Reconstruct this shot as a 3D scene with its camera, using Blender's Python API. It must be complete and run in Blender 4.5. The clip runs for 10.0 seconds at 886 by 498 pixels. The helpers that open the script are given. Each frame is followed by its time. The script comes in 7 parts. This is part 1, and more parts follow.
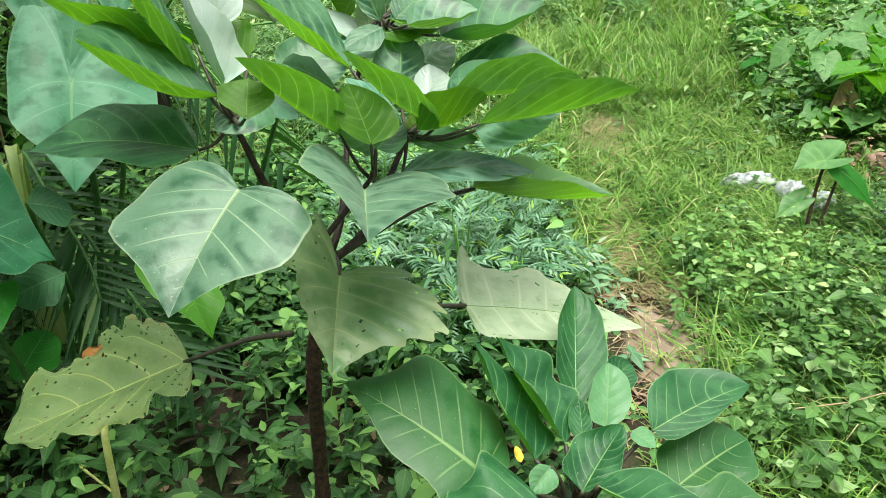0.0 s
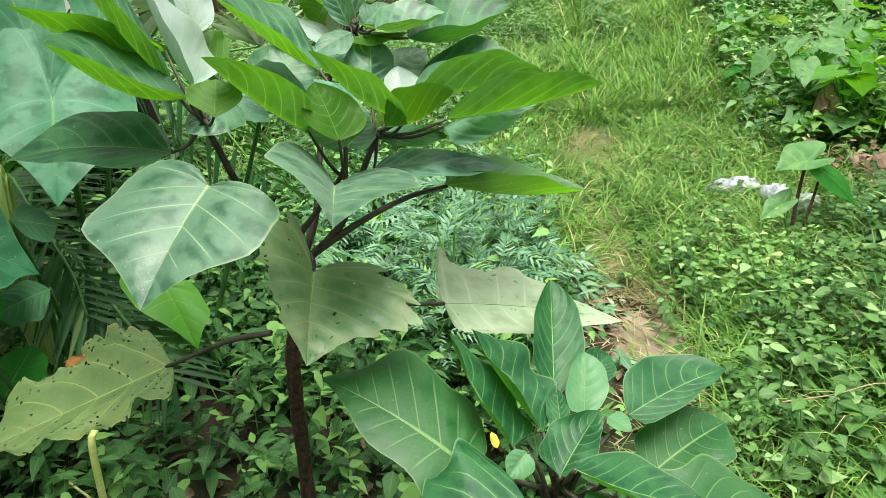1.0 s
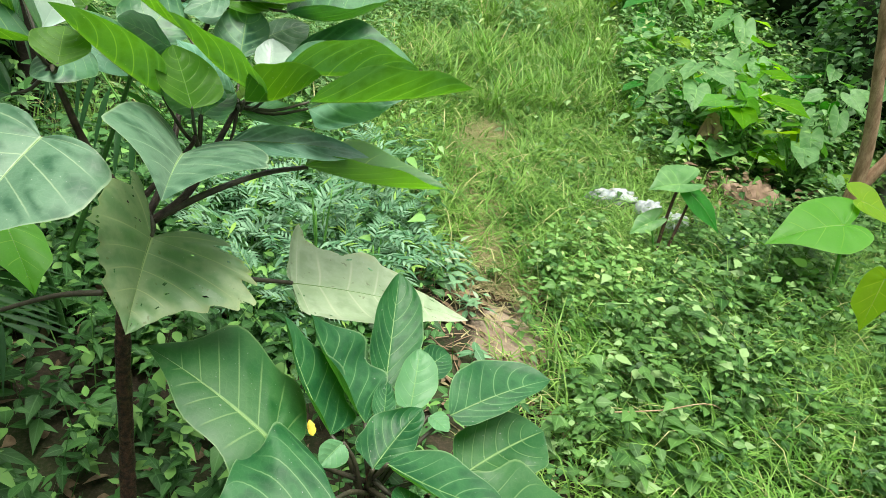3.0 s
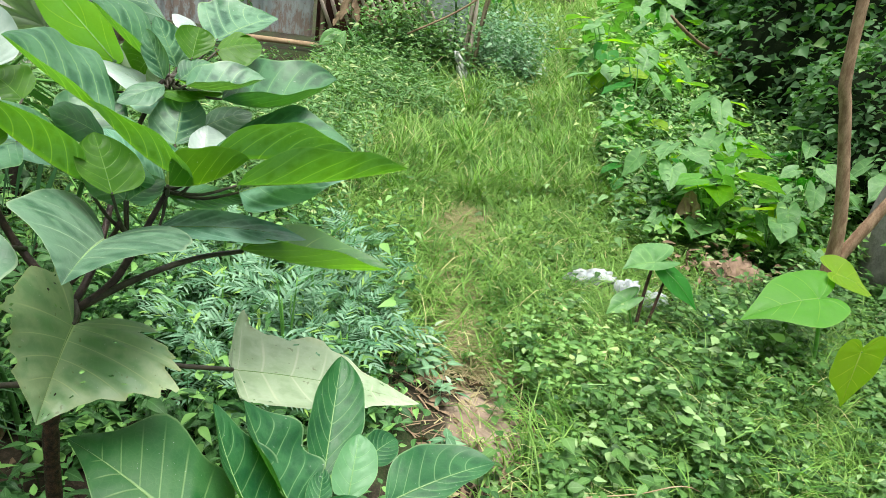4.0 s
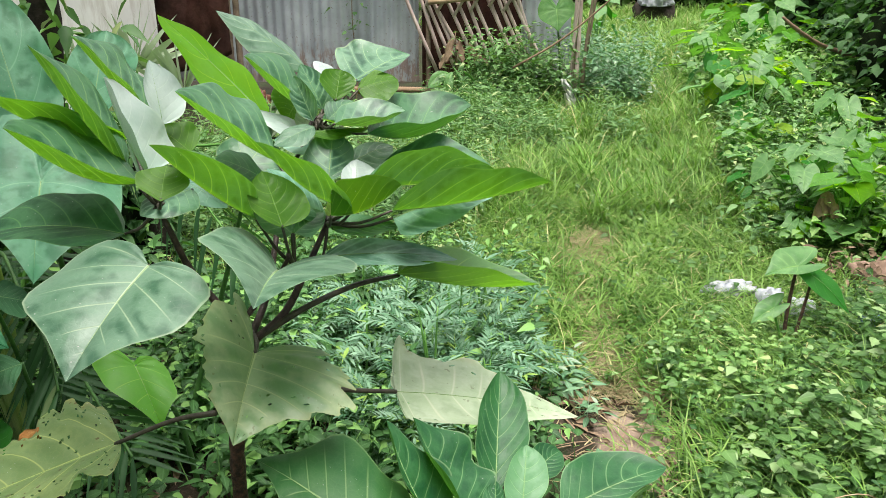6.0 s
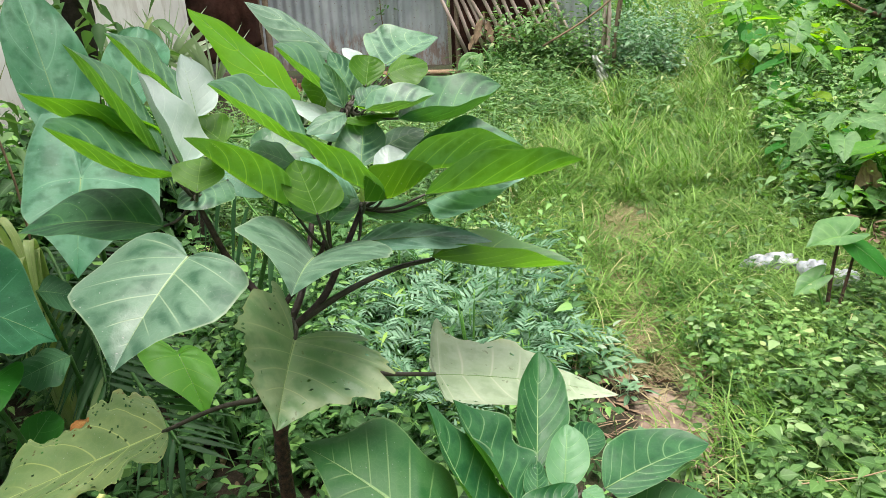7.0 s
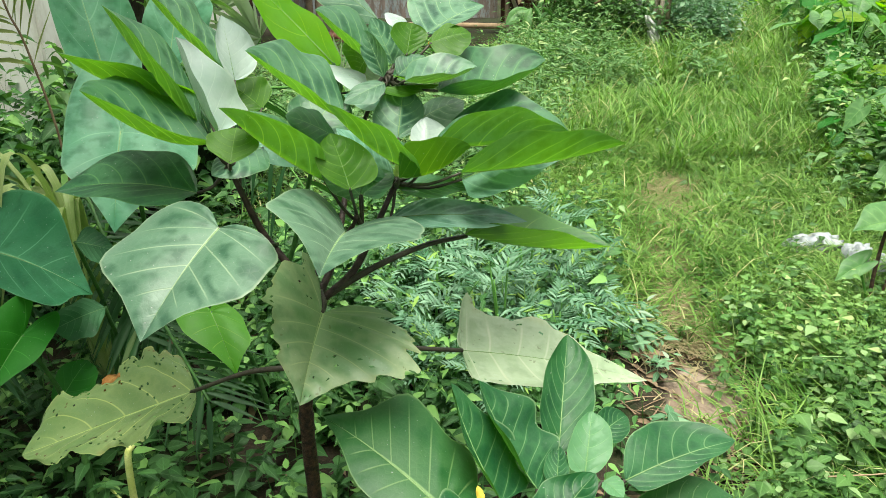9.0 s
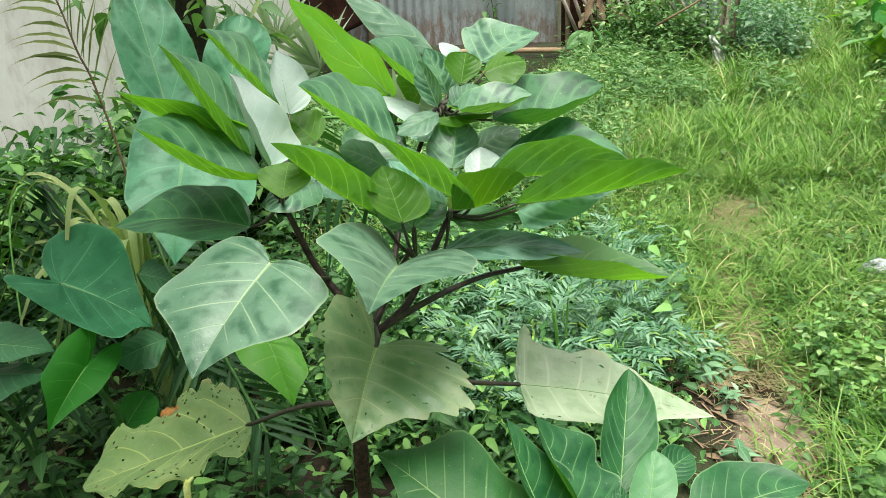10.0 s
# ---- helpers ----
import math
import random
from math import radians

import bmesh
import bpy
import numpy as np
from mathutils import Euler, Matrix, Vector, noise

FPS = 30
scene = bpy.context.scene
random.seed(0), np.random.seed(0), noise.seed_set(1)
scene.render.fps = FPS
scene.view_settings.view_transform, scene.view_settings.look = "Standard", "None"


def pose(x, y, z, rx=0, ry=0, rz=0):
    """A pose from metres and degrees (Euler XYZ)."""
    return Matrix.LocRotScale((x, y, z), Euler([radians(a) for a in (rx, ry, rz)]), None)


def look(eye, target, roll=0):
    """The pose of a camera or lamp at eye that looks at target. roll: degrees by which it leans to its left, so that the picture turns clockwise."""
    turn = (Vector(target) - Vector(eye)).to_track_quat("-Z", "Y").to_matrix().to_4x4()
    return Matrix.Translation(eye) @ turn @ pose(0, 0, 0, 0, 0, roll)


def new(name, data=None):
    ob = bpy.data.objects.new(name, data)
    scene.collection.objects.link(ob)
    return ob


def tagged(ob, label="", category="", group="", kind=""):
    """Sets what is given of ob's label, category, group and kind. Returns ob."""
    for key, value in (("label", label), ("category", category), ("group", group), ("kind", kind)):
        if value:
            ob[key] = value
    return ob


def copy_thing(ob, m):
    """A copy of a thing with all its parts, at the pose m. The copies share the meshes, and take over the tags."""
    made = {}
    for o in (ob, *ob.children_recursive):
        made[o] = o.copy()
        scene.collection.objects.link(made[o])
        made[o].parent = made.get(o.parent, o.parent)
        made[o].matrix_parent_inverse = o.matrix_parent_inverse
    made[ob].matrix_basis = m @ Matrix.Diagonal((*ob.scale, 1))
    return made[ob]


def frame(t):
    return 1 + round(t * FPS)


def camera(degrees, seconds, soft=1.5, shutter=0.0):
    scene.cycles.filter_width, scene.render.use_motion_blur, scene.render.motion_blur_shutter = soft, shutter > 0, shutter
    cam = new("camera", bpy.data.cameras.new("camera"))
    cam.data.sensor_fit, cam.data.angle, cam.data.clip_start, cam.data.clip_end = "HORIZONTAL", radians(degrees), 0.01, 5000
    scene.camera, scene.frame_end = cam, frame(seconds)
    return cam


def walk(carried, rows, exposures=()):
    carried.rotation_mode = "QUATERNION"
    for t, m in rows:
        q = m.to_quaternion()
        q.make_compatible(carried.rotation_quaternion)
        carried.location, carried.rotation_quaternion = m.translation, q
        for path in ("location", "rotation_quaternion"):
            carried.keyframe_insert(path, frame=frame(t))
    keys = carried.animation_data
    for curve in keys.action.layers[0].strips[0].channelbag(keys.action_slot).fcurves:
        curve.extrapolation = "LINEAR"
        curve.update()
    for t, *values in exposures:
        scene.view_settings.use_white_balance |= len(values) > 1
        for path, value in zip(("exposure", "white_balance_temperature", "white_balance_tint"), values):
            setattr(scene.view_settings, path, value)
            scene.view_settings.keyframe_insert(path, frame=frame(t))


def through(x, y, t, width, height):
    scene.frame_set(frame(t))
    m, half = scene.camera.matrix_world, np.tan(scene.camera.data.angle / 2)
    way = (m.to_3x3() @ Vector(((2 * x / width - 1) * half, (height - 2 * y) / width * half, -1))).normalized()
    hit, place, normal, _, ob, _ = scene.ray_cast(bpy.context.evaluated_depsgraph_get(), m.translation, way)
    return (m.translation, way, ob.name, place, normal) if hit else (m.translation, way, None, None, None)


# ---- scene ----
EXPO = 0.64
cam = camera(56.53, 10.0, soft=0.35)
PATH = [
    (0, pose(-0.000, 0.000, 1.360, 60.50, -0.87, 0.49)),
    (0.5, pose(0.003, -0.012, 1.353, 59.35, 0.80, 1.36)),
    (1, pose(0.039, -0.040, 1.328, 62.41, 0.90, -0.45)),
    (1.5, pose(0.072, -0.065, 1.334, 64.80, -1.68, -4.57)),
    (2, pose(0.114, -0.039, 1.307, 60.52, 0.12, -0.67)),
    (2.5, pose(0.103, -0.033, 1.335, 61.20, -3.45, -0.37)),
    (3, pose(0.109, -0.033, 1.363, 60.56, -9.17, -3.06)),
    (3.2, pose(0.140, -0.034, 1.372, 61.65, -10.06, -4.79)),
    (4.3, pose(0.215, -0.028, 1.351, 67.40, -5.10, -1.52)),
    (4.5, pose(0.202, -0.026, 1.346, 67.27, -4.48, 2.61)),
    (5, pose(0.170, -0.040, 1.333, 68.90, -1.85, 5.84)),
    (5.5, pose(0.161, -0.052, 1.334, 68.82, -1.32, 3.25)),
    (5.7, pose(0.162, -0.060, 1.331, 69.04, -0.74, 2.03)),
    (6.8, pose(0.151, -0.079, 1.333, 68.71, 2.43, 3.54)),
    (7, pose(0.162, -0.072, 1.332, 67.88, 2.51, 3.70)),
    (7.5, pose(0.192, -0.081, 1.330, 66.86, 2.98, 3.54)),
    (8, pose(0.196, -0.066, 1.345, 67.15, 3.71, 6.97)),
    (8.5, pose(0.175, -0.042, 1.351, 65.33, 2.62, 7.85)),
    (9, pose(0.168, -0.040, 1.363, 64.58, 0.83, 7.31)),
    (9.5, pose(0.163, -0.020, 1.357, 66.06, 1.98, 9.05)),
    (10, pose(0.177, -0.012, 1.364, 66.38, 3.02, 11.15)),
]
walk(cam, PATH, exposures=((0, EXPO - 0.02, 6750, 5), (3.2, EXPO - 0.04, 6850, 2), (4.5, EXPO + 0.04, 6450, 12), (5.5, EXPO - 0.04, 6650, 15), (8.5, EXPO - 0.06, 6700, 16), (9, EXPO - 0.06, 6850, 4), (9.5, EXPO - 0.05, 6800, 5), (10, EXPO - 0.04, 6700, 7)))

# ---- daylight: thin overcast ----
world = bpy.data.worlds.new("overcast_sky")
scene.world = world
world.use_nodes = True
_wt = world.node_tree
_sky = _wt.nodes.new("ShaderNodeTexSky")
_sky.sky_type = "NISHITA"
_sky.sun_disc = False
_sky.sun_elevation = radians(66)
_sky.sun_rotation = radians(18)
_sky.dust_density = 4.0
_sky.air_density = 1.0
_bg = _wt.nodes["Background"]
_bg.inputs["Strength"].default_value = 0.128
_veil = _wt.nodes.new("ShaderNodeHueSaturation")
_veil.inputs["Saturation"].default_value = 0.25
_wt.links.new(_sky.outputs[0], _veil.inputs["Color"])
_wt.links.new(_veil.outputs[0], _bg.inputs["Color"])
_sl = bpy.data.lights.new("sun", "SUN")
_sl.energy, _sl.angle, _sl.color = 4.85, radians(36), (1.0, 0.97, 0.92)
sun = new("sun", _sl)
sun.matrix_world = look((0.6, -1.8, 10.0), (0.0, 0.0, 0.0))


# ---- materials ----
class Nodes:
    def __init__(self, name):
        self.mat = bpy.data.materials.new(name)
        self.mat.use_nodes = True
        self.t = self.mat.node_tree
        self.t.nodes.clear()
        self.out = self.t.nodes.new("ShaderNodeOutputMaterial")

    def put(self, node, socket, value):
        if value is None:
            return
        if isinstance(value, bpy.types.NodeSocket):
            self.t.links.new(value, node.inputs[socket])
        else:
            s = node.inputs[socket]
            if s.type == "RGBA" and len(value) == 3:
                value = (*value, 1.0)
            s.default_value = value

    def math(self, op, a, b=None, c=None, clamp=False):
        n = self.t.nodes.new("ShaderNodeMath")
        n.operation, n.use_clamp = op, clamp
        for i, x in enumerate((a, b, c)):
            self.put(n, i, x)
        return n.outputs[0]

    def ramp(self, x, a, b, lo=0.0, hi=1.0):
        n = self.t.nodes.new("ShaderNodeMapRange")
        n.interpolation_type = "SMOOTHSTEP"
        for i, v in enumerate((x, a, b, lo, hi)):
            self.put(n, i, v)
        return n.outputs[0]

    def mix(self, f, a, b, mode="MIX"):
        n = self.t.nodes.new("ShaderNodeMix")
        n.data_type, n.blend_type = "RGBA", mode
        self.put(n, 0, f), self.put(n, 6, a), self.put(n, 7, b)
        return n.outputs[2]

    def noise(self, scale, detail=3.0, rough=0.55, vec=None, stretch=None):
        n = self.t.nodes.new("ShaderNodeTexNoise")
        n.inputs["Scale"].default_value = scale
        n.inputs["Detail"].default_value = detail
        n.inputs["Roughness"].default_value = rough
        v = vec if vec is not None else self.coords()
        if stretch:
            m = self.t.nodes.new("ShaderNodeMapping")
            m.inputs["Scale"].default_value = stretch
            self.t.links.new(v, m.inputs["Vector"])
            v = m.outputs[0]
        self.t.links.new(v, n.inputs["Vector"])
        return n.outputs[0]

    def coords(self, which="Object"):
        n = self.t.nodes.new("ShaderNodeTexCoord")
        return n.outputs[which]

    def split(self, vec):
        n = self.t.nodes.new("ShaderNodeSeparateXYZ")
        self.t.links.new(vec, n.inputs[0])
        return n.outputs

    def bump(self, height, strength=0.3, dist=0.01):
        n = self.t.nodes.new("ShaderNodeBump")
        n.inputs["Strength"].default_value = strength
        n.inputs["Distance"].default_value = dist
        self.t.links.new(height, n.inputs["Height"])
        return n.outputs[0]

    def random(self):
        return self.t.nodes.new("ShaderNodeObjectInfo").outputs["Random"]

    def island(self):
        return self.t.nodes.new("ShaderNodeNewGeometry").outputs["Random Per Island"]

    def surface(self, colour, rough=0.6, spec=0.4, normal=None, metal=0.0, sheen=0.0, glow=None, through=0.0):
        p = self.t.nodes.new("ShaderNodeBsdfPrincipled")
        self.put(p, "Base Color", colour)
        self.put(p, "Roughness", rough)
        self.put(p, "Specular IOR Level", spec)
        self.put(p, "Metallic", metal)
        self.put(p, "Sheen Weight", sheen)
        if normal is not None:
            self.put(p, "Normal", normal)
        last = p.outputs[0]
        if glow is not None:
            tr = self.t.nodes.new("ShaderNodeBsdfTranslucent")
            self.put(tr, "Color", glow)
            m = self.t.nodes.new("ShaderNodeMixShader")
            m.inputs[0].default_value = through
            self.t.links.new(last, m.inputs[1])
            self.t.links.new(tr.outputs[0], m.inputs[2])
            last = m.outputs[0]
        self.t.links.new(last, self.out.inputs[0])
        return self.mat


def blade_mat(name, dark, light, vein, glow, through, rough=0.5, sheen=0.1, spec=0.4, veins=7.0, vamount=0.6, blotch=None, bamount=0.0, spots=0.0, slant=0.30, midw=1.0):
    """A leaf blade: u runs along the midrib, v across it."""
    dark, light, vein, glow = (tuple(q) for q in (dark, light, vein, glow))
    n = Nodes(name)
    uv = n.split(n.coords("UV"))
    u, a = uv[0], n.math("MULTIPLY", n.math("ABSOLUTE", n.math("SUBTRACT", uv[1], 0.5)), 2.0)
    big = n.noise(14.0, 3.0)
    fine = n.noise(220.0, 2.0)
    wob = n.math("MULTIPLY", n.math("SUBTRACT", big, 0.5), 0.06)
    w = n.math("ADD", n.math("MULTIPLY", n.math("SUBTRACT", u, n.math("MULTIPLY", n.math("POWER", a, 1.35), slant)), veins), wob)
    f = n.math("MULTIPLY", n.math("ABSOLUTE", n.math("SUBTRACT", n.math("FRACT", w), 0.5)), 2.0)
    side = n.math("MULTIPLY", n.ramp(f, 1.0 - 0.016 * veins, 1.0 - 0.003 * veins), n.math("MULTIPLY", n.ramp(a, 1.0, 0.55), n.ramp(u, 0.93, 0.74)))
    mid = n.ramp(n.math("MULTIPLY", a, n.math("ADD", 0.7, u)), 0.034 * midw, 0.012 * midw)
    vor = n.t.nodes.new("ShaderNodeTexVoronoi")
    vor.feature = "DISTANCE_TO_EDGE"
    vor.inputs["Scale"].default_value = 105.0
    n.t.links.new(n.coords(), vor.inputs["Vector"])
    net = n.ramp(vor.outputs["Distance"], 0.08, 0.0)
    col = n.mix(n.ramp(big, 0.32, 0.68), dark, light)
    col = n.mix(n.math("MULTIPLY", n.random(), 0.35), col, light)
    col = n.mix(n.math("MULTIPLY", n.ramp(fine, 0.35, 0.7), 0.22), col, dark)
    # Patches between veins: dark reflections painted on glossy leaves, mottling on spent ones.
    if blotch:
        cell = n.math("MULTIPLY", n.ramp(f, 0.95, 0.45), n.ramp(a, 0.02, 0.16))
        patch = n.math("MULTIPLY", n.ramp(n.noise(27.0, 2.5, 0.6), 0.42, 0.62), cell)
        col = n.mix(n.math("MULTIPLY", patch, bamount), col, blotch)
    v = n.math("MAXIMUM", mid, n.math("MULTIPLY", side, 0.65))
    v = n.math("MAXIMUM", v, n.math("MULTIPLY", net, 0.06))
    col = n.mix(n.math("MULTIPLY", v, vamount), col, vein)
    col = n.mix(n.math("MULTIPLY", n.ramp(a, 0.960, 0.990), 0.40), col, vein)
    speck = n.ramp(n.noise(260.0, 1.0, 0.4), 0.76, 0.79)
    col = n.mix(n.math("MULTIPLY", speck, 0.5), col, (0.55, 0.58, 0.48))
    if spots:
        sp = n.ramp(n.noise(85.0, 2.0, 0.5), 0.69, 0.73)
        col = n.mix(n.math("MULTIPLY", sp, spots), col, (0.07, 0.035, 0.015))
        edge = n.math("MULTIPLY", n.ramp(a, 0.80, 1.0), n.ramp(n.noise(30.0), 0.5, 0.62))
        col = n.mix(n.math("MULTIPLY", edge, spots * 0.45), col, (0.26, 0.20, 0.06))
    quilt = n.math("MULTIPLY", n.math("COSINE", n.math("MULTIPLY", w, 6.2832)), -0.07)
    h = n.math("ADD", n.math("MULTIPLY", big, 1.1), n.math("MULTIPLY", quilt, n.ramp(a, 0.0, 0.3)))
    h = n.math("SUBTRACT", h, n.math("MULTIPLY", v, 0.10))
    h = n.math("ADD", h, n.math("MULTIPLY", fine, 0.10))
    h = n.math("ADD", h, n.math("MULTIPLY", vor.outputs["Distance"], 0.10))
    g = n.mix(n.math("MULTIPLY", n.ramp(big, 0.35, 0.7), 0.55), glow, tuple(c * 0.5 for c in glow))
    g = n.mix(n.math("MULTIPLY", v, 0.85), g, (min(1, glow[0] * 3.0), min(1, glow[1] * 1.9), glow[2] * 6))
    r = n.ramp(big, 0.3, 0.7, rough - 0.08, rough + 0.08)
    return n.surface(col, r, spec, n.bump(h, 0.42, 0.006), sheen=sheen, glow=g, through=through)


LEAF = {
    "top": blade_mat("felted_leaf", (0.060, 0.180, 0.090), (0.140, 0.290, 0.175), (0.310, 0.460, 0.200), (0.150, 0.400, 0.020), 0.26, 0.42, 0.0, spec=0.5, veins=5.5, slant=0.38, vamount=0.65, blotch=(0.012, 0.075, 0.045), bamount=0.95, midw=0.7),
    # Darker copy of the felted leaf, with shade put into its colour.
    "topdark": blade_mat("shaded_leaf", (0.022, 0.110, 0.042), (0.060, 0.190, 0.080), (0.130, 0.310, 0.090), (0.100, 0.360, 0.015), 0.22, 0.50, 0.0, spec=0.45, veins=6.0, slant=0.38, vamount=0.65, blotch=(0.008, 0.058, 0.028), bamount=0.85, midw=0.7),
    # The lighter bluish tones hold painted sky sheen of the upper faces.
    "young": blade_mat("young_leaf", (0.055, 0.180, 0.085), (0.125, 0.285, 0.160), (0.270, 0.450, 0.180), (0.150, 0.430, 0.008), 0.42, 0.44, 0.0, spec=0.5, veins=6.5, slant=0.36, vamount=0.65, blotch=(0.012, 0.080, 0.048), bamount=0.8, midw=0.7),
    # Whitish base colour paints in the sky's reflection on a green leaf.
    "skysheen": blade_mat("painted_sheen_leaf", (0.330, 0.450, 0.410), (0.480, 0.585, 0.540), (0.620, 0.700, 0.620), (0.120, 0.330, 0.040), 0.22, 0.36, 0.1, spec=0.7, veins=6.0, vamount=0.4, slant=0.38, midw=0.6),
    "bluish": blade_mat("bluish_leaf", (0.140, 0.340, 0.230), (0.270, 0.490, 0.370), (0.360, 0.520, 0.330), (0.120, 0.360, 0.060), 0.28, 0.40, 0.0, spec=0.45, veins=6.0, slant=0.38, blotch=(0.045, 0.165, 0.105), bamount=0.8, midw=0.7),
    "pale": blade_mat("pale_leaf", (0.072, 0.170, 0.102), (0.138, 0.262, 0.168), (0.430, 0.540, 0.330), (0.110, 0.340, 0.035), 0.26, 0.44, 0.10, spec=0.55, veins=5.0, slant=0.42, vamount=0.7, blotch=(0.018, 0.085, 0.045), bamount=0.8, midw=0.6),
    "fresh": blade_mat("fresh_leaf", (0.050, 0.180, 0.050), (0.120, 0.280, 0.100), (0.330, 0.520, 0.160), (0.180, 0.480, 0.012), 0.55, 0.40, 0.0, spec=0.5, veins=6.5, slant=0.36, vamount=0.5, blotch=(0.020, 0.100, 0.045), bamount=0.6, midw=0.7),
    "pale2": blade_mat("bleached_leaf", (0.290, 0.400, 0.240), (0.440, 0.540, 0.370), (0.500, 0.540, 0.360), (0.280, 0.440, 0.090), 0.22, 0.45, 0.2, spots=0.5, blotch=(0.20, 0.29, 0.16), bamount=0.5, midw=0.6),
    "old": blade_mat("spent_leaf", (0.220, 0.345, 0.190), (0.380, 0.490, 0.270), (0.420, 0.500, 0.220), (0.200, 0.400, 0.050), 0.40, 0.42, 0.0, spec=0.5, veins=5.0, slant=0.4, blotch=(0.110, 0.250, 0.120), bamount=0.6, spots=0.5, midw=0.6),
    "old2": blade_mat("dull_leaf", (0.024, 0.110, 0.044), (0.058, 0.180, 0.080), (0.150, 0.308, 0.130), (0.070, 0.240, 0.037), 0.2, 0.5, 0.0, spec=0.3),
    "lime": blade_mat("lime_leaf", (0.065, 0.260, 0.022), (0.120, 0.360, 0.050), (0.260, 0.500, 0.110), (0.280, 0.640, 0.012), 0.50, 0.45, 0.0, spec=0.3, veins=4.0, slant=0.45, vamount=0.45, midw=0.6),
    # Copy of the young leaf whose yellow-green colour paints in light from behind.
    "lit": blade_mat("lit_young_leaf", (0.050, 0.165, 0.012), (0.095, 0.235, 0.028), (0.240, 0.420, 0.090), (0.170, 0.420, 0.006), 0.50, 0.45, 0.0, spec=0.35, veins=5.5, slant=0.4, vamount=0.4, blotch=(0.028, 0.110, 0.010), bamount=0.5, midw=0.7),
    # A yellowish leaf, its colour brightened further so that it looks lit.
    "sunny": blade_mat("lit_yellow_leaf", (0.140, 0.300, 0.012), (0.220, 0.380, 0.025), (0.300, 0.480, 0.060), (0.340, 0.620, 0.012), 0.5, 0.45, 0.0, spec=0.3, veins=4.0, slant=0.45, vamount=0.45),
    "yellow": blade_mat("yellowing_leaf", (0.095, 0.180, 0.055), (0.190, 0.280, 0.095), (0.420, 0.500, 0.140), (0.223, 0.370, 0.028), 0.25, 0.5, 0.1, veins=5.0, slant=0.4, vamount=0.7, blotch=(0.100, 0.185, 0.060), bamount=0.7, spots=1.0, midw=0.6),
    "sec": blade_mat("smooth_leaf", (0.012, 0.092, 0.028), (0.040, 0.158, 0.056), (0.330, 0.500, 0.240), (0.090, 0.340, 0.018), 0.30, 0.46, 0.0, spec=0.36, slant=0.36, vamount=0.5, blotch=(0.008, 0.064, 0.026), bamount=0.75, midw=0.9),
    "sec2": blade_mat("broad_leaf", (0.014, 0.092, 0.026), (0.046, 0.152, 0.046), (0.270, 0.420, 0.160), (0.110, 0.360, 0.018), 0.30, 0.46, 0.0, spec=0.36, slant=0.36, blotch=(0.100, 0.215, 0.085), bamount=0.18, midw=1.2),
    "secpale": blade_mat("tender_leaf", (0.094, 0.264, 0.111), (0.164, 0.363, 0.185), (0.309, 0.572, 0.184), (0.150, 0.460, 0.037), 0.35, 0.45, 0.15, vamount=0.4, veins=5.0),
    "taro": blade_mat("taro_leaf", (0.012, 0.108, 0.044), (0.038, 0.180, 0.082), (0.150, 0.350, 0.180), (0.060, 0.320, 0.030), 0.30, 0.52, 0.0, spec=0.22, veins=4.0, slant=0.45, vamount=0.6, blotch=(0.006, 0.066, 0.030), bamount=0.5),
    "bank": blade_mat("bank_leaf", (0.085, 0.235, 0.070), (0.180, 0.370, 0.130), (0.240, 0.430, 0.120), (0.130, 0.430, 0.025), 0.36, 0.48, 0.05, spec=0.4, veins=4.0, slant=0.45, vamount=0.5, blotch=(0.030, 0.120, 0.035), bamount=0.4),
    "tarog": blade_mat("taro_leaf_shaded", (0.014, 0.125, 0.014), (0.032, 0.190, 0.024), (0.080, 0.290, 0.055), (0.060, 0.400, 0.014), 0.38, 0.48, 0.0, spec=0.25, veins=4.0, slant=0.45, vamount=0.45),
    # Base colour brightened to stand in for light shining through the blade.
    "taroyoung": blade_mat("taro_leaf_lit", (0.090, 0.300, 0.004), (0.150, 0.400, 0.008), (0.130, 0.370, 0.040), (0.260, 0.640, 0.004), 0.62, 0.50, 0.0, spec=0.15, veins=4.0, slant=0.45, vamount=0.45),
    # Lighter, cooler copy of the taro leaf; part of its sheen is in the colour.
    "tarohi": blade_mat("tall_taro_leaf", (0.072, 0.250, 0.140), (0.150, 0.355, 0.222), (0.200, 0.390, 0.230), (0.080, 0.340, 0.040), 0.30, 0.46, 0.0, spec=0.32, veins=4.0, slant=0.45, vamount=0.55, blotch=(0.014, 0.090, 0.044), bamount=0.6),
}


def plain_mat(name, a, b, scale=20.0, rough=0.7, spec=0.3, bumpy=0.3, dist=0.004, metal=0.0, stretch=None, fine=None, glow=None, through=0.0):
    n = Nodes(name)
    x = n.noise(scale, 5.0, 0.6, stretch=stretch)
    y = n.noise(fine or scale * 7, 3.0, 0.6, stretch=stretch)
    col = n.mix(n.ramp(x, 0.3, 0.7), a, b)
    col = n.mix(n.math("MULTIPLY", n.ramp(y, 0.4, 0.75), 0.4), col, tuple(c * 0.55 for c in a))
    h = n.math("ADD", n.math("MULTIPLY", x, 0.6), n.math("MULTIPLY", y, 0.4))
    return n.surface(col, n.ramp(y, 0.3, 0.7, rough - 0.08, rough + 0.08), spec, n.bump(h, bumpy, dist), metal, glow=glow, through=through)


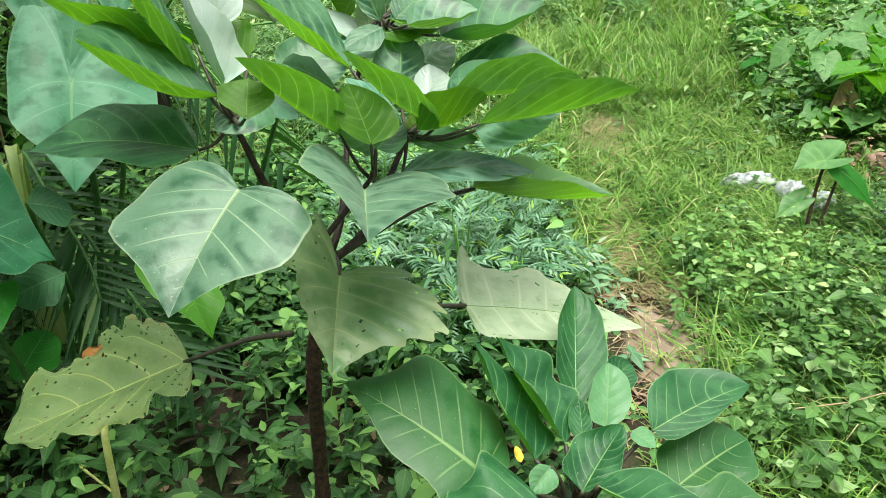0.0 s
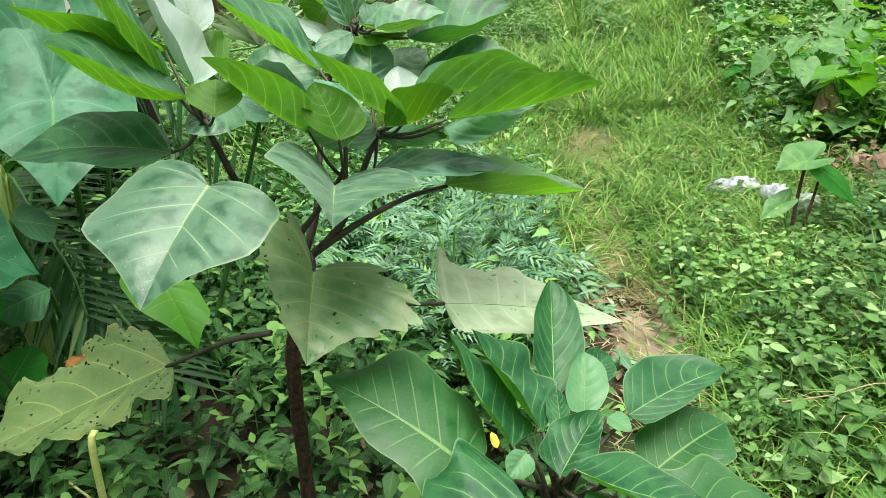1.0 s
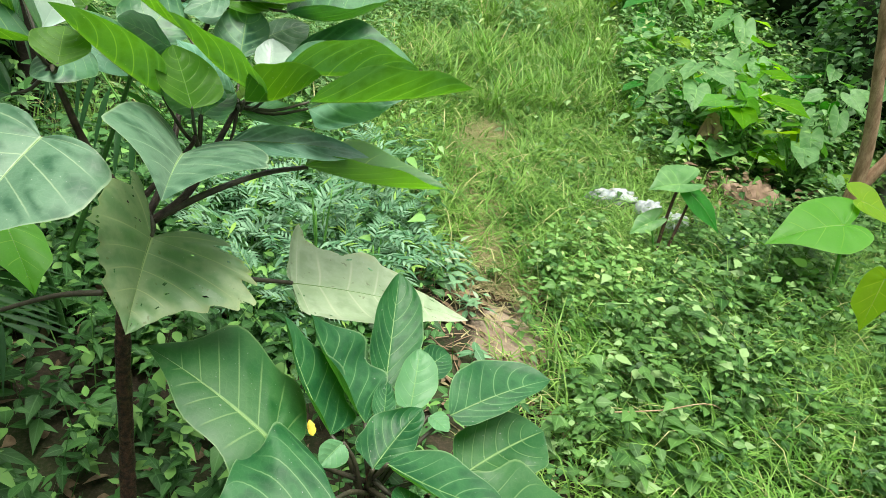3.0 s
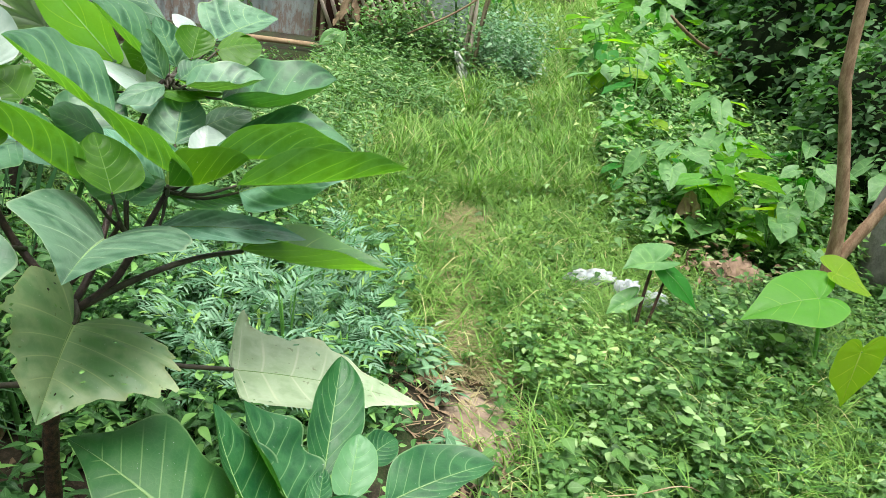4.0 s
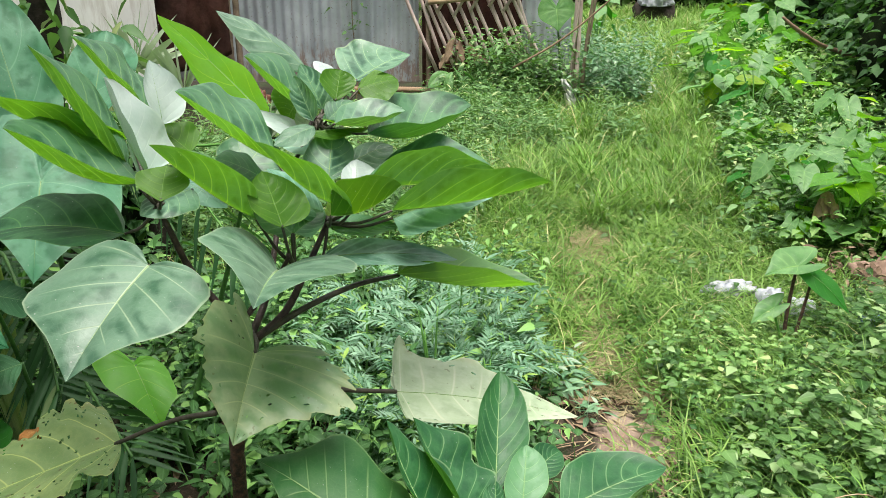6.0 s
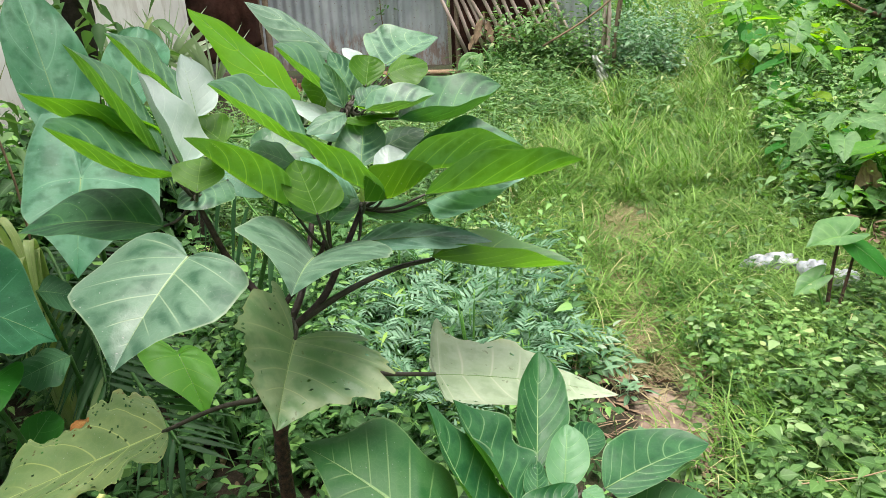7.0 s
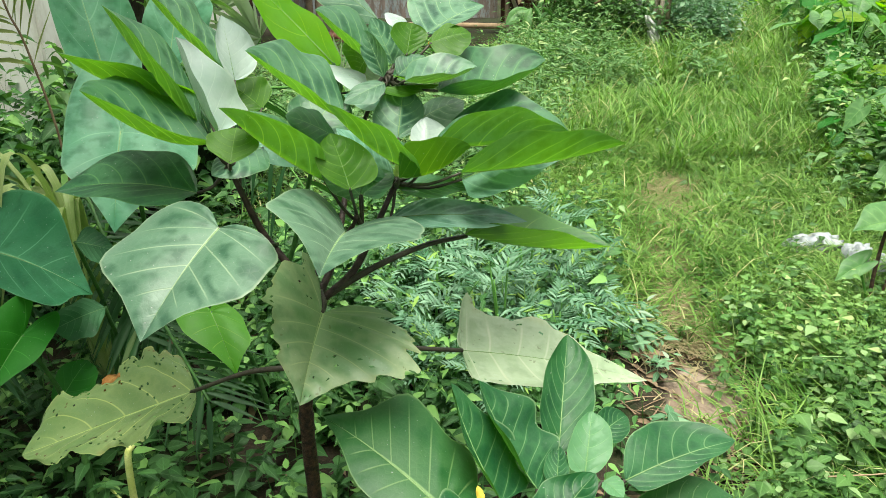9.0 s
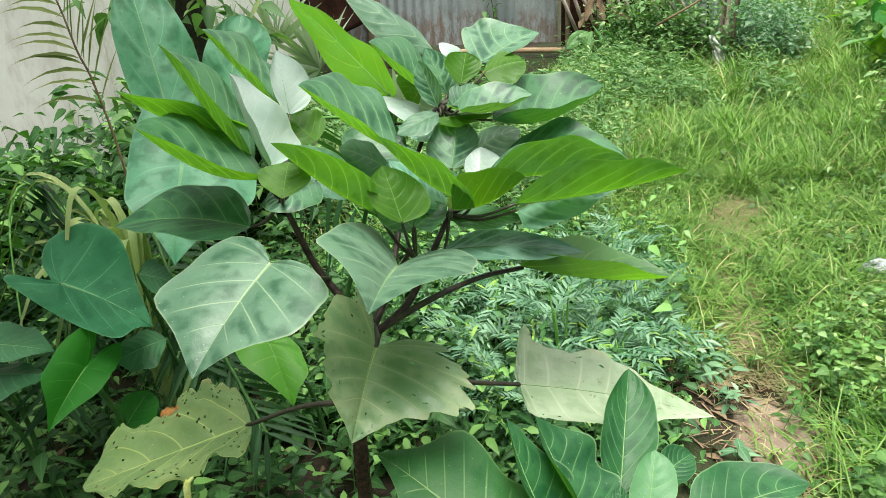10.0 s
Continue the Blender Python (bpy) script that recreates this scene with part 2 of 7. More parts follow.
def foliage_mat(name, dark, light, odd, glow, through=0.35, rough=0.5, oddshare=0.06):
    """Small joined leaves or blades: every one has a tone of its own."""
    n = Nodes(name)
    r = n.island()
    big = n.noise(2.2, 3.0, vec=n.coords("Object"))
    uv = n.split(n.coords("UV"))
    a = n.math("MULTIPLY", n.math("ABSOLUTE", n.math("SUBTRACT", uv[1], 0.5)), 2.0)
    row = n.math("ABSOLUTE", n.math("SUBTRACT", n.math("FRACT", n.math("MULTIPLY", n.math("SUBTRACT", uv[0], n.math("MULTIPLY", a, 0.3)), 5.0)), 0.5))
    vein = n.math("MAXIMUM", n.ramp(a, 0.13, 0.03), n.math("MULTIPLY", n.math("MULTIPLY", n.ramp(row, 0.40, 0.48), n.ramp(a, 0.99, 0.7)), 0.45))
    col = n.mix(r, dark, light)
    col = n.mix(n.math("MULTIPLY", n.ramp(big, 0.35, 0.65), 0.3), col, light)
    col = n.mix(n.math("MULTIPLY", n.ramp(n.noise(7.0, 2.0, vec=n.coords("Object")), 0.48, 0.66), 0.6), col, dark)
    pick = n.math("LESS_THAN", n.math("FRACT", n.math("MULTIPLY", r, 37.7)), oddshare)
    col = n.mix(pick, col, odd)
    g = n.mix(pick, glow, odd)
    col = n.mix(n.math("MULTIPLY", vein, 0.42), col, tuple(min(0.6, c * 1.5 + 0.03) for c in light))
    return n.surface(col, rough + 0.06, 0.22, n.bump(n.noise(150.0), 0.15, 0.003), glow=g, through=through)


M_STEM = plain_mat("dark_stem", (0.014, 0.008, 0.007), (0.120, 0.058, 0.038), 120.0, 0.6, 0.4, 1.0, 0.008, fine=420.0)
M_BRANCH = plain_mat("purple_branch", (0.018, 0.011, 0.011), (0.075, 0.046, 0.040), 80.0, 0.5, 0.4, 0.6, 0.004, fine=400.0)
M_PETIOLE = plain_mat("purple_petiole", (0.030, 0.028, 0.020), (0.075, 0.066, 0.044), 50.0, 0.5, 0.4, 0.3, 0.002)
M_TAROSTALK = plain_mat("dark_green_stalk", (0.030, 0.100, 0.022), (0.065, 0.170, 0.040), 30.0, 0.5, 0.35, 0.2, 0.002)
M_RIB = plain_mat("leaf_rib", (0.15, 0.29, 0.085), (0.27, 0.43, 0.16), 60.0, 0.5, 0.35, 0.1, 0.001)
M_GREENSTALK = plain_mat("green_stalk", (0.074, 0.242, 0.040), (0.148, 0.352, 0.072), 40.0, 0.45, 0.4, 0.2, 0.002)
M_PALESTALK = plain_mat("pale_stalk", (0.62, 0.70, 0.20), (0.76, 0.80, 0.34), 30.0, 0.45, 0.4, 0.2, 0.002)
M_TWIG = plain_mat("twig", (0.16, 0.11, 0.07), (0.28, 0.20, 0.13), 40.0, 0.8, 0.2, 0.5, 0.003)
M_BARK = plain_mat("brown_bark", (0.22, 0.135, 0.085), (0.46, 0.32, 0.215), 34.0, 0.8, 0.25, 0.9, 0.008, stretch=(1.6, 1.6, 0.5))
# Near-black colour that stands in for the deep shade inside foliage.
M_CORE = plain_mat("twig_tangle", (0.007, 0.014, 0.005), (0.020, 0.034, 0.013), 14.0, 0.9, 0.1, 0.9, 0.010)
M_DARKBARK = plain_mat("dark_bark", (0.020, 0.017, 0.013), (0.055, 0.046, 0.036), 14.0, 0.85, 0.2, 0.9, 0.010)
M_BAMBOO = plain_mat("weathered_bamboo", (0.50, 0.385, 0.345), (0.78, 0.65, 0.60), 12.0, 0.7, 0.25, 0.4, 0.003, stretch=(1, 1, 0.2))
M_POST = plain_mat("grey_post", (0.16, 0.12, 0.085), (0.30, 0.24, 0.17), 16.0, 0.8, 0.2, 0.5, 0.004)
M_RAIL = plain_mat("tan_pole", (0.36, 0.25, 0.15), (0.50, 0.37, 0.24), 14.0, 0.7, 0.2, 0.3, 0.003)
M_WHITE = plain_mat("white_rag", (0.42, 0.43, 0.41), (0.76, 0.77, 0.75), 30.0, 0.8, 0.2, 0.5, 0.01)
M_BAG = plain_mat("white_plastic", (0.34, 0.39, 0.44), (0.62, 0.65, 0.68), 38.0, 0.35, 0.5, 0.5, 0.01, glow=(0.7, 0.72, 0.75), through=0.2)
M_BLUEBAG = plain_mat("blue_plastic", (0.03, 0.085, 0.15), (0.10, 0.19, 0.26), 12.0, 0.35, 0.5, 0.5, 0.01)
M_REDBAG = plain_mat("red_wrapper", (0.09, 0.035, 0.022), (0.22, 0.10, 0.055), 22.0, 0.5, 0.4, 0.5, 0.01)
M_DIRTBAG = plain_mat("dirty_sack", (0.25, 0.17, 0.12), (0.42, 0.30, 0.23), 8.0, 0.85, 0.2, 0.6, 0.01)
M_CLOTH = plain_mat("brown_tarpaulin", (0.030, 0.012, 0.008), (0.075, 0.030, 0.020), 5.0, 0.75, 0.25, 0.6, 0.02)
M_STONE = plain_mat("grey_rubble", (0.20, 0.19, 0.18), (0.36, 0.34, 0.32), 9.0, 0.9, 0.2, 0.8, 0.01)
M_ORANGE = plain_mat("orange_petal", (0.50, 0.20, 0.02), (0.65, 0.30, 0.03), 20.0, 0.6, 0.3)
M_RUST = plain_mat("rusty_leaf_patch", (0.26, 0.105, 0.025), (0.40, 0.215, 0.070), 60.0, 0.8, 0.2, 0.6, 0.004)
M_YELLOW = plain_mat("yellow_leaf", (0.52, 0.38, 0.04), (0.66, 0.52, 0.08), 40.0, 0.6, 0.3)
M_DRYLEAF = plain_mat("dry_leaf", (0.12, 0.082, 0.052), (0.30, 0.22, 0.14), 14.0, 0.8, 0.2, 0.6, 0.006)
M_STRAPLEAF = blade_mat("strap_leaf", (0.230, 0.340, 0.105), (0.400, 0.490, 0.190), (0.420, 0.500, 0.220), (0.260, 0.440, 0.070), 0.3, 0.5, 0.1, veins=0.5)
M_PALM = foliage_mat("palm_leaflet", (0.010, 0.046, 0.014), (0.034, 0.105, 0.036), (0.090, 0.160, 0.050), (0.050, 0.190, 0.020), 0.22, 0.42)
M_PALMDRY = foliage_mat("palm_leaflet_pale", (0.150, 0.205, 0.058), (0.290, 0.345, 0.115), (0.360, 0.300, 0.170), (0.215, 0.320, 0.055), 0.25)
# Whitish green includes the blades' gloss, painted into the colour.
M_FANPALM = foliage_mat("fan_palm_leaf", (0.360, 0.470, 0.310), (0.520, 0.620, 0.450), (0.440, 0.420, 0.280), (0.258, 0.440, 0.110), 0.25)
M_GRASS = foliage_mat("meadow_grass", (0.016, 0.076, 0.008), (0.250, 0.435, 0.095), (0.440, 0.440, 0.200), (0.180, 0.420, 0.034), 0.26, 0.42, 0.06)
M_LUSH = foliage_mat("lush_grass", (0.030, 0.115, 0.012), (0.170, 0.365, 0.060), (0.330, 0.460, 0.130), (0.150, 0.400, 0.030), 0.28, 0.40, 0.08)
M_STRAW = foliage_mat("trodden_straw", (0.200, 0.165, 0.080), (0.480, 0.420, 0.250), (0.121, 0.220, 0.055), (0.300, 0.280, 0.100), 0.2, 0.7, 0.2)
# The odd pale leaves imitate sky gloss by colour.
M_COVER = foliage_mat("creeper_leaf", (0.009, 0.052, 0.009), (0.112, 0.238, 0.062), (0.250, 0.390, 0.160), (0.140, 0.350, 0.028), 0.22, 0.36, 0.12)
# Darker weed green: the shade low among the plants is put into the colour.
M_SHADE = foliage_mat("shaded_weed_leaf", (0.008, 0.044, 0.012), (0.074, 0.195, 0.054), (0.180, 0.370, 0.095), (0.085, 0.290, 0.022), 0.20, 0.40, 0.20)
M_TALLWEED = foliage_mat("tall_weed_leaf", (0.022, 0.092, 0.022), (0.180, 0.340, 0.125), (0.330, 0.430, 0.180), (0.160, 0.380, 0.045), 0.24, 0.40, 0.08)
M_BRIGHTWEED = foliage_mat("bright_weed_leaf", (0.060, 0.190, 0.036), (0.250, 0.430, 0.130), (0.360, 0.480, 0.180), (0.170, 0.420, 0.040), 0.28, 0.42, 0.10)
M_BLUEWEED = foliage_mat("bluish_weed_leaf", (0.040, 0.140, 0.062), (0.205, 0.365, 0.205), (0.300, 0.400, 0.280), (0.110, 0.310, 0.050), 0.24, 0.40, 0.08)
# The light tone is raised to paint bluish-white highlights on the leaflets.
M_MARIGOLD = foliage_mat("feathery_leaf", (0.036, 0.140, 0.062), (0.260, 0.440, 0.290), (0.240, 0.420, 0.080), (0.100, 0.310, 0.045), 0.26, 0.42, 0.06)
M_IVY = foliage_mat("hedge_leaf", (0.026, 0.085, 0.026), (0.095, 0.210, 0.075), (0.140, 0.260, 0.080), (0.085, 0.270, 0.030), 0.28, 0.45, 0.06)
M_TREELINE = foliage_mat("tree_leaf", (0.026, 0.088, 0.018), (0.068, 0.176, 0.041), (0.121, 0.220, 0.046), (0.086, 0.275, 0.028), 0.3, 0.5, 0.06)


def soil_mat():
    n = Nodes("soil")
    pos = n.split(n.coords())
    dx = n.math("DIVIDE", n.math("SUBTRACT", pos[0], 0.635), 0.115)
    dy = n.math("DIVIDE", n.math("SUBTRACT", pos[1], 1.94), 0.18)
    r = n.math("SQRT", n.math("ADD", n.math("MULTIPLY", dx, dx), n.math("MULTIPLY", dy, dy)))
    r = n.math("ADD", r, n.math("MULTIPLY", n.math("SUBTRACT", n.noise(11.0, 5.0, 0.65), 0.5), 2.0))
    bare = n.ramp(r, 1.15, 0.75)
    damp = n.mix(n.ramp(n.noise(5.0, 5.0, 0.65), 0.35, 0.65), (0.015, 0.013, 0.009), (0.040, 0.034, 0.023))
    moss = n.math("MULTIPLY", n.ramp(n.noise(3.0, 5.0, 0.7), 0.40, 0.60), 0.8)
    damp = n.mix(moss, damp, (0.020, 0.042, 0.012))
    sand = n.mix(n.ramp(n.noise(9.0, 5.0, 0.6), 0.35, 0.68), (0.22, 0.165, 0.125), (0.37, 0.295, 0.235))
    grit = n.noise(130.0, 3.0, 0.7)
    col = n.mix(bare, damp, sand)
    col = n.mix(n.math("MULTIPLY", n.ramp(grit, 0.42, 0.75), 0.35), col, (0.13, 0.085, 0.06))
    h = n.math("ADD", n.math("MULTIPLY", n.noise(18.0, 5.0), 0.7), n.math("MULTIPLY", grit, 0.3))
    return n.surface(col, 0.9, 0.15, n.bump(h, 0.7, 0.012))


def sheet_mat():
    """Galvanised corrugated sheet, rusting towards its foot and its laps."""
    n = Nodes("galvanised_sheet")
    pos = n.split(n.coords())
    x = n.noise(3.0, 5.0, 0.65)
    y = n.noise(26.0, 4.0, 0.65, stretch=(1, 1, 0.35))
    col = n.mix(n.ramp(x, 0.3, 0.7), (0.38, 0.43, 0.47), (0.56, 0.61, 0.65))
    low = n.math("ADD", n.ramp(pos[2], 0.75, 0.15), n.math("MULTIPLY", n.math("SUBTRACT", y, 0.5), 1.3))
    rust = n.math("MULTIPLY", n.ramp(low, 0.45, 0.95), n.ramp(y, 0.42, 0.58))
    col = n.mix(n.math("MULTIPLY", rust, 0.75), col, (0.24, 0.15, 0.105))
    col = n.mix(n.math("MULTIPLY", n.ramp(n.noise(60.0, 2.0), 0.66, 0.72), 0.7), col, (0.16, 0.085, 0.05))
    return n.surface(col, n.ramp(y, 0.3, 0.7, 0.42, 0.62), 0.5, n.bump(y, 0.2, 0.004), n.math("MULTIPLY", n.math("SUBTRACT", 1.0, rust), 0.35))


def plaster_mat():
    n = Nodes("stained_plaster")
    x = n.noise(1.6, 6.0, 0.65)
    y = n.noise(9.0, 5.0, 0.65, stretch=(1, 1, 0.4))
    col = n.mix(n.ramp(x, 0.3, 0.7), (0.72, 0.715, 0.69), (0.86, 0.855, 0.83))
    col = n.mix(n.math("MULTIPLY", n.ramp(y, 0.46, 0.66), 0.55), col, (0.50, 0.45, 0.41))
    return n.surface(col, 0.85, 0.2, n.bump(n.math("ADD", y, n.noise(80.0)), 0.3, 0.004))


M_SOIL, M_SHEET, M_PLASTER = soil_mat(), sheet_mat(), plaster_mat()


# ---- mesh helpers ----
rng = np.random.default_rng(7)


def mesh_of(name, verts, faces, material, smooth=True, uv=None):
    verts = np.asarray(verts, np.float32)
    faces = np.asarray(faces, np.int32)
    k = faces.shape[1]
    me = bpy.data.meshes.new(name)
    me.vertices.add(len(verts))
    me.vertices.foreach_set("co", verts.ravel())
    me.loops.add(faces.size)
    me.loops.foreach_set("vertex_index", faces.ravel())
    me.polygons.add(len(faces))
    me.polygons.foreach_set("loop_start", np.arange(0, faces.size, k, dtype=np.int32))
    me.polygons.foreach_set("use_smooth", np.full(len(faces), smooth))
    if uv is not None:
        layer = me.uv_layers.new(name="UVMap")
        layer.data.foreach_set("uv", np.asarray(uv, np.float32)[faces.ravel()].ravel())
    me.update(calc_edges=True)
    me.validate()
    me.materials.append(material)
    return me


def hold(ob, parent):
    if parent is not None:
        ob.parent = parent
        ob.matrix_parent_inverse = parent.matrix_world.inverted()
    return ob


def thing(name, label, category, at=(0, 0, 0), group="", kind=""):
    """An Empty at the foot of a thing, which holds its parts."""
    ob = new(name)
    ob.empty_display_size = 0.05
    ob.matrix_world = Matrix.Translation(at)
    bpy.context.view_layer.update()
    return tagged(ob, label, category, group, kind)


def piece(name, verts, faces, material, parent=None, label="", smooth=True, uv=None):
    ob = new(name, mesh_of(name, verts, faces, material, smooth, uv))
    hold(ob, parent)
    return tagged(ob, label)


def part(name, bm, material, parent=None, label="", smooth=False):
    me = bpy.data.meshes.new(name)
    for f in bm.faces:
        f.smooth = smooth
    bm.to_mesh(me)
    bm.free()
    me.materials.append(material)
    ob = hold(new(name, me), parent)
    return tagged(ob, label)


def unit(v):
    v = np.asarray(v, float)
    return v / (np.linalg.norm(v) + 1e-9)


def smooth_line(points, steps):
    """A Catmull-Rom line through the points."""
    p = np.asarray(points, float)
    p = np.vstack([2 * p[0] - p[1], p, 2 * p[-1] - p[-2]])
    out = []
    for i in range(1, len(p) - 2):
        for s in np.linspace(0, 1, steps, endpoint=False):
            a, b, c, d = p[i - 1:i + 3]
            out.append(0.5 * (2 * b + (c - a) * s + (2 * a - 5 * b + 4 * c - d) * s * s + (3 * b - a - 3 * c + d) * s ** 3))
    out.append(p[-2])
    return np.array(out)


def tube_mesh(points, radii, sides=8, steps=5, knob=0.0, seed=0):
    line = smooth_line(points, steps)
    r = np.interp(np.linspace(0, 1, len(line)), np.linspace(0, 1, len(radii)), radii)
    if knob:
        r = r * (1 + knob * np.random.default_rng(seed).normal(size=len(r)))
    tan = np.gradient(line, axis=0)
    verts = []
    side = unit(np.cross(tan[0], (0.3, 0.9, 0.2)))
    for p, t, q in zip(line, tan, r):
        t = unit(t)
        side = unit(side - t * (side @ t))
        up = np.cross(t, side)
        for k in range(sides):
            a = 2 * math.pi * k / sides
            verts.append(p + q * (math.cos(a) * side + math.sin(a) * up))
    n = len(line)
    faces = [(i * sides + k, i * sides + (k + 1) % sides, (i + 1) * sides + (k + 1) % sides, (i + 1) * sides + k) for i in range(n - 1) for k in range(sides)]
    c = len(verts)
    verts += [line[0], line[-1]]
    for k in range(0, sides, 2):
        faces.append((c, (k + 2) % sides, (k + 1) % sides, k))
        o = (n - 1) * sides
        faces.append((c + 1, o + k, o + (k + 1) % sides, o + (k + 2) % sides))
    return np.array(verts), faces


def tube(name, points, radii, material, parent=None, label="", sides=8, steps=5, knob=0.0):
    v, f = tube_mesh(points, radii, sides, steps, knob)
    return piece(name, v, f, material, parent, label)


def half_width(kind, u, u0):
    """Half width along the midrib, 1 at its widest, which is at u0."""
    if kind == "taro":
        h = (1 - u) ** 0.72 * (0.72 + 0.42 * np.sqrt(np.clip(u / 0.20, 0, 1)))
        return h / h.max()
    root, tip = {"heart": (0.22, 0.95), "lance": (0.0, 0.98), "broad": (0.0, 0.62)}.get(kind, (0.0, 0.80))
    rise = tip * (u0 + root) / (1 - u0)
    h = ((u + root) / (u0 + root)) ** min(rise, 0.85) * ((1 - u) / (1 - u0)) ** tip
    return h / h.max()


def blade_grid(base, tip, left, right, kind, lobe, sag, nu=20, nv=6, wave=0.035, jag=0.0, seed=0, lobes=(0.03, 2.5), bend=0.0, veins=6.0, pucker=0.0):
    """A leaf blade between its base, its tip and the widest point of either side; bend swings the midrib towards the right."""
    g = np.random.default_rng(seed)
    base, tip, left, right = (np.asarray(x, float) for x in (base, tip, left, right))
    length = np.linalg.norm(tip - base)
    u = np.linspace(0, 1, nu + 1) ** (1.25 if lobe else 1.0)
    axis = (tip - base) / length
    flank = right - left
    flank = unit(flank - axis * (flank @ axis))

    def rib(q):
        q = np.atleast_1d(q)
        rise = np.outer(4 * q * (1 - q), (np.array((0, 0, 1.0)) * sag + flank * bend) * length)
        return base + np.outer(q, tip - base) + rise

    ridge = rib(u)
    if kind == "taro":
        u0 = (0.10, 0.10)
    else:
        u0 = [float(np.clip(((q - base) @ axis) / length, 0.12 if kind == "heart" else 0.26, 0.66)) for q in (left, right)]
    sides = [left - rib(u0[0])[0], right - rib(u0[1])[0]]
    normal = unit(np.cross(axis, sides[1] - sides[0]))
    rows = []
    ph, fq = g.uniform(0, 6.28, 2), g.uniform(1.3, 2.4, 2)
    edge = 1 + lobes[0] * np.stack([np.sin(6.2832 * lobes[1] * u + q) for q in g.uniform(0, 6.28, 2)])
    if jag:
        torn = np.array([[1.5 * noise.noise((7 * q, 9.1 * k, ph[0])) + 0.7 * noise.noise((21 * q, 5.3 * k, ph[1])) for q in u] for k in (1, 2)])
        edge = edge + jag * np.minimum(2.2 * torn - 0.4, 0.3)
    for v in np.linspace(-1, 1, 2 * nv + 1):
        k = 0 if v < 0 else 1
        s, a = sides[k], abs(v)
        h = half_width(kind, u, u0[k])
        w = np.linalg.norm(s)
        e = 1 + (edge[k] - 1) * a * a
        off = np.outer(h * e * a, s)
        off += np.outer(0.22 * w * (a - a * a) * np.minimum(h, 1), normal)
        off += np.outer(wave * w * a * a * np.sin(fq[k] * 6.28 * u + ph[k]) * np.sqrt(u * (1 - u) * 4), normal)
        if pucker:
            swell = np.sin(math.pi * veins * (u - 0.38 * a ** 1.35)) ** 2 * 4 * a * (1 - a)
            off += np.outer(pucker * w * swell * h, normal)
        back = a ** (0.4 if kind == "taro" else 0.7) * (1 - 0.45 * max(0.0, (a - 0.5) / 0.5) ** 2)
        off -= np.outer(lobe * length * back * (1 - u) ** 5, axis)
        rows.append(ridge + off)
    grid = np.stack(rows, 1)
    m = 2 * nv + 1
    uv = np.stack(np.meshgrid(u, np.linspace(0, 1, m), indexing="ij"), -1).reshape(-1, 2)
    i, j = np.meshgrid(np.arange(nu), np.arange(m - 1), indexing="ij")
    q = (i * m + j).ravel()
    faces = np.stack([q, q + 1, q + m + 1, q + m], 1)
    return grid.reshape(-1, 3), faces, uv, ridge, normal


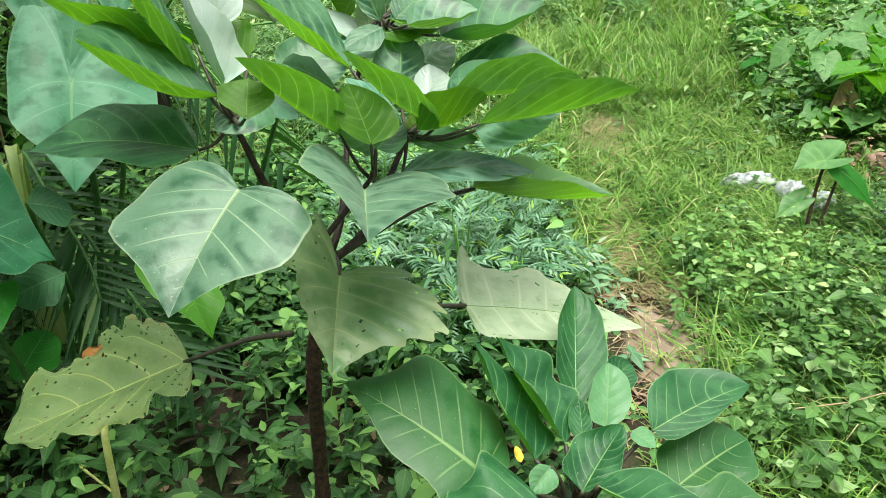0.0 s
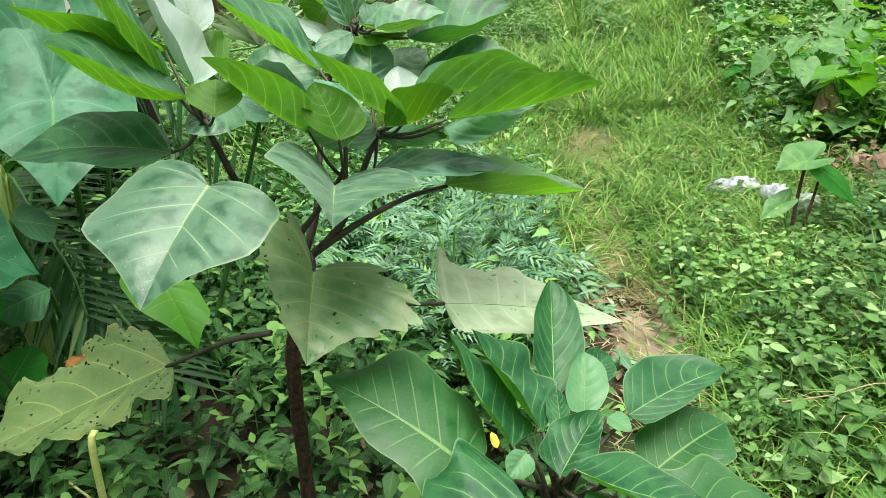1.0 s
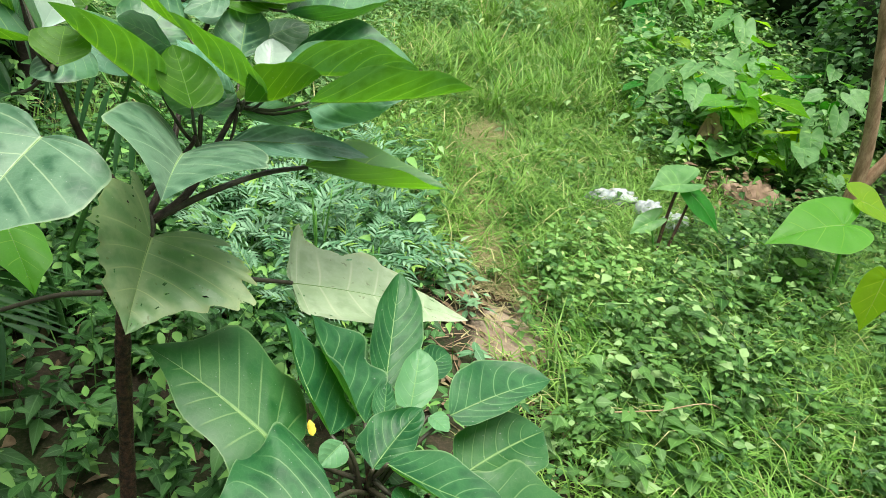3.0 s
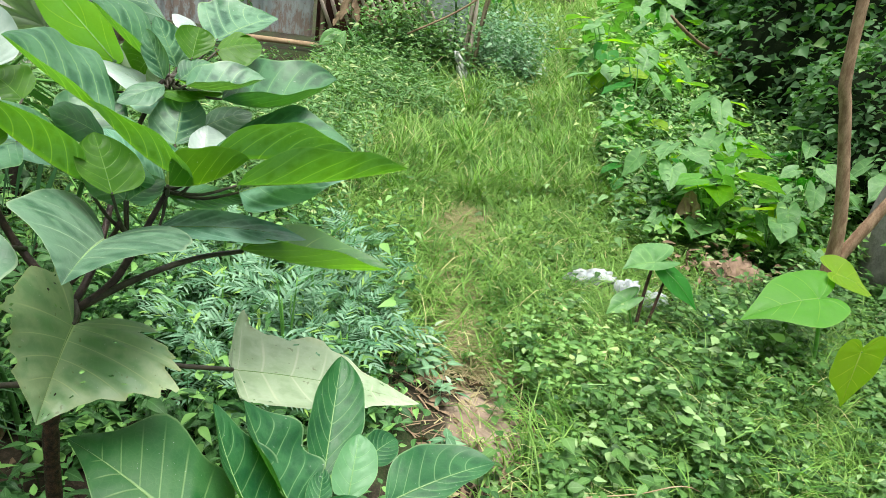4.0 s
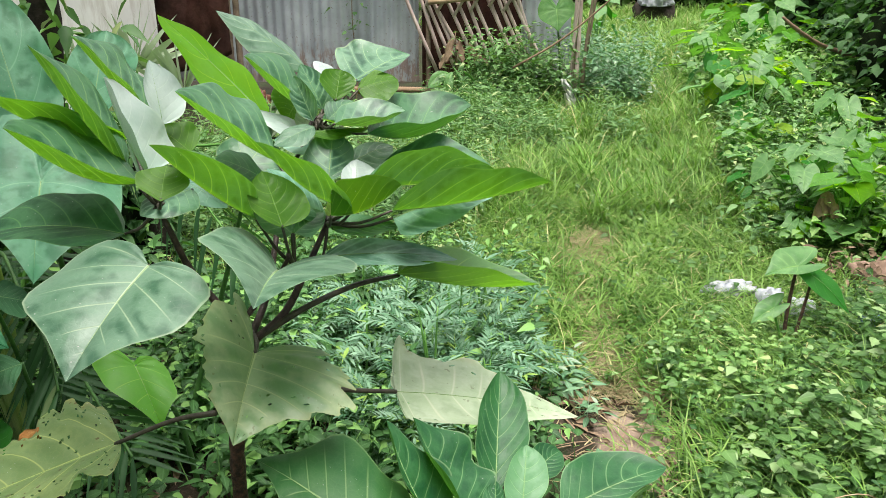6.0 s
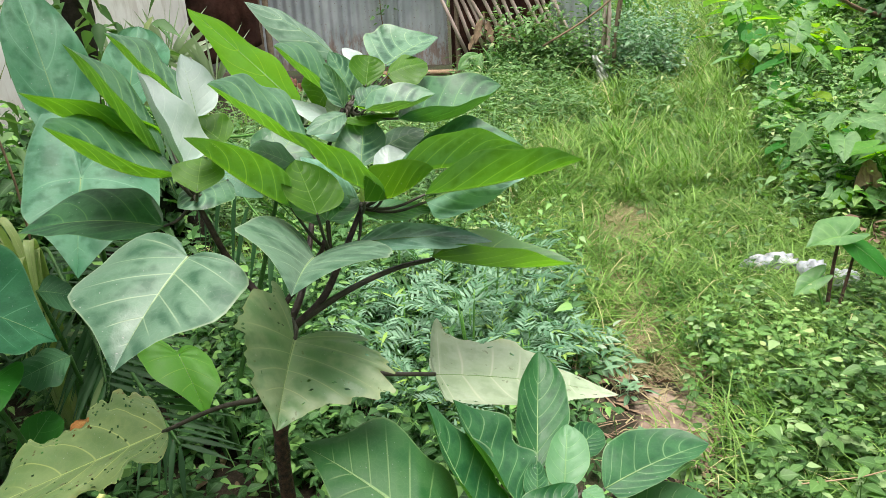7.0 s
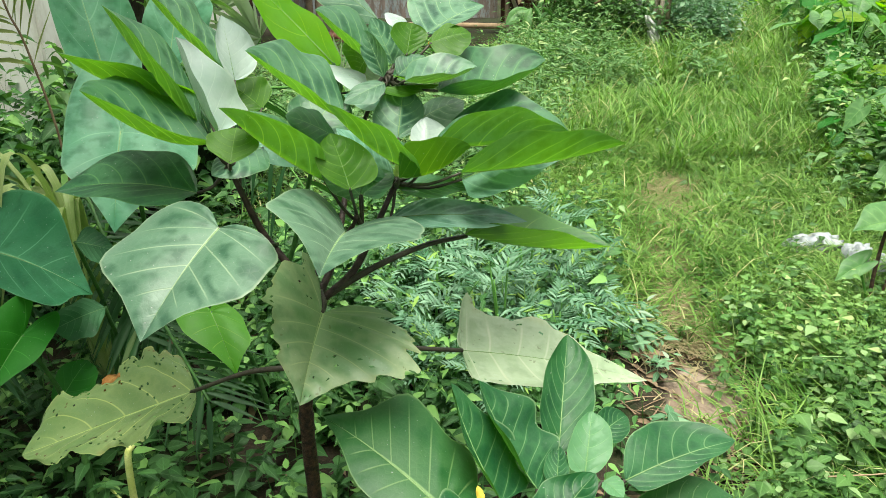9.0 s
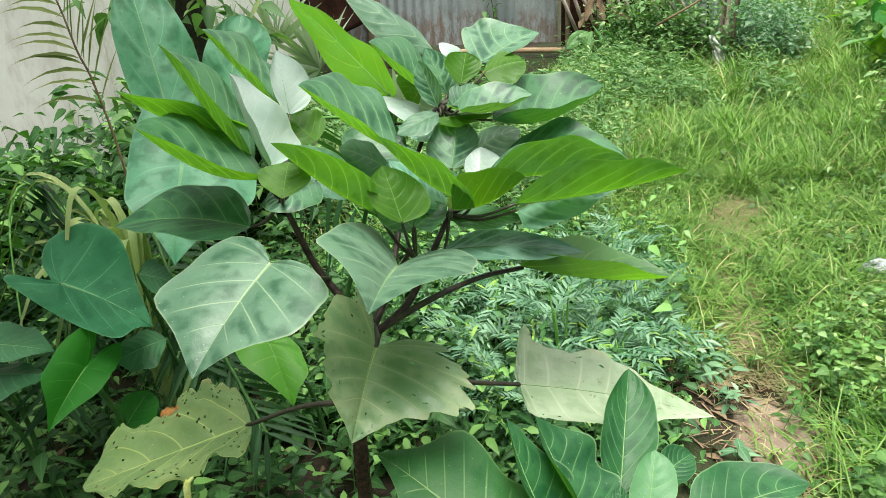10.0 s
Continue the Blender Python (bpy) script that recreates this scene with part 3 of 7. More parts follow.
def cordate_grid(base, tip, left, right, lobes_, sinus, full, sag, nu=18, nv=7, wave=0.05, jag=0.0, seed=0, ripple=(0.02, 2.5), pucker=0.05, veins=5.0):
    """A heart- or arrow-shaped blade about its stalk: every row runs from the midrib out to the margin, as the side veins do."""
    g = np.random.default_rng(seed)
    base, tip, left, right = (np.asarray(x, float) for x in (base, tip, left, right))
    ahead = tip - base
    length = np.linalg.norm(ahead)
    normal = unit(np.cross(ahead, right - left))
    V, F, UV = [], [], []
    for k, (sd, lobe) in enumerate(zip((left - base - 0.1 * ahead, right - base - 0.1 * ahead), lobes_)):
        w = np.linalg.norm(sd)
        # along the midrib, across it, foot of the row on the midrib, vein count
        knots = np.array([(1, 0, 1, 1), (0.71, 0.34 * full, 0.60, 0.60), (0.40, min(1.0, 0.77 * full), 0.27, 0.27), (0.10, 1.0, 0.05, 0.05), (-0.48 * lobe, 0.97, 0, -0.09),
                          (-lobe, 0.66, 0, -0.20), (-0.72 * lobe - 0.28 * sinus, 0.26, 0, -0.29), (-sinus, 0.0, 0, -0.36)])
        rim = smooth_line(knots, max(2, nu // 7))
        n = len(rim)
        t = np.linspace(0, 1, n)
        ph = g.uniform(0, 6.28, 2)
        e = 1 + ripple[0] * np.sin(6.28 * ripple[1] * t + ph[0]) * np.sin(math.pi * t)
        if jag:
            torn = np.array([1.5 * noise.noise((7 * q, 9.1 * k, ph[0])) + 0.8 * noise.noise((23 * q, 5.3 * k, ph[1])) for q in t])
            e = e + jag * np.minimum(2.2 * torn - 0.4, 0.3) * np.minimum(1, 6 * t * (1 - t))
        a = np.linspace(0, 1, nv + 1)[None, :]
        m, p1, q1 = rim[:, 2:3], rim[:, 0:1], rim[:, 1:2]
        p = m + (p1 - m) * a * (1 + (e[:, None] - 1) * a)
        q = q1 * a * (1 + (e[:, None] - 1) * a)
        swell = np.sin(math.pi * veins * rim[:, 3:4]) ** 2 * 4 * a * (1 - a) * pucker
        lift = w * (0.24 * (q - q * q) + swell + wave * a * a * np.sin(9 * t[:, None] + ph[1]) * np.sin(math.pi * t[:, None]))
        arch = sag * length * np.where(p > 0, 4 * p * (1 - p), 1.5 * p)
        P = base + p[..., None] * ahead + q[..., None] * sd + lift[..., None] * normal + arch[..., None] * np.array((0, 0, 1.0))
        c = nv + 1
        i, j = np.meshgrid(np.arange(n - 1), np.arange(nv), indexing="ij")
        o = (i * c + j).ravel() + sum(len(x) for x in V)
        F.append(np.stack([o, o + 1, o + c + 1, o + c] if k else [o, o + c, o + c + 1, o + 1], 1))
        V.append(P.reshape(-1, 3))
        vu = rim[:, 3:4] + 0.38 * a ** 1.35
        UV.append(np.stack([vu, 0.5 + (0.5 if k else -0.5) * a + 0 * vu], -1).reshape(-1, 2))
    u = np.linspace(0, 1, 17)
    ridge = base + np.outer(u, ahead) + np.outer(sag * length * 4 * u * (1 - u), (0, 0, 1.0))
    return np.concatenate(V), np.concatenate(F), np.concatenate(UV), ridge, normal


_serial = [0]


def leaf(parent, base, tip, left, right, kind, lobe, sag, look_of, label="", jag=0.0, wave=0.045, bites=0.0, rib=True, nu=26, nv=8, lobes=(0.02, 2.5), bend=0.0, veins=6.0, pucker=0.025, full=1.0, sinus=None):
    _serial[0] += 1
    if kind in ("cordate", "taro"):
        both = lobe if isinstance(lobe, tuple) else (lobe, lobe)
        gap = sinus if sinus is not None else (0.25 * min(both) if kind == "taro" else 0.0)
        v, f, uv, ridge, normal = cordate_grid(base, tip, left, right, both, gap, full, sag, nu, nv, wave, jag, _serial[0], lobes, pucker, veins)
    else:
        v, f, uv, ridge, normal = blade_grid(base, tip, left, right, kind, lobe, sag, nu, nv, wave, jag, _serial[0], lobes, bend, veins, pucker)
    if bites:
        g = np.random.default_rng(_serial[0] + 50)
        a = np.abs(uv[f[:, 0], 1] - 0.5) * 2
        f = f[g.random(len(f)) > bites * (0.25 + a * a) * (a > 0.12)]
    ob = piece("leaf", v, f, LEAF[look_of], parent, label, uv=uv)
    if rib:
        k = max(1, (len(ridge) - 1) // 8)
        r = 0.0038 * min(0.25, float(np.linalg.norm(ridge[-1] - ridge[0])))
        tube("midrib", ridge[::k][:-1] if len(ridge[::k]) > 5 else ridge[::k], [r * 1.25, r, r * 0.6, r * 0.2], M_RIB, ob, sides=4, steps=1)
    return ob


def joined(name, verts, faces, material, label, category, parent=None):
    """What nobody could count: one mesh; two further columns of verts are the leaves' own coordinates."""
    ob = new(name, mesh_of(name, verts[:, :3], faces, material, True, verts[:, 3:] if verts.shape[1] == 5 else None))
    hold(ob, parent)
    return tagged(ob, label, category, kind="stuff")


LEAFLET_UV = np.array([(0, 0)] + [(q, w * k) for q, w in ((0.11, 0.60), (0.32, 1.0), (0.60, 0.68), (0.83, 0.24)) for k in (-1, 0, 1)] + [(1, 0)], float)
LEAFLET_W = np.array([1.0] + [w for w in (0.60, 1.0, 0.68, 0.24) for k in range(3)] + [1.0])
LEAFLET_F = np.array([(0, 1, 2), (0, 2, 3)] + [t for i in (1, 4, 7) for t in ((i, i + 3, i + 4), (i, i + 4, i + 1), (i + 1, i + 4, i + 5), (i + 1, i + 5, i + 2))] + [(10, 13, 11), (11, 13, 12)])


def leaflets(pos, yaw, pitch, roll, length, width, droop=0.25, fold=0.42):
    """Many small leaves: where they start, which way they point, and their sizes."""
    n = len(pos)
    cy, sy, cp, sp = np.cos(yaw), np.sin(yaw), np.cos(pitch), np.sin(pitch)
    ahead = np.stack([cy * cp, sy * cp, sp], 1)
    side = np.stack([-sy, cy, np.zeros(n)], 1)
    up = np.cross(ahead, side)
    cr, sr = np.cos(roll)[:, None], np.sin(roll)[:, None]
    side, up = side * cr + up * sr, up * cr - side * sr
    u, v = LEAFLET_UV[:, 0], LEAFLET_UV[:, 1]
    L, W = np.asarray(length)[:, None, None], np.asarray(width)[:, None, None]
    P = pos[:, None, :] + ahead[:, None, :] * u[None, :, None] * L + side[:, None, :] * v[None, :, None] * W * 0.5
    P = P + up[:, None, :] * (fold * np.abs(v)[None, :, None] * W * 0.5) - np.array((0, 0, 1.0)) * (droop * (u ** 2)[None, :, None] * L)
    F = (LEAFLET_F[None] + (np.arange(n) * 14)[:, None, None]).reshape(-1, 3)
    return P.reshape(-1, 3), F


def blades(pos, yaw, lean, length, width, curl=0.6):
    """Grass: tapered strips that bend over."""
    n = len(pos)
    out = np.stack([np.cos(yaw), np.sin(yaw), np.zeros(n)], 1)
    side = np.stack([-np.sin(yaw), np.cos(yaw), np.zeros(n)], 1)
    P = []
    for s, w in ((0, 1.0), (0.38, 0.85), (0.72, 0.55), (1.0, 0.0)):
        ang = lean + curl * s
        r = np.sin(ang) * s
        z = np.cos(ang) * s
        c = pos + out * (r * length)[:, None] + np.array((0, 0, 1.0)) * (z * length)[:, None]
        if w:
            P += [c - side * (w * width / 2)[:, None], c + side * (w * width / 2)[:, None]]
        else:
            P += [c]
    P = np.stack(P, 1)
    T = np.array([(0, 1, 3), (0, 3, 2), (2, 3, 5), (2, 5, 4), (4, 5, 6)])
    return P.reshape(-1, 3), (T[None] + (np.arange(n) * 7)[:, None, None]).reshape(-1, 3)


def stack(pairs):
    V, F, o = [], [], 0
    for v, f in pairs:
        V.append(v)
        F.append(np.asarray(f) + o)
        o += len(v)
    return np.concatenate(V), np.concatenate(F)


def path_x(y):
    return 0.62 + 0.02 * (y - 2) + 0.02 * np.maximum(y - 2, 0) ** 2


def ground_z(x, y):
    """The lie of the land: nearly flat, with soft bumps and a slight bank beside the path."""
    x, y = np.asarray(x, float), np.asarray(y, float)
    b = 0.02 * np.sin(2.1 * x + 0.7) * np.cos(1.7 * y) + 0.012 * np.sin(5.3 * x - 3.1 * y)
    d = np.abs(x - path_x(y))
    bank = 0.05 * np.clip((d - 0.25) / 0.5, 0, 1)
    far = np.clip((np.hypot(x, y) - 10) / 20, 0, 1)
    return (b + bank) * (1 - far) - 0.01


def sow(n, x0, x1, y0, y1, keep=None, power=1.0):
    """n places in a field, denser towards its near side with a higher power."""
    out = np.zeros((0, 2))
    while len(out) < n:
        p = np.stack([rng.uniform(x0, x1, 2 * n), y0 + (y1 - y0) * rng.random(2 * n) ** power], 1)
        rim = np.minimum(np.minimum(p[:, 0] - x0, x1 - p[:, 0]), np.minimum(p[:, 1] - y0, y1 - p[:, 1]))
        p = p[rim > 0.45 * rng.random(len(p)) ** 2 * min(1.0, (x1 - x0) / 3)]
        if keep is not None:
            p = p[keep(p[:, 0], p[:, 1]) > rng.random(len(p))]
        out = np.concatenate([out, p])
    return out[:n]


def patchy(x, y, s=1.0, k=0.0):
    """Soft clumps between 0 and 1."""
    a = np.sin(3.1 * s * x + 1.3 + k) * np.cos(2.7 * s * y - k) + 0.6 * np.sin(6.7 * s * x - 4.1 * s * y + 2 * k) + 0.4 * np.cos(11.0 * s * x + 9.0 * s * y + k)
    return np.clip(0.5 + 0.38 * a, 0, 1)


def on_ground(p):
    return np.column_stack([p, ground_z(p[:, 0], p[:, 1])])


def weeds(p, height, nodes, size, ratio=0.55, pitch=(-0.2, 0.5), spread=0.02, droop=0.25, fold=0.42):
    """Leafy weeds: thin stems, each with pairs of leaves."""
    n = len(p)
    foot = on_ground(p)
    tilt = rng.normal(0, 0.28, (n, 2))
    top = foot + np.column_stack([tilt[:, 0] * height, tilt[:, 1] * height, height])
    yaw0 = rng.uniform(0, 6.28, n)
    pos, yaw, ln = [], [], []
    for k in range(nodes):
        s = 0.25 + 0.75 * (k + rng.random(n) * 0.6) / nodes
        c = foot + (top - foot) * s[:, None]
        for h in (0, math.pi):
            pos.append(c + rng.normal(0, spread, (n, 3)) * (1, 1, 0.5))
            yaw.append(yaw0 + k * 1.57 + h + rng.normal(0, 0.35, n))
            ln.append(size * rng.uniform(0.45, 1.4, n) * (1.1 - 0.35 * s))
    pos, yaw, ln = np.concatenate(pos), np.concatenate(yaw), np.concatenate(ln)
    m = len(pos)
    a, af = leaflets(pos, yaw, rng.uniform(*pitch, m), rng.normal(0, 0.3, m), ln, ln * ratio * rng.uniform(0.8, 1.2, m), droop, fold)
    d = top - foot
    b = blades(foot, np.arctan2(d[:, 1], d[:, 0]), np.arctan2(np.hypot(d[:, 0], d[:, 1]), d[:, 2]), np.linalg.norm(d, axis=1), np.full(n, 0.0032), 0.0)
    uv = np.tile(np.column_stack([LEAFLET_UV[:, 0], 0.5 + 0.5 * LEAFLET_UV[:, 1] / np.maximum(LEAFLET_W, 0.02)]), (m, 1))
    return stack([(np.hstack([a, uv]), af), (np.hstack([b[0], np.zeros((len(b[0]), 2))]), b[1])])


# ---- ground ----
def ground_sheet():
    xs = np.unique(np.concatenate([np.linspace(-60, -6, 12), np.linspace(-6, 8, 113), np.linspace(8, 60, 12)]))
    ys = np.unique(np.concatenate([np.linspace(-40, -2, 10), np.linspace(-2, 12, 113), np.linspace(12, 90, 14)]))
    X, Y = np.meshgrid(xs, ys, indexing="ij")
    V = np.stack([X, Y, ground_z(X, Y)], -1).reshape(-1, 3)
    m = len(ys)
    i, j = np.meshgrid(np.arange(len(xs) - 1), np.arange(m - 1), indexing="ij")
    q = (i * m + j).ravel()
    ob = new("ground", mesh_of("ground", V, np.stack([q, q + m, q + m + 1, q + 1], 1), M_SOIL))
    tagged(ob, "damp brown soil with a bare sandy patch on the footpath", "ground", kind="structure")


ground_sheet()


# ---- house, corrugated fence, bamboo lattice ----
def box_bm(x0, x1, y0, y1, z0, z1, bevel=0.0):
    bm = bmesh.new()
    bmesh.ops.create_cube(bm, size=1.0, matrix=Matrix.Translation(((x0 + x1) / 2, (y0 + y1) / 2, (z0 + z1) / 2)) @ Matrix.Diagonal((x1 - x0, y1 - y0, z1 - z0, 1)))
    if bevel:
        bmesh.ops.bevel(bm, geom=bm.edges[:], offset=bevel, segments=2, affect="EDGES")
    return bm


house = thing("house", "house with stained off-white plastered walls behind the plants", "house", (-4.5, 4.8, 0))
part("wall", box_bm(-7.5, -1.95, 3.2, 3.4, -0.1, 2.9, 0.01), M_PLASTER, house)
part("wall", box_bm(-2.15, -1.955, 3.403, 5.55, -0.1, 2.9, 0.01), M_PLASTER, house)
part("roof", box_bm(-7.6, -1.85, 3.1, 6.5, 2.905, 3.0, 0.01), M_SHEET, house, "grey sheet metal roof")


def corrugated(x0, x1, y, z0, z1, tilt=0.0, pitch=0.076, depth=0.018):
    n = int((x1 - x0) / pitch * 8)
    xs = np.linspace(x0, x1, n + 1)
    wav = depth * 0.5 * np.sin(2 * math.pi * xs / pitch)
    zs = np.linspace(z0, z1, 7)
    g = np.random.default_rng(int(abs(x0) * 100))
    V = []
    for side in (0, 0.0015):
        for k, z in enumerate(zs):
            dent = 0.004 * np.sin(3.0 * xs + k) * (0 < k < 6)
            V.append(np.stack([xs + tilt * z, y + wav + side + dent, np.full_like(xs, z) + (0.012 * g.normal() if k == 0 else 0)], 1))
    V = np.concatenate(V)
    m = n + 1
    F = []
    for s in (0, 7):
        for k in range(6):
            for i in range(n):
                a = (s + k) * m + i
                F.append((a, a + 1, a + m + 1, a + m))
    return V, F


fence = thing("sheet_metal_fence", "rusting grey corrugated sheet metal fence on a bamboo pole", "fence", (-0.9, 6.9, 0))
for x0, x1, y in ((-2.55, -1.86, 6.92), (-1.90, -1.16, 6.90), (-1.20, -0.65, 6.92), (-0.69, -0.29, 6.90)):
    v, f = corrugated(x0, x1, y, 0.16, 2.2)
    piece("sheet", v, f, M_SHEET, fence)
tube("pole", [(-1.2, 6.86, 0.105), (-0.6, 6.85, 0.11), (-0.2, 6.85, 0.105)], [0.026, 0.024, 0.025], M_RAIL, fence, "tan bamboo pole along the foot")
tube("post", [(-0.20, 6.80, -0.05), (-0.21, 6.80, 0.9), (-0.22, 6.81, 2.1)], [0.022, 0.020, 0.019], M_POST, fence, "grey wooden post")
tube("post", [(-1.86, 6.84, -0.05), (-1.85, 6.84, 0.9), (-1.86, 6.85, 2.1)], [0.03, 0.028, 0.026], M_POST, fence, "grey wooden post")

lattice = thing("bamboo_fence", "leaning split bamboo lattice fence, weathered pinkish grey", "fence", (0.3, 6.7, 0))
for i in range(15):
    x = -0.13 + i * 0.066 + rng.normal(0, 0.012)
    top = 1.9 + rng.uniform(-0.2, 0.1)
    lean = -0.60 + rng.normal(0, 0.09)
    tube("bamboo_strip", [(x, 6.78 + rng.normal(0, 0.01), 0.30 + rng.uniform(-0.1, 0.12)), (x + lean * 0.5, 6.77, 1.0), (x + lean, 6.78, top)], [0.017, 0.016, 0.014], M_BAMBOO, lattice, sides=6, steps=3)
for i in range(6):
    x = 0.30 + i * 0.13 + rng.normal(0, 0.02)
    tube("bamboo_strip", [(x - 0.55, 6.75, 0.75 + rng.uniform(-0.05, 0.05)), (x - 0.2, 6.75, 1.3), (x + 0.15, 6.75, 1.9)], [0.013, 0.013, 0.012], M_BAMBOO, lattice, sides=6, steps=3)
tube("rail", [(-0.2, 6.72, 0.82), (0.4, 6.72, 0.88), (1.0, 6.72, 0.95)], [0.02, 0.02, 0.018], M_RAIL, lattice, "tan cross rail", sides=6)
v, f = corrugated(0.55, 0.95, 6.86, 0.1, 1.2)
piece("sheet", v, f, M_SHEET, lattice, "strip of grey sheet metal")

for k, (x, y, top, lean, r) in enumerate(((0.93, 6.30, 2.0, 0.06, 0.017), (0.99, 6.22, 2.1, 0.10, 0.014), (0.90, 6.42, 1.9, 0.08, 0.018), (1.01, 6.35, 1.8, 0.12, 0.013), (0.87, 6.36, 1.7, 0.16, 0.011), (0.96, 6.40, 1.9, 0.02, 0.012))):
    tagged(tube("stake", [(x, y, -0.05), (x + lean * 0.15 + 0.015 * (-1) ** k, y + 0.01, top * 0.2), (x + lean * 0.5, y + 0.01, top / 2), (x + lean, y, top)], [r * 0.95, r * 0.9, r * 0.8, r * 0.6], M_POST if k % 2 else M_BAMBOO, None, "", 8, 8, 0.16), "weathered wooden stake at the end of the bamboo fence", "stake", "stakes at the fence end")
tagged(tube("dead_branch", [(0.45, 6.0, 0.42), (0.8, 6.05, 0.62), (1.12, 6.1, 0.88), (1.35, 6.1, 1.12)], [0.008, 0.0075, 0.006, 0.004], M_TWIG, None, "", 6), "bare grey-brown branch leaning on the stakes", "branch")


def rag(name, centre, size, material, seed, label, category, lumps=7.0, flat=0.5):
    """A crumpled sheet or bag."""
    bm = bmesh.new()
    bmesh.ops.create_icosphere(bm, subdivisions=4, radius=1.0)
    off = Vector((seed * 3.1, seed * 1.7, seed * 0.9))
    for v in bm.verts:
        d = noise.turbulence(v.co * 1.6 + off, 4, True) * 0.55 + noise.noise(v.co * lumps * 0.6 + off) * 0.18
        v.co *= 0.72 + d
        if v.co.z < -flat:
            v.co.z = -flat + 0.1 * (v.co.z + flat)
    for v in bm.verts:
        v.co = Vector((v.co.x * size[0], v.co.y * size[1], (v.co.z + flat) * size[2])) + Vector(centre)
    ob = part(name, bm, material, None, label, True)
    return tagged(ob, category=category)


def draped(name, top, width, drop, material, label, category, seed):
    """A torn strip of cloth hanging in folds."""
    n, m = 14, 30
    V = []
    for j in range(m):
        b = j / (m - 1)
        w = width * (0.45 + 0.9 * b * (1 - b) * 2 + 0.35 * noise.noise((b * 5, seed, 0.3))) * (1 - 0.7 * max(0, b - 0.75) / 0.25)
        mid = 0.10 * b + 0.02 * noise.noise((b * 4, seed, 2.0))
        for i in range(n):
            a = i / (n - 1) - 0.5
            fold = 0.012 * math.sin(a * 9 + 5 * b + seed) + 0.022 * noise.noise((a * 3, b * 4, seed)) + 0.006 * noise.noise((a * 8, b * 11, seed))
            V.append((top[0] + mid + a * w, top[1] + fold, top[2] - drop * b * (1 + 0.12 * noise.noise((a * 5, seed, 5.0)))))
    F = [(j * n + i, j * n + i + 1, (j + 1) * n + i + 1, (j + 1) * n + i) for j in range(m - 1) for i in range(n - 1)]
    ob = new(name, mesh_of(name, V, F, material))
    so = ob.modifiers.new("thickness", "SOLIDIFY")
    so.thickness = 0.003
    return tagged(ob, label, category)


def rubble(name, centre, size, seed, label, material=M_STONE):
    bm = bmesh.new()
    bmesh.ops.create_icosphere(bm, subdivisions=3, radius=1.0)
    off = Vector((seed, seed * 2.3, -seed))
    for v in bm.verts:
        c = Vector((max(-0.75, min(0.75, v.co.x)), max(-0.75, min(0.75, v.co.y)), max(-0.75, min(0.75, v.co.z))))
        v.co = c + v.co * 0.12 * noise.noise(v.co * 2.5 + off)
    for v in bm.verts:
        v.co = Vector((v.co.x * size[0], v.co.y * size[1], v.co.z * size[2])) + Vector(centre)
    return tagged(part(name, bm, material, None, label, True), category="stone")


draped("white_rag", (0.815, 6.02, 0.34), 0.070, 0.17, M_WHITE, "dirty white rag hanging on the stakes", "rag", 2.0)
draped("white_rag", (0.845, 6.00, 0.24), 0.080, 0.27, M_WHITE, "dirty white rag hanging on the stakes", "rag", 4.3)
rag("plastic_bag", (1.265, 2.74, 0.02), (0.052, 0.05, 0.066), M_BAG, 5, "crumpled white plastic bag lying in the weeds", "plastic bag")
rag("plastic_bag", (1.355, 2.67, 0.02), (0.058, 0.05, 0.060), M_BAG, 9, "crumpled white plastic bag lying in the weeds", "plastic bag")
rag("plastic_sheet", (1.15, 2.84, 0.04), (0.11, 0.05, 0.050), M_BAG, 13, "flattened white plastic sheet in the grass", "plastic sheet", 9, 0.3)
rag("blue_plastic", (1.50, 2.44, 0.01), (0.09, 0.06, 0.09), M_BLUEBAG, 17, "torn blue plastic wrapper among the weeds", "wrapper")
rag("plastic_sheet", (2.79, 12.5, 0.36), (0.24, 0.20, 0.19), M_BAG, 27, "white plastic sheet over a heap at the end of the path", "plastic sheet", 9, 0.3)
rubble("boulder", (2.80, 12.6, 0.12), (0.38, 0.28, 0.36), 8.0, "dark boulder under the white plastic sheet", M_DARKBARK)
rag("sack", (1.80, 3.0, 0.0), (0.13, 0.10, 0.10), M_DIRTBAG, 21, "dirty brown sack lying below the taro", "sack", 8, 0.4)


def tarpaulin():
    n, m = 40, 36
    V = []
    for i in range(n):
        for j in range(m):
            a, b = i / (n - 1), j / (m - 1)
            x = -2.66 + 0.96 * a
            z = 0.33 + 1.59 * b + 0.13 * (2 * a - 1) ** 2 * (1 - b)
            y = 6.35 + 0.10 * noise.noise((a * 5, b * 2.5, 1.0)) + 0.05 * noise.noise((a * 14, b * 6, 4.0)) - 0.12 * math.sin(math.pi * a)
            V.append((x, y, z))
    F = [(i * m + j, i * m + j + 1, (i + 1) * m + j + 1, (i + 1) * m + j) for i in range(n - 1) for j in range(m - 1)]
    ob = new("tarpaulin", mesh_of("tarpaulin", V, F, M_CLOTH))
    so = ob.modifiers.new("thickness", "SOLIDIFY")
    so.thickness = 0.004
    return tagged(ob, "dark brown crumpled tarpaulin hung beside the fence", "tarpaulin")


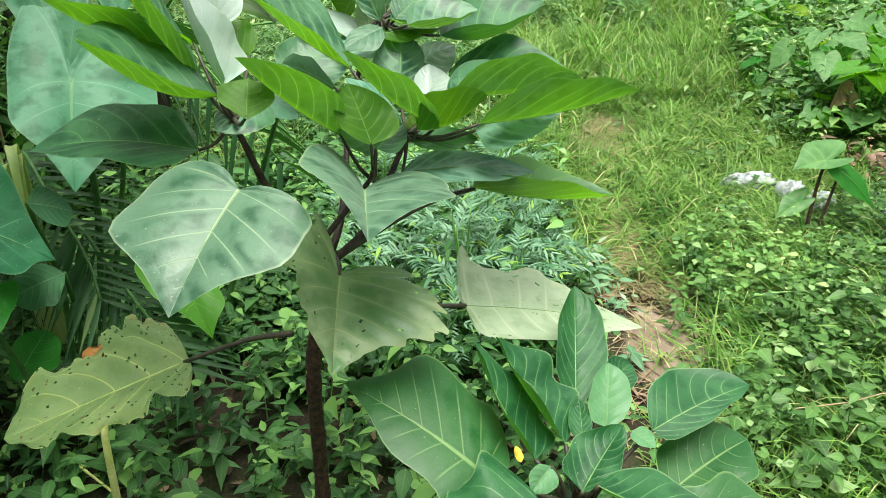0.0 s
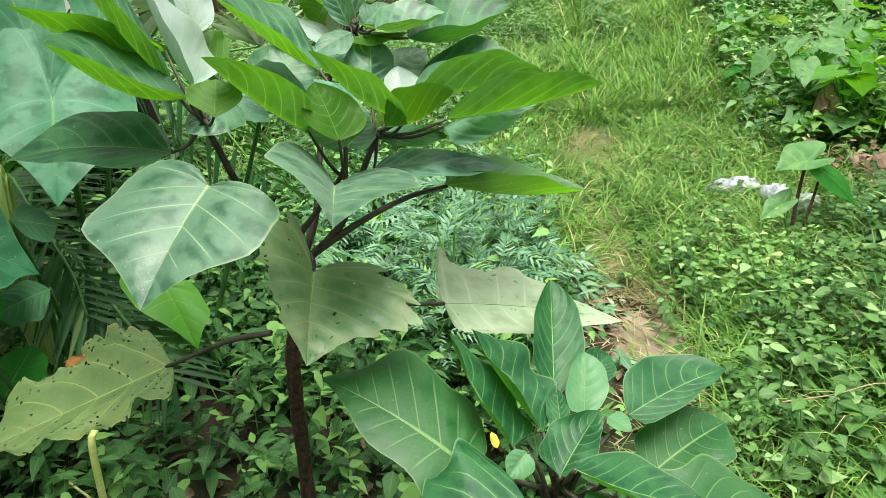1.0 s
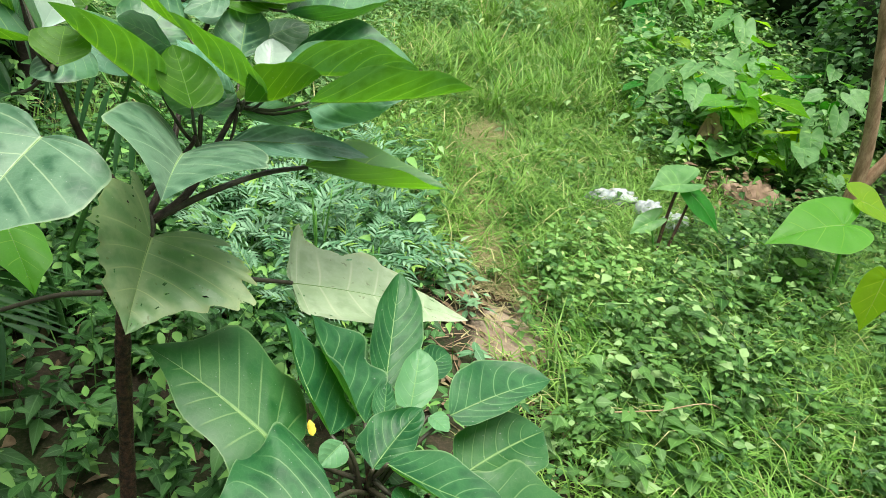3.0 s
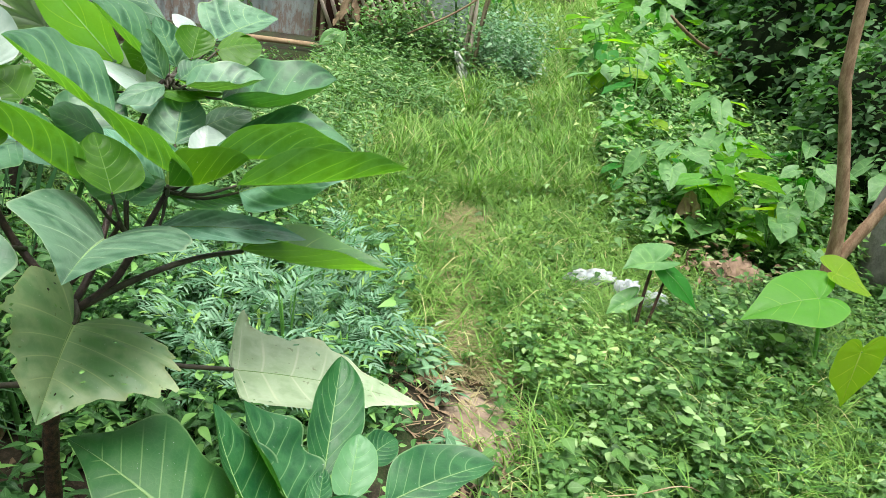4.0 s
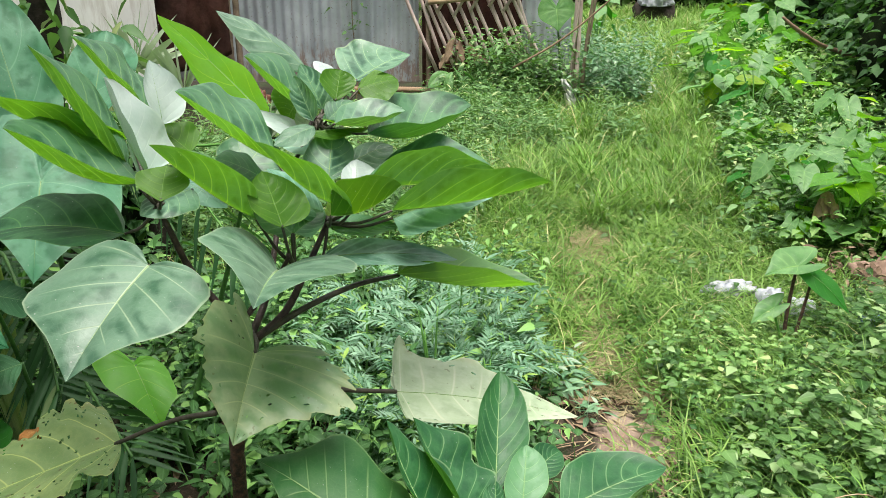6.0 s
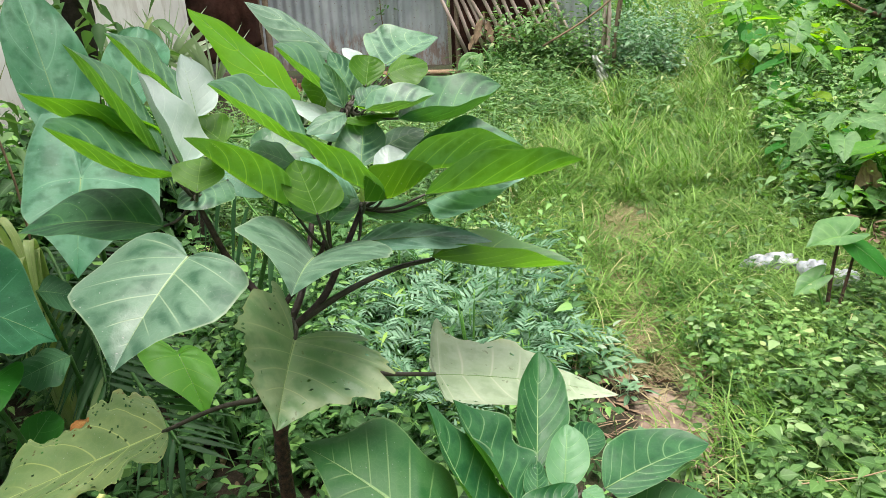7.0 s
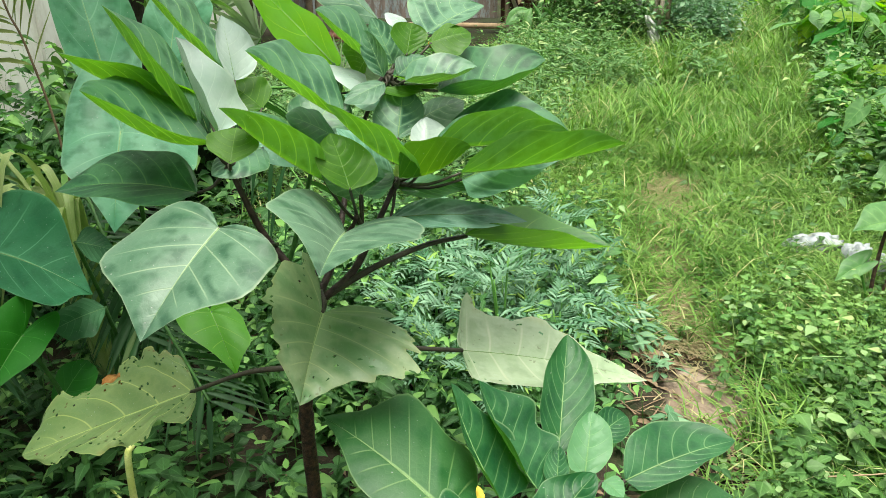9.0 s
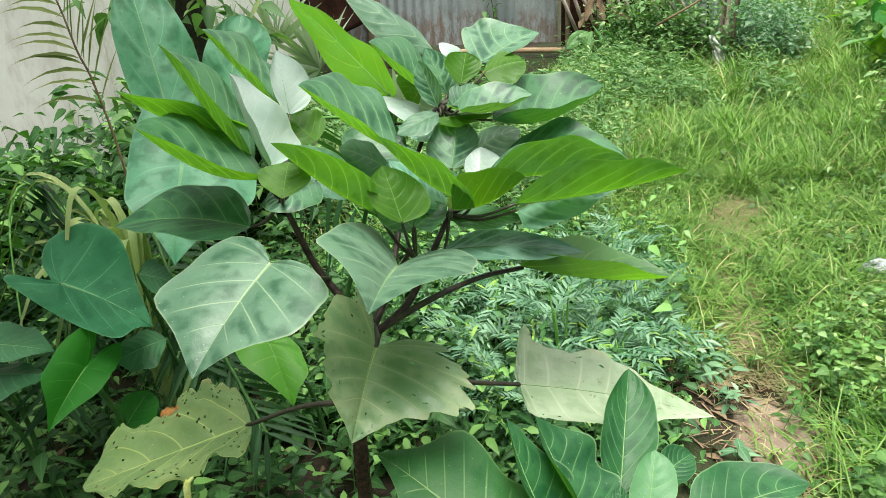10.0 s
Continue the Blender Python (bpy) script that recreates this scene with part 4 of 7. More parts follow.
tarpaulin()
tagged(tube("clothes_pole", [(-2.85, 6.42, 1.9), (-2.25, 6.40, 1.86), (-1.62, 6.42, 1.9)], [0.022, 0.022, 0.022], M_RAIL), "bamboo pole that carries the tarpaulin", "pole")
for x in (-2.82, -1.66):
    tagged(tube("pole_prop", [(x, 6.42, -0.05), (x, 6.42, 0.9), (x, 6.42, 1.92)], [0.025, 0.024, 0.022], M_POST), "wooden prop under the bamboo pole", "pole", "props of the pole")


rubble("concrete_lump", (2.62, 3.05, 0.28), (0.30, 0.2, 0.40), 2.0, "large grey broken concrete lump below the tree")
rubble("concrete_lump", (2.35, 2.62, 0.06), (0.15, 0.11, 0.11), 5.0, "small grey concrete lump among the weeds")


# a closed hedge of sheets behind the bamboo
v, f = corrugated(-0.27, 0.95, 7.02, 0.1, 2.1)
tagged(piece("rusty_sheet", v, f, M_CLOTH), "dark rusted sheet metal standing behind the bamboo", "sheet metal")


# ---- the large shrub ----
STEM_FOOT = (-0.185, 0.985, -0.03)
nightshade = thing("nightshade_shrub", "waist-high shrub with a dark purple stem and large felted grey-green leaves", "shrub", (-0.185, 0.985, 0.0))
tube("stem", [STEM_FOOT, (-0.190, 0.980, 0.20), (-0.190, 0.978, 0.40), (-0.188, 0.980, 0.62), (-0.155, 0.993, 0.776)], [0.0140, 0.0130, 0.0120, 0.0110, 0.0100], M_STEM, nightshade, "dark rough stem", 12, 14, 0.07)
tube("branch", [(-0.155, 0.992, 0.775), (-0.110, 1.018, 0.812), (-0.080, 1.051, 0.870), (-0.053, 1.083, 0.929)], [0.0065, 0.0058, 0.0050, 0.0036], M_BRANCH, nightshade, sides=8)
tube("branch", [(-0.157, 0.992, 0.775), (-0.187, 0.992, 0.817), (-0.234, 0.999, 0.879), (-0.260, 1.000, 0.944), (-0.275, 1.002, 0.981)], [0.0065, 0.0058, 0.0052, 0.0045, 0.0032], M_BRANCH, nightshade, sides=8)
tube("branch", [(-0.159, 0.993, 0.778), (-0.145, 1.062, 0.826), (-0.144, 1.198, 0.930), (-0.116, 1.290, 1.022), (-0.103, 1.302, 1.042)], [0.0061, 0.0052, 0.0042, 0.0032, 0.0024], M_BRANCH, nightshade, sides=8)
tube("branch", [(-0.168, 0.982, 0.809), (-0.130, 1.010, 0.852), (-0.100, 1.002, 0.896), (-0.095, 0.999, 0.911)], [0.0047, 0.0040, 0.0032, 0.0027], M_BRANCH, nightshade, sides=8)
tube("petiole", [(-0.215, 1.000, 0.860), (-0.226, 0.930, 0.894), (-0.237, 0.861, 0.947)], [0.0032, 0.0025, 0.0019], M_PETIOLE, nightshade, sides=6, steps=3)
tube("petiole", [(-0.100, 1.020, 0.860), (-0.102, 0.995, 0.869), (-0.104, 0.969, 0.898)], [0.0032, 0.0025, 0.0019], M_PETIOLE, nightshade, sides=6, steps=3)
tube("petiole", [(-0.053, 1.083, 0.929), (-0.003, 1.072, 0.933), (0.046, 1.062, 0.956)], [0.0032, 0.0025, 0.0019], M_PETIOLE, nightshade, sides=6, steps=3)
tube("petiole", [(-0.053, 1.083, 0.929), (-0.023, 1.085, 0.946), (0.007, 1.088, 0.984)], [0.0032, 0.0025, 0.0019], M_PETIOLE, nightshade, sides=6, steps=3)
tube("petiole", [(-0.053, 1.083, 0.929), (-0.026, 1.163, 0.934), (0.001, 1.243, 0.960)], [0.0032, 0.0025, 0.0019], M_PETIOLE, nightshade, sides=6, steps=3)
tube("petiole", [(-0.053, 1.083, 0.929), (-0.005, 1.094, 0.919), (0.043, 1.105, 0.930)], [0.0032, 0.0025, 0.0019], M_PETIOLE, nightshade, sides=6, steps=3)
tube("petiole", [(-0.053, 1.083, 0.929), (-0.056, 1.072, 0.896), (-0.059, 1.061, 0.882)], [0.0032, 0.0025, 0.0019], M_PETIOLE, nightshade, sides=6, steps=3)
tube("petiole", [(-0.272, 1.002, 0.981), (-0.295, 0.994, 0.951), (-0.318, 0.986, 0.942)], [0.0032, 0.0025, 0.0019], M_PETIOLE, nightshade, sides=6, steps=3)
tube("petiole", [(-0.272, 1.002, 0.981), (-0.277, 0.992, 0.989), (-0.283, 0.983, 1.017)], [0.0032, 0.0025, 0.0019], M_PETIOLE, nightshade, sides=6, steps=3)
tube("petiole", [(-0.272, 1.002, 0.981), (-0.306, 1.049, 1.005), (-0.340, 1.097, 1.050)], [0.0032, 0.0025, 0.0019], M_PETIOLE, nightshade, sides=6, steps=3)
tube("petiole", [(-0.272, 1.002, 0.981), (-0.294, 1.013, 0.993), (-0.317, 1.023, 1.025)], [0.0032, 0.0025, 0.0019], M_PETIOLE, nightshade, sides=6, steps=3)
tube("petiole", [(-0.272, 1.002, 0.981), (-0.274, 0.995, 0.995), (-0.277, 0.989, 1.028)], [0.0032, 0.0025, 0.0019], M_PETIOLE, nightshade, sides=6, steps=3)
tube("petiole", [(-0.272, 1.002, 0.981), (-0.307, 1.106, 1.008), (-0.341, 1.210, 1.055)], [0.0032, 0.0025, 0.0019], M_PETIOLE, nightshade, sides=6, steps=3)
tube("petiole", [(-0.272, 1.002, 0.981), (-0.253, 0.958, 0.989), (-0.233, 0.915, 1.016)], [0.0032, 0.0025, 0.0019], M_PETIOLE, nightshade, sides=6, steps=3)
tube("petiole", [(-0.272, 1.002, 0.981), (-0.298, 1.096, 1.006), (-0.324, 1.190, 1.051)], [0.0032, 0.0025, 0.0019], M_PETIOLE, nightshade, sides=6, steps=3)
tube("petiole", [(-0.272, 1.002, 0.981), (-0.262, 1.043, 0.969), (-0.251, 1.084, 0.978)], [0.0032, 0.0025, 0.0019], M_PETIOLE, nightshade, sides=6, steps=3)
tube("petiole", [(-0.272, 1.002, 0.981), (-0.283, 1.071, 0.969), (-0.294, 1.141, 0.976)], [0.0032, 0.0025, 0.0019], M_PETIOLE, nightshade, sides=6, steps=3)
tube("petiole", [(-0.098, 1.045, 0.875), (-0.116, 1.019, 0.910), (-0.134, 0.992, 0.964)], [0.0032, 0.0025, 0.0019], M_PETIOLE, nightshade, sides=6, steps=3)
tube("petiole", [(-0.098, 1.045, 0.875), (-0.095, 1.006, 0.909), (-0.093, 0.967, 0.964)], [0.0032, 0.0025, 0.0019], M_PETIOLE, nightshade, sides=6, steps=3)
tube("petiole", [(-0.053, 1.083, 0.929), (-0.093, 1.104, 0.960), (-0.134, 1.125, 1.011)], [0.0032, 0.0025, 0.0019], M_PETIOLE, nightshade, sides=6, steps=3)
tube("petiole", [(-0.053, 1.083, 0.929), (-0.031, 1.062, 0.935), (-0.009, 1.041, 0.962)], [0.0032, 0.0025, 0.0019], M_PETIOLE, nightshade, sides=6, steps=3)
tube("petiole", [(-0.053, 1.083, 0.929), (-0.045, 1.053, 0.934), (-0.036, 1.023, 0.960)], [0.0032, 0.0025, 0.0019], M_PETIOLE, nightshade, sides=6, steps=3)
tube("petiole", [(-0.053, 1.083, 0.929), (-0.062, 1.144, 0.934), (-0.070, 1.205, 0.959)], [0.0032, 0.0025, 0.0019], M_PETIOLE, nightshade, sides=6, steps=3)
tube("petiole", [(-0.053, 1.083, 0.929), (-0.038, 1.136, 0.930), (-0.023, 1.190, 0.952)], [0.0032, 0.0025, 0.0019], M_PETIOLE, nightshade, sides=6, steps=3)
tube("petiole", [(-0.103, 1.302, 1.036), (-0.079, 1.321, 0.984), (-0.054, 1.339, 0.952)], [0.0032, 0.0025, 0.0019], M_PETIOLE, nightshade, sides=6, steps=3)
tube("petiole", [(-0.103, 1.302, 1.036), (-0.108, 1.312, 1.003), (-0.112, 1.322, 0.991)], [0.0032, 0.0025, 0.0019], M_PETIOLE, nightshade, sides=6, steps=3)
tube("petiole", [(-0.103, 1.302, 1.036), (-0.100, 1.301, 1.001), (-0.096, 1.301, 0.987)], [0.0032, 0.0025, 0.0019], M_PETIOLE, nightshade, sides=6, steps=3)
tube("petiole", [(-0.098, 1.045, 0.875), (-0.096, 1.033, 0.894), (-0.093, 1.021, 0.934)], [0.0032, 0.0025, 0.0019], M_PETIOLE, nightshade, sides=6, steps=3)
tube("petiole", [(-0.098, 1.045, 0.875), (-0.095, 1.038, 0.892), (-0.092, 1.031, 0.930)], [0.0032, 0.0025, 0.0019], M_PETIOLE, nightshade, sides=6, steps=3)
tube("petiole", [(-0.053, 1.083, 0.929), (-0.110, 1.134, 0.936), (-0.166, 1.185, 0.963)], [0.0032, 0.0025, 0.0019], M_PETIOLE, nightshade, sides=6, steps=3)
tube("petiole", [(-0.053, 1.083, 0.929), (-0.140, 1.157, 0.928), (-0.228, 1.232, 0.947)], [0.0032, 0.0025, 0.0019], M_PETIOLE, nightshade, sides=6, steps=3)
tube("petiole", [(-0.272, 1.002, 0.981), (-0.284, 1.110, 0.980), (-0.295, 1.218, 0.999)], [0.0032, 0.0025, 0.0019], M_PETIOLE, nightshade, sides=6, steps=3)
tube("petiole", [(-0.103, 1.302, 1.036), (-0.075, 1.352, 1.052), (-0.046, 1.402, 1.088)], [0.0032, 0.0025, 0.0019], M_PETIOLE, nightshade, sides=6, steps=3)
tube("petiole", [(-0.103, 1.302, 1.036), (-0.087, 1.312, 1.043), (-0.071, 1.321, 1.069)], [0.0032, 0.0025, 0.0019], M_PETIOLE, nightshade, sides=6, steps=3)
tube("petiole", [(-0.103, 1.302, 1.036), (-0.067, 1.319, 1.050), (-0.032, 1.336, 1.084)], [0.0032, 0.0025, 0.0019], M_PETIOLE, nightshade, sides=6, steps=3)
tube("petiole", [(-0.103, 1.302, 1.036), (-0.112, 1.323, 1.030), (-0.121, 1.343, 1.044)], [0.0032, 0.0025, 0.0019], M_PETIOLE, nightshade, sides=6, steps=3)
tube("petiole", [(-0.103, 1.302, 1.036), (-0.100, 1.315, 1.032), (-0.097, 1.329, 1.049)], [0.0032, 0.0025, 0.0019], M_PETIOLE, nightshade, sides=6, steps=3)
tube("petiole", [(-0.103, 1.302, 1.036), (-0.094, 1.381, 1.052), (-0.086, 1.460, 1.088)], [0.0032, 0.0025, 0.0019], M_PETIOLE, nightshade, sides=6, steps=3)
tube("petiole", [(-0.103, 1.302, 1.036), (-0.127, 1.397, 1.053), (-0.151, 1.492, 1.091)], [0.0032, 0.0025, 0.0019], M_PETIOLE, nightshade, sides=6, steps=3)
tube("petiole", [(-0.103, 1.302, 1.036), (-0.081, 1.263, 1.031), (-0.059, 1.224, 1.047)], [0.0032, 0.0025, 0.0019], M_PETIOLE, nightshade, sides=6, steps=3)
tube("petiole", [(-0.103, 1.302, 1.036), (-0.056, 1.275, 1.021), (-0.010, 1.248, 1.026)], [0.0032, 0.0025, 0.0019], M_PETIOLE, nightshade, sides=6, steps=3)
tube("petiole", [(-0.103, 1.302, 1.036), (-0.104, 1.276, 1.021), (-0.105, 1.249, 1.026)], [0.0032, 0.0025, 0.0019], M_PETIOLE, nightshade, sides=6, steps=3)
tube("petiole", [(-0.103, 1.302, 1.036), (-0.144, 1.306, 1.009), (-0.186, 1.310, 1.002)], [0.0032, 0.0025, 0.0019], M_PETIOLE, nightshade, sides=6, steps=3)
tube("petiole", [(-0.103, 1.302, 1.036), (-0.096, 1.287, 1.030), (-0.088, 1.272, 1.044)], [0.0032, 0.0025, 0.0019], M_PETIOLE, nightshade, sides=6, steps=3)
tube("petiole", [(-0.103, 1.302, 1.036), (-0.104, 1.290, 1.027), (-0.104, 1.278, 1.039)], [0.0032, 0.0025, 0.0019], M_PETIOLE, nightshade, sides=6, steps=3)
tube("petiole", [(-0.103, 1.302, 1.036), (-0.101, 1.279, 1.026), (-0.098, 1.255, 1.035)], [0.0032, 0.0025, 0.0019], M_PETIOLE, nightshade, sides=6, steps=3)
tube("petiole", [(-0.103, 1.302, 1.036), (-0.091, 1.288, 1.030), (-0.079, 1.274, 1.043)], [0.0032, 0.0025, 0.0019], M_PETIOLE, nightshade, sides=6, steps=3)
tube("petiole", [(-0.215, 0.974, 0.665), (-0.288, 0.991, 0.639), (-0.394, 1.014, 0.579)], [0.0050, 0.0042, 0.0036], M_PETIOLE, nightshade, sides=6)
tube("petiole", [(-0.165, 1.009, 0.718), (-0.069, 1.069, 0.655), (0.039, 1.139, 0.609)], [0.0050, 0.0042, 0.0036], M_PETIOLE, nightshade, sides=6)
tube("petiole", [(-0.153, 0.994, 0.778), (-0.078, 1.028, 0.817), (-0.012, 1.091, 0.826), (0.046, 1.146, 0.819)], [0.0060, 0.0050, 0.0042, 0.0036], M_PETIOLE, nightshade, sides=6)
tube("petiole", [(-0.156, 0.998, 0.788), (-0.142, 0.967, 0.787), (-0.139, 0.943, 0.783)], [0.0045, 0.004, 0.0035], M_PETIOLE, nightshade, sides=6)
# leaves: base, tip, widest point of either side, outline, lobes, arch, look
leaf(nightshade, (-0.237, 0.861, 0.947), (-0.289, 0.72, 0.863), (-0.358, 0.851, 0.933), (-0.153, 0.790, 0.926), "cordate", (.25, .12), 0.05, "pale", label="broad heart-shaped grey-green leaf", full=1.28)
leaf(nightshade, (-0.104, 0.969, 0.898), (-0.078, 0.747, 0.944), (-0.161, 0.871, 0.986), (0.010, 0.936, 0.917), "cordate", (.36, .30), 0.03, "pale", full=1.25)
leaf(nightshade, (0.046, 1.062, 0.956), (0.286, 1.176, 0.970), (0.150, 1.152, 0.978), (0.148, 1.074, 1.018), "lance", 0, -0.03, "young")
leaf(nightshade, (0.007, 1.088, 0.984), (0.200, 1.185, 0.982), (0.095, 1.110, 1.039), (0.068, 1.256, 0.986), "lance", 0, -.03, "young")
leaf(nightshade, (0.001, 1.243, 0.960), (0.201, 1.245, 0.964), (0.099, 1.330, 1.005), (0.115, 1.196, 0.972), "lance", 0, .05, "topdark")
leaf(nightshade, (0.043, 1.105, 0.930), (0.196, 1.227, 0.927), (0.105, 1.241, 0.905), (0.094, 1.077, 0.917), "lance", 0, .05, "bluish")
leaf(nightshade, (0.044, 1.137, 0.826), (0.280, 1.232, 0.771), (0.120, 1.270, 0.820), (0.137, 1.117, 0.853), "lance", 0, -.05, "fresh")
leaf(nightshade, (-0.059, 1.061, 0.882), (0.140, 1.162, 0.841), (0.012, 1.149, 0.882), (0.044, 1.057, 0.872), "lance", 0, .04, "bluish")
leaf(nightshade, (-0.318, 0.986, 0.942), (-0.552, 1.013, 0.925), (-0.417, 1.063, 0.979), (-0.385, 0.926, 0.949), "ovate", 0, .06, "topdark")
leaf(nightshade, (-0.283, 0.983, 1.017), (-0.409, 0.896, 1.110), (-0.407, 1.055, 1.080), (-0.332, 0.900, 1.074), "ovate", 0, -.14, "young")
leaf(nightshade, (-0.340, 1.097, 1.050), (-0.489, 0.991, 1.136), (-0.442, 1.075, 1.099), (-0.406, 0.985, 1.128), "lance", 0, -.12, "young")
leaf(nightshade, (-0.317, 1.023, 1.025), (-0.422, 1.009, 1.195), (-0.395, 1.121, 1.125), (-0.351, 0.987, 1.137), "lance", 0, -.06, "young")
leaf(nightshade, (-0.277, 0.989, 1.028), (-0.327, 1.010, 1.154), (-0.282, 0.971, 1.091), (-0.267, 1.073, 1.054), "broad", 0, -.04, "skysheen", bend=-0.07)
leaf(nightshade, (-0.341, 1.210, 1.055), (-0.444, 1.179, 1.187), (-0.422, 1.325, 1.131), (-0.373, 1.154, 1.136), "ovate", 0, -.06, "young")
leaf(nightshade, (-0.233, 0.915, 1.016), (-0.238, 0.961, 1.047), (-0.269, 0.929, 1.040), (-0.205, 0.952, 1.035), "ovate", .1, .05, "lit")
leaf(nightshade, (-0.324, 1.190, 1.051), (-0.348, 1.227, 1.145), (-0.340, 1.175, 1.101), (-0.306, 1.256, 1.083), "ovate", 0, .05, "skysheen")
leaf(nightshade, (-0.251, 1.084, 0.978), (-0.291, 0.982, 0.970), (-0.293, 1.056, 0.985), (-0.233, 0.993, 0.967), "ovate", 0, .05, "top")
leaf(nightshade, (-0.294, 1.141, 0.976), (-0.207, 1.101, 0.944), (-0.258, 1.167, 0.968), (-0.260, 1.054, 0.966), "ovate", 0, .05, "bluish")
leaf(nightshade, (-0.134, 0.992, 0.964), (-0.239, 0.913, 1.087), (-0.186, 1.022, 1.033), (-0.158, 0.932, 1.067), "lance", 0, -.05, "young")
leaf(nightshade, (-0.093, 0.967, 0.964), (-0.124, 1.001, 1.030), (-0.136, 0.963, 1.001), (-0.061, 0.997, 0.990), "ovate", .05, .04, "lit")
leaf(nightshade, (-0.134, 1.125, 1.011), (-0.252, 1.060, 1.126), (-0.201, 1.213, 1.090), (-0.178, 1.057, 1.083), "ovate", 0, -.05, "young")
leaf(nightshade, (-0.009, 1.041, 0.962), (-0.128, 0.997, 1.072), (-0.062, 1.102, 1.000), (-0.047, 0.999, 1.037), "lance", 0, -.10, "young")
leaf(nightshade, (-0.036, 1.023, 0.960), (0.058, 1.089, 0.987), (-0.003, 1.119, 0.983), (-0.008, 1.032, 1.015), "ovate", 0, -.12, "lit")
leaf(nightshade, (-0.070, 1.205, 0.959), (-0.069, 1.270, 1.029), (-0.111, 1.211, 0.992), (-0.033, 1.247, 0.984), "ovate", 0, .05, "top")
leaf(nightshade, (-0.023, 1.190, 0.952), (-0.026, 1.228, 0.988), (-0.048, 1.192, 0.969), (0.012, 1.223, 0.960), "ovate", 0, .05, "skysheen")
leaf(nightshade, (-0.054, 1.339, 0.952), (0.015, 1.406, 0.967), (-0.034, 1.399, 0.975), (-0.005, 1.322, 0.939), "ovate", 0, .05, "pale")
leaf(nightshade, (-0.112, 1.322, 0.991), (-0.212, 1.304, 1.052), (-0.158, 1.350, 1.027), (-0.164, 1.277, 1.017), "lance", 0, .05, "skysheen")
leaf(nightshade, (-0.096, 1.301, 0.987), (-0.171, 1.271, 1.007), (-0.139, 1.325, 1.011), (-0.126, 1.241, 0.993), "ovate", 0, .05, "bluish")
leaf(nightshade, (-0.056, 1.084, 0.930), (-0.137, 1.080, 1.012), (-0.092, 1.120, 0.981), (-0.105, 1.045, 0.968), "lance", 0, .03, "bluish")
leaf(nightshade, (-0.093, 1.021, 0.934), (-0.144, 0.999, 0.984), (-0.102, 1.065, 0.961), (-0.119, 0.970, 0.957), "ovate", 0, .03, "pale")
leaf(nightshade, (-0.092, 1.031, 0.930), (-0.058, 1.089, 0.943), (-0.098, 1.062, 0.953), (-0.057, 1.019, 0.936), "ovate", 0, .03, "top")
leaf(nightshade, (-0.051, 1.081, 0.923), (0.048, 1.140, 0.905), (-0.016, 1.135, 0.926), (0.003, 1.067, 0.915), "ovate", 0, .03, "young")
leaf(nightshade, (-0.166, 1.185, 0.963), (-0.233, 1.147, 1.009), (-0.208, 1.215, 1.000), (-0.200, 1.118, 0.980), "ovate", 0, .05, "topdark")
leaf(nightshade, (-0.228, 1.232, 0.947), (-0.186, 1.310, 1.002), (-0.263, 1.269, 0.998), (-0.160, 1.253, 0.960), "ovate", 0, .05, "top")
leaf(nightshade, (-0.295, 1.218, 0.999), (-0.351, 1.224, 1.039), (-0.341, 1.189, 1.007), (-0.302, 1.275, 1.031), "ovate", 0, .05, "lit")
leaf(nightshade, (-0.046, 1.402, 1.088), (0.040, 1.483, 1.123), (-0.083, 1.506, 1.137), (0.018, 1.399, 1.110), "broad", .1, .04, "top")
leaf(nightshade, (-0.071, 1.321, 1.069), (-0.068, 1.363, 1.111), (-0.098, 1.328, 1.106), (-0.041, 1.359, 1.093), "broad", .1, .05, "lit")
leaf(nightshade, (-0.032, 1.336, 1.084), (0.030, 1.374, 1.093), (-0.008, 1.396, 1.105), (0.009, 1.326, 1.065), "broad", .1, .05, "lit")
leaf(nightshade, (-0.121, 1.343, 1.044), (-0.217, 1.299, 1.142), (-0.174, 1.415, 1.116), (-0.173, 1.295, 1.113), "ovate", 0, -.09, "young")
leaf(nightshade, (-0.097, 1.329, 1.049), (-0.136, 1.353, 1.122), (-0.130, 1.315, 1.085), (-0.087, 1.368, 1.082), "ovate", 0, .03, "top")
leaf(nightshade, (-0.090, 1.460, 1.086), (-0.132, 1.446, 1.112), (-0.108, 1.478, 1.102), (-0.118, 1.426, 1.092), "ovate", 0, .05, "skysheen")
leaf(nightshade, (-0.151, 1.492, 1.091), (-0.300, 1.441, 1.202), (-0.228, 1.527, 1.157), (-0.233, 1.423, 1.127), "lance", 0, .05, "pale")
leaf(nightshade, (-0.059, 1.224, 1.047), (0.048, 1.296, 1.055), (-0.028, 1.311, 1.072), (-0.004, 1.216, 1.060), "ovate", 0, -.10, "top")
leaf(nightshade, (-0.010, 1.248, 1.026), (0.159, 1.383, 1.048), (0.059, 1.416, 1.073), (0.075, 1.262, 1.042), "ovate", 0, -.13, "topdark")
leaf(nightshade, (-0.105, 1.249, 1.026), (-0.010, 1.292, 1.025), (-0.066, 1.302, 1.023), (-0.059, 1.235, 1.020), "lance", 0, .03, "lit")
leaf(nightshade, (-0.186, 1.310, 1.002), (-0.244, 1.322, 1.057), (-0.202, 1.343, 1.033), (-0.227, 1.288, 1.022), "ovate", 0, .05, "top")
leaf(nightshade, (-0.088, 1.272, 1.044), (-0.003, 1.282, 1.048), (-0.055, 1.331, 1.058), (-0.040, 1.240, 1.048), "ovate", 0, -.10, "young")
